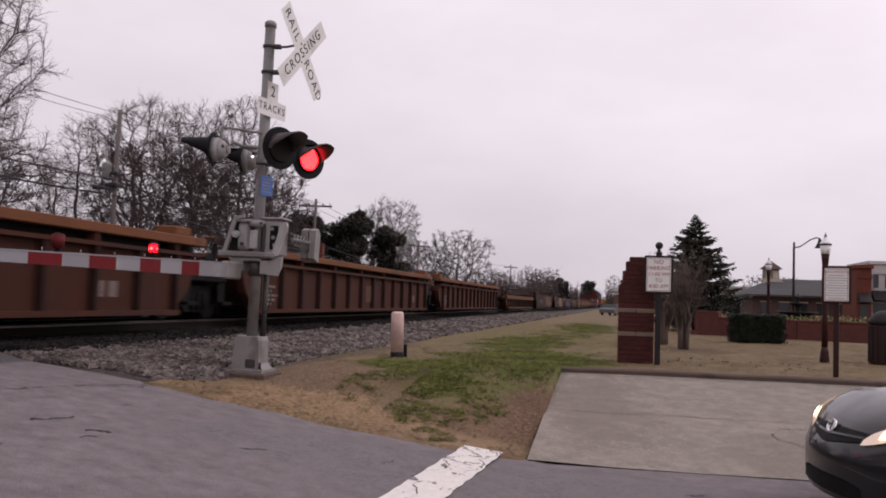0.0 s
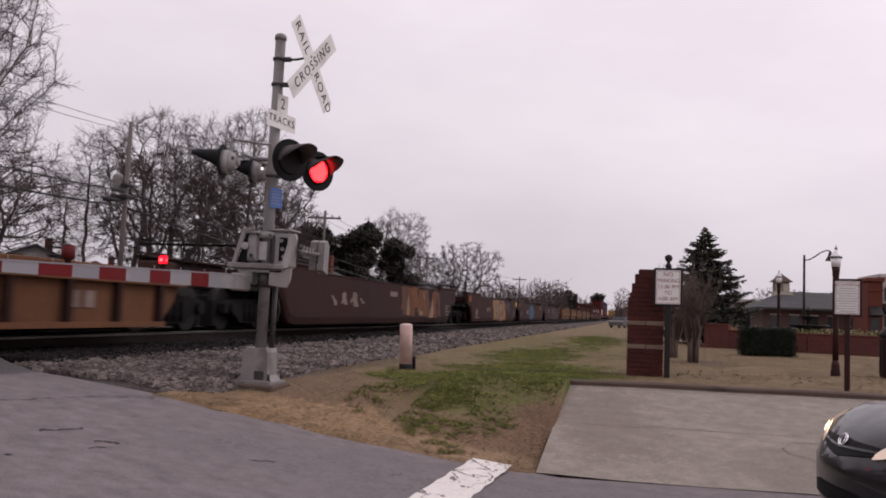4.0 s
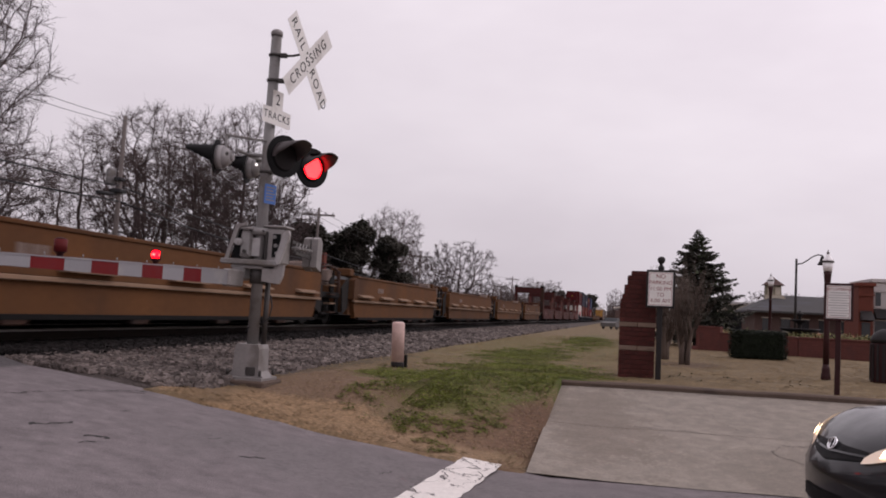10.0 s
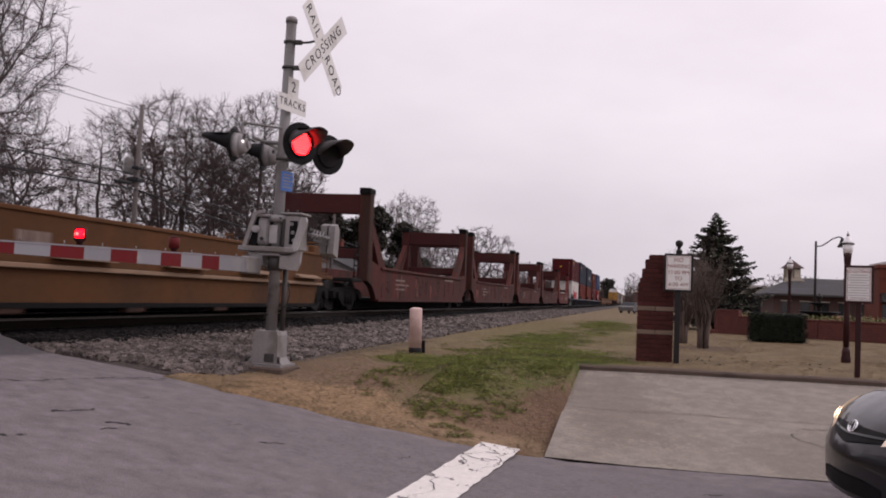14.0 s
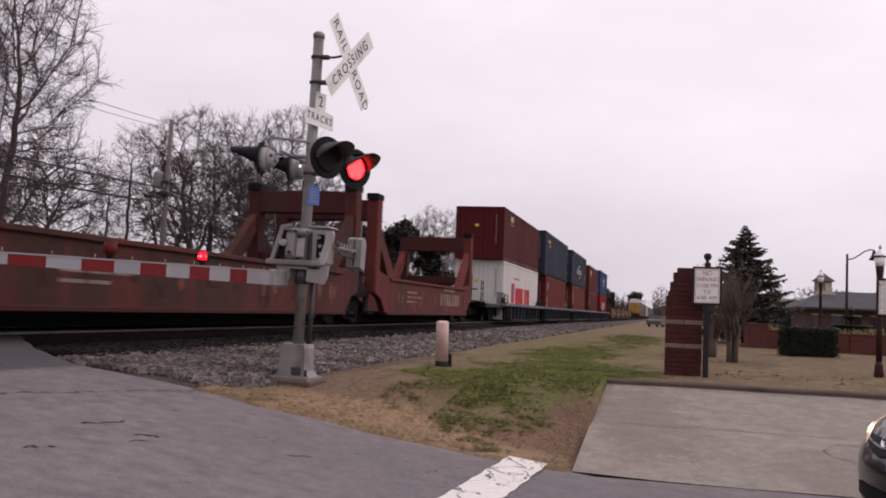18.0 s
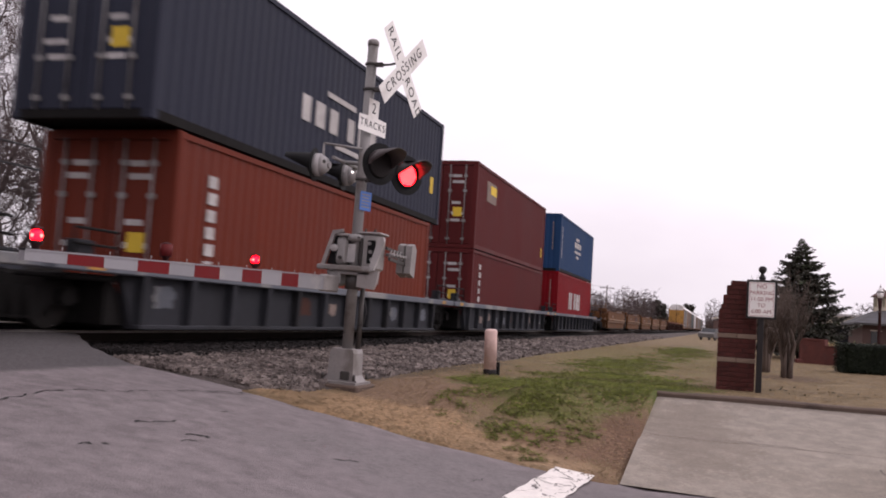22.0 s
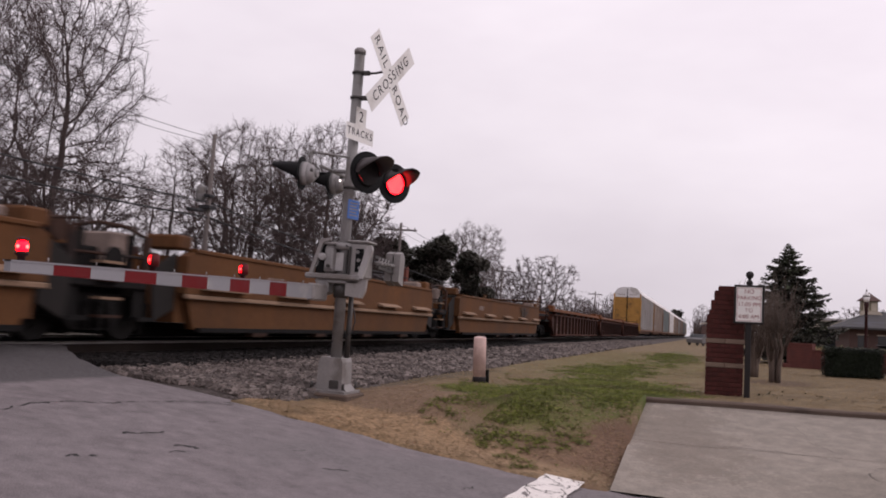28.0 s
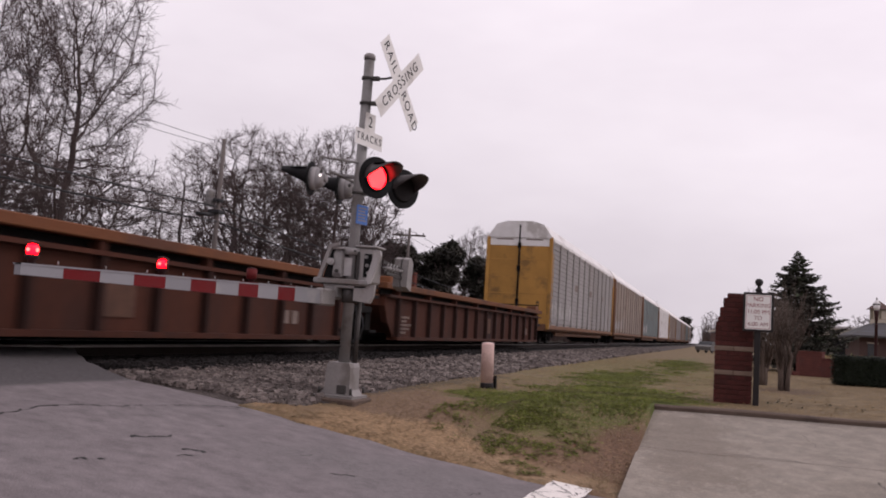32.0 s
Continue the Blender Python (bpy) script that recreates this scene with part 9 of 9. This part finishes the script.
for sgn in (-1, 1):
    hl = part("headlamp", lamp_patch(sgn, 0, 1, 0, 1, 0.012), M["lamp_glass"], van, "swept-back clear headlamp")
    part("reflector", lamp_patch(sgn, 0.35, 0.62, 0.25, 0.75, 0.02), M["lamp_core"], hl)
part("upper_grille", face_patch(-0.52, 0.52, lambda y: 0.575 + 0.12 * abs(y), lambda y: 0.70 - 0.02 * abs(y), 0.010), M["trim"], van, "dark upper grille")
part("grille_bar", face_patch(-0.46, 0.46, lambda y: 0.635 + 0.04 * abs(y), lambda y: 0.65 + 0.04 * abs(y), 0.02), M["car_paint"], van)
part("lower_intake", face_patch(-0.52, 0.52, lambda y: 0.24, lambda y: 0.36 - 0.15 * max(0, abs(y) - 0.3), 0.008), M["trim"], van, "dark lower intake")
part("bonnet_seam", skin(0, 0, 0, 0, 14, 1, 0.004, lambda u, v: (0.10 + 0.95 * u, 60 - 4 * u + v * 0.7)), M["trim"], van)
em = part("emblem", Geo().tube([(0, 0.068 * math.cos(a), 0.045 * math.sin(a)) for a in [2 * math.pi * k / 24 for k in range(25)]], 0.008, 6).tube([(0, 0.03 * math.cos(a), 0.042 * math.sin(a)) for a in [2 * math.pi * k / 16 for k in range(17)]], 0.006, 6), M["chrome"], van, "chrome oval badge", Matrix.Translation((0.055, 0, 0.685)) @ pose(0, 0, 0, 0, 26, 0))
for s, y in ((0.95, 0.86), (4.05, 0.86)):
    for k in (-1, 1):
        w = part("wheel", Geo().cyl((s, k * (y - 0.12), 0.33), (s, k * (y + 0.10), 0.33), 0.33, n=28), M["tyre"], van)
        part("rim", Geo().cyl((s, k * (y + 0.09), 0.33), (s, k * (y + 0.112), 0.33), 0.21, 0.19, n=20), M["galv"], w)
for k in (-1, 1):
    part("door_mirror", Geo().box(1.55, min(k * 0.92, k * 1.12), 1.05, 1.68, max(k * 0.92, k * 1.12), 1.2, 0.03), M["car_paint"], van)
    part("tail_lamp", Geo().box(4.93, min(k * 0.66, k * 0.84), 0.85, 5.04, max(k * 0.66, k * 0.84), 1.15, 0.02), M["arm_red"], van)


# ---- what moves ----
def motions():
    for ob, x, u, z in CARS:
        walk(ob, [(0.0, pose(x, u, z)), (16.0, pose(x, u - 16 * SPEED, z)), (32.0, pose(x, u - 32 * SPEED, z))])
    turn = math.degrees(SPEED / FPS / 0.42)
    for ob, at, u in SPUN:
        t0, t1 = (u - 62) / SPEED, (u - 2) / SPEED
        f0, f1 = max(0, math.ceil(t0 * FPS)), min(32 * FPS, math.floor(t1 * FPS))
        if f1 <= f0:
            continue
        rows = [(f / FPS, pose(*at, turn * (f - f0), 0, 0)) for f in range(f0, f1 + 1)]
        if f0 > 0:
            rows.insert(0, (0.0, pose(*at)))
        if f1 < 32 * FPS:
            rows.append((32.0, rows[-1][1]))
        walk(ob, rows)
    for ob, opened, closed, phase in SHUTTERS:
        lit = phase
        rows = [(0.0, opened[-1] if lit else closed)]
        for s in SWITCHES:
            steps = [closed, *opened]
            steps = steps[::-1] if lit else steps
            for k, m in enumerate(steps):
                rows.append((s + (k - (len(steps) - 1) / 2) / FPS, m))
            lit = not lit
        rows.append((32.0, rows[-1][1]))
        walk(ob, rows)


motions()
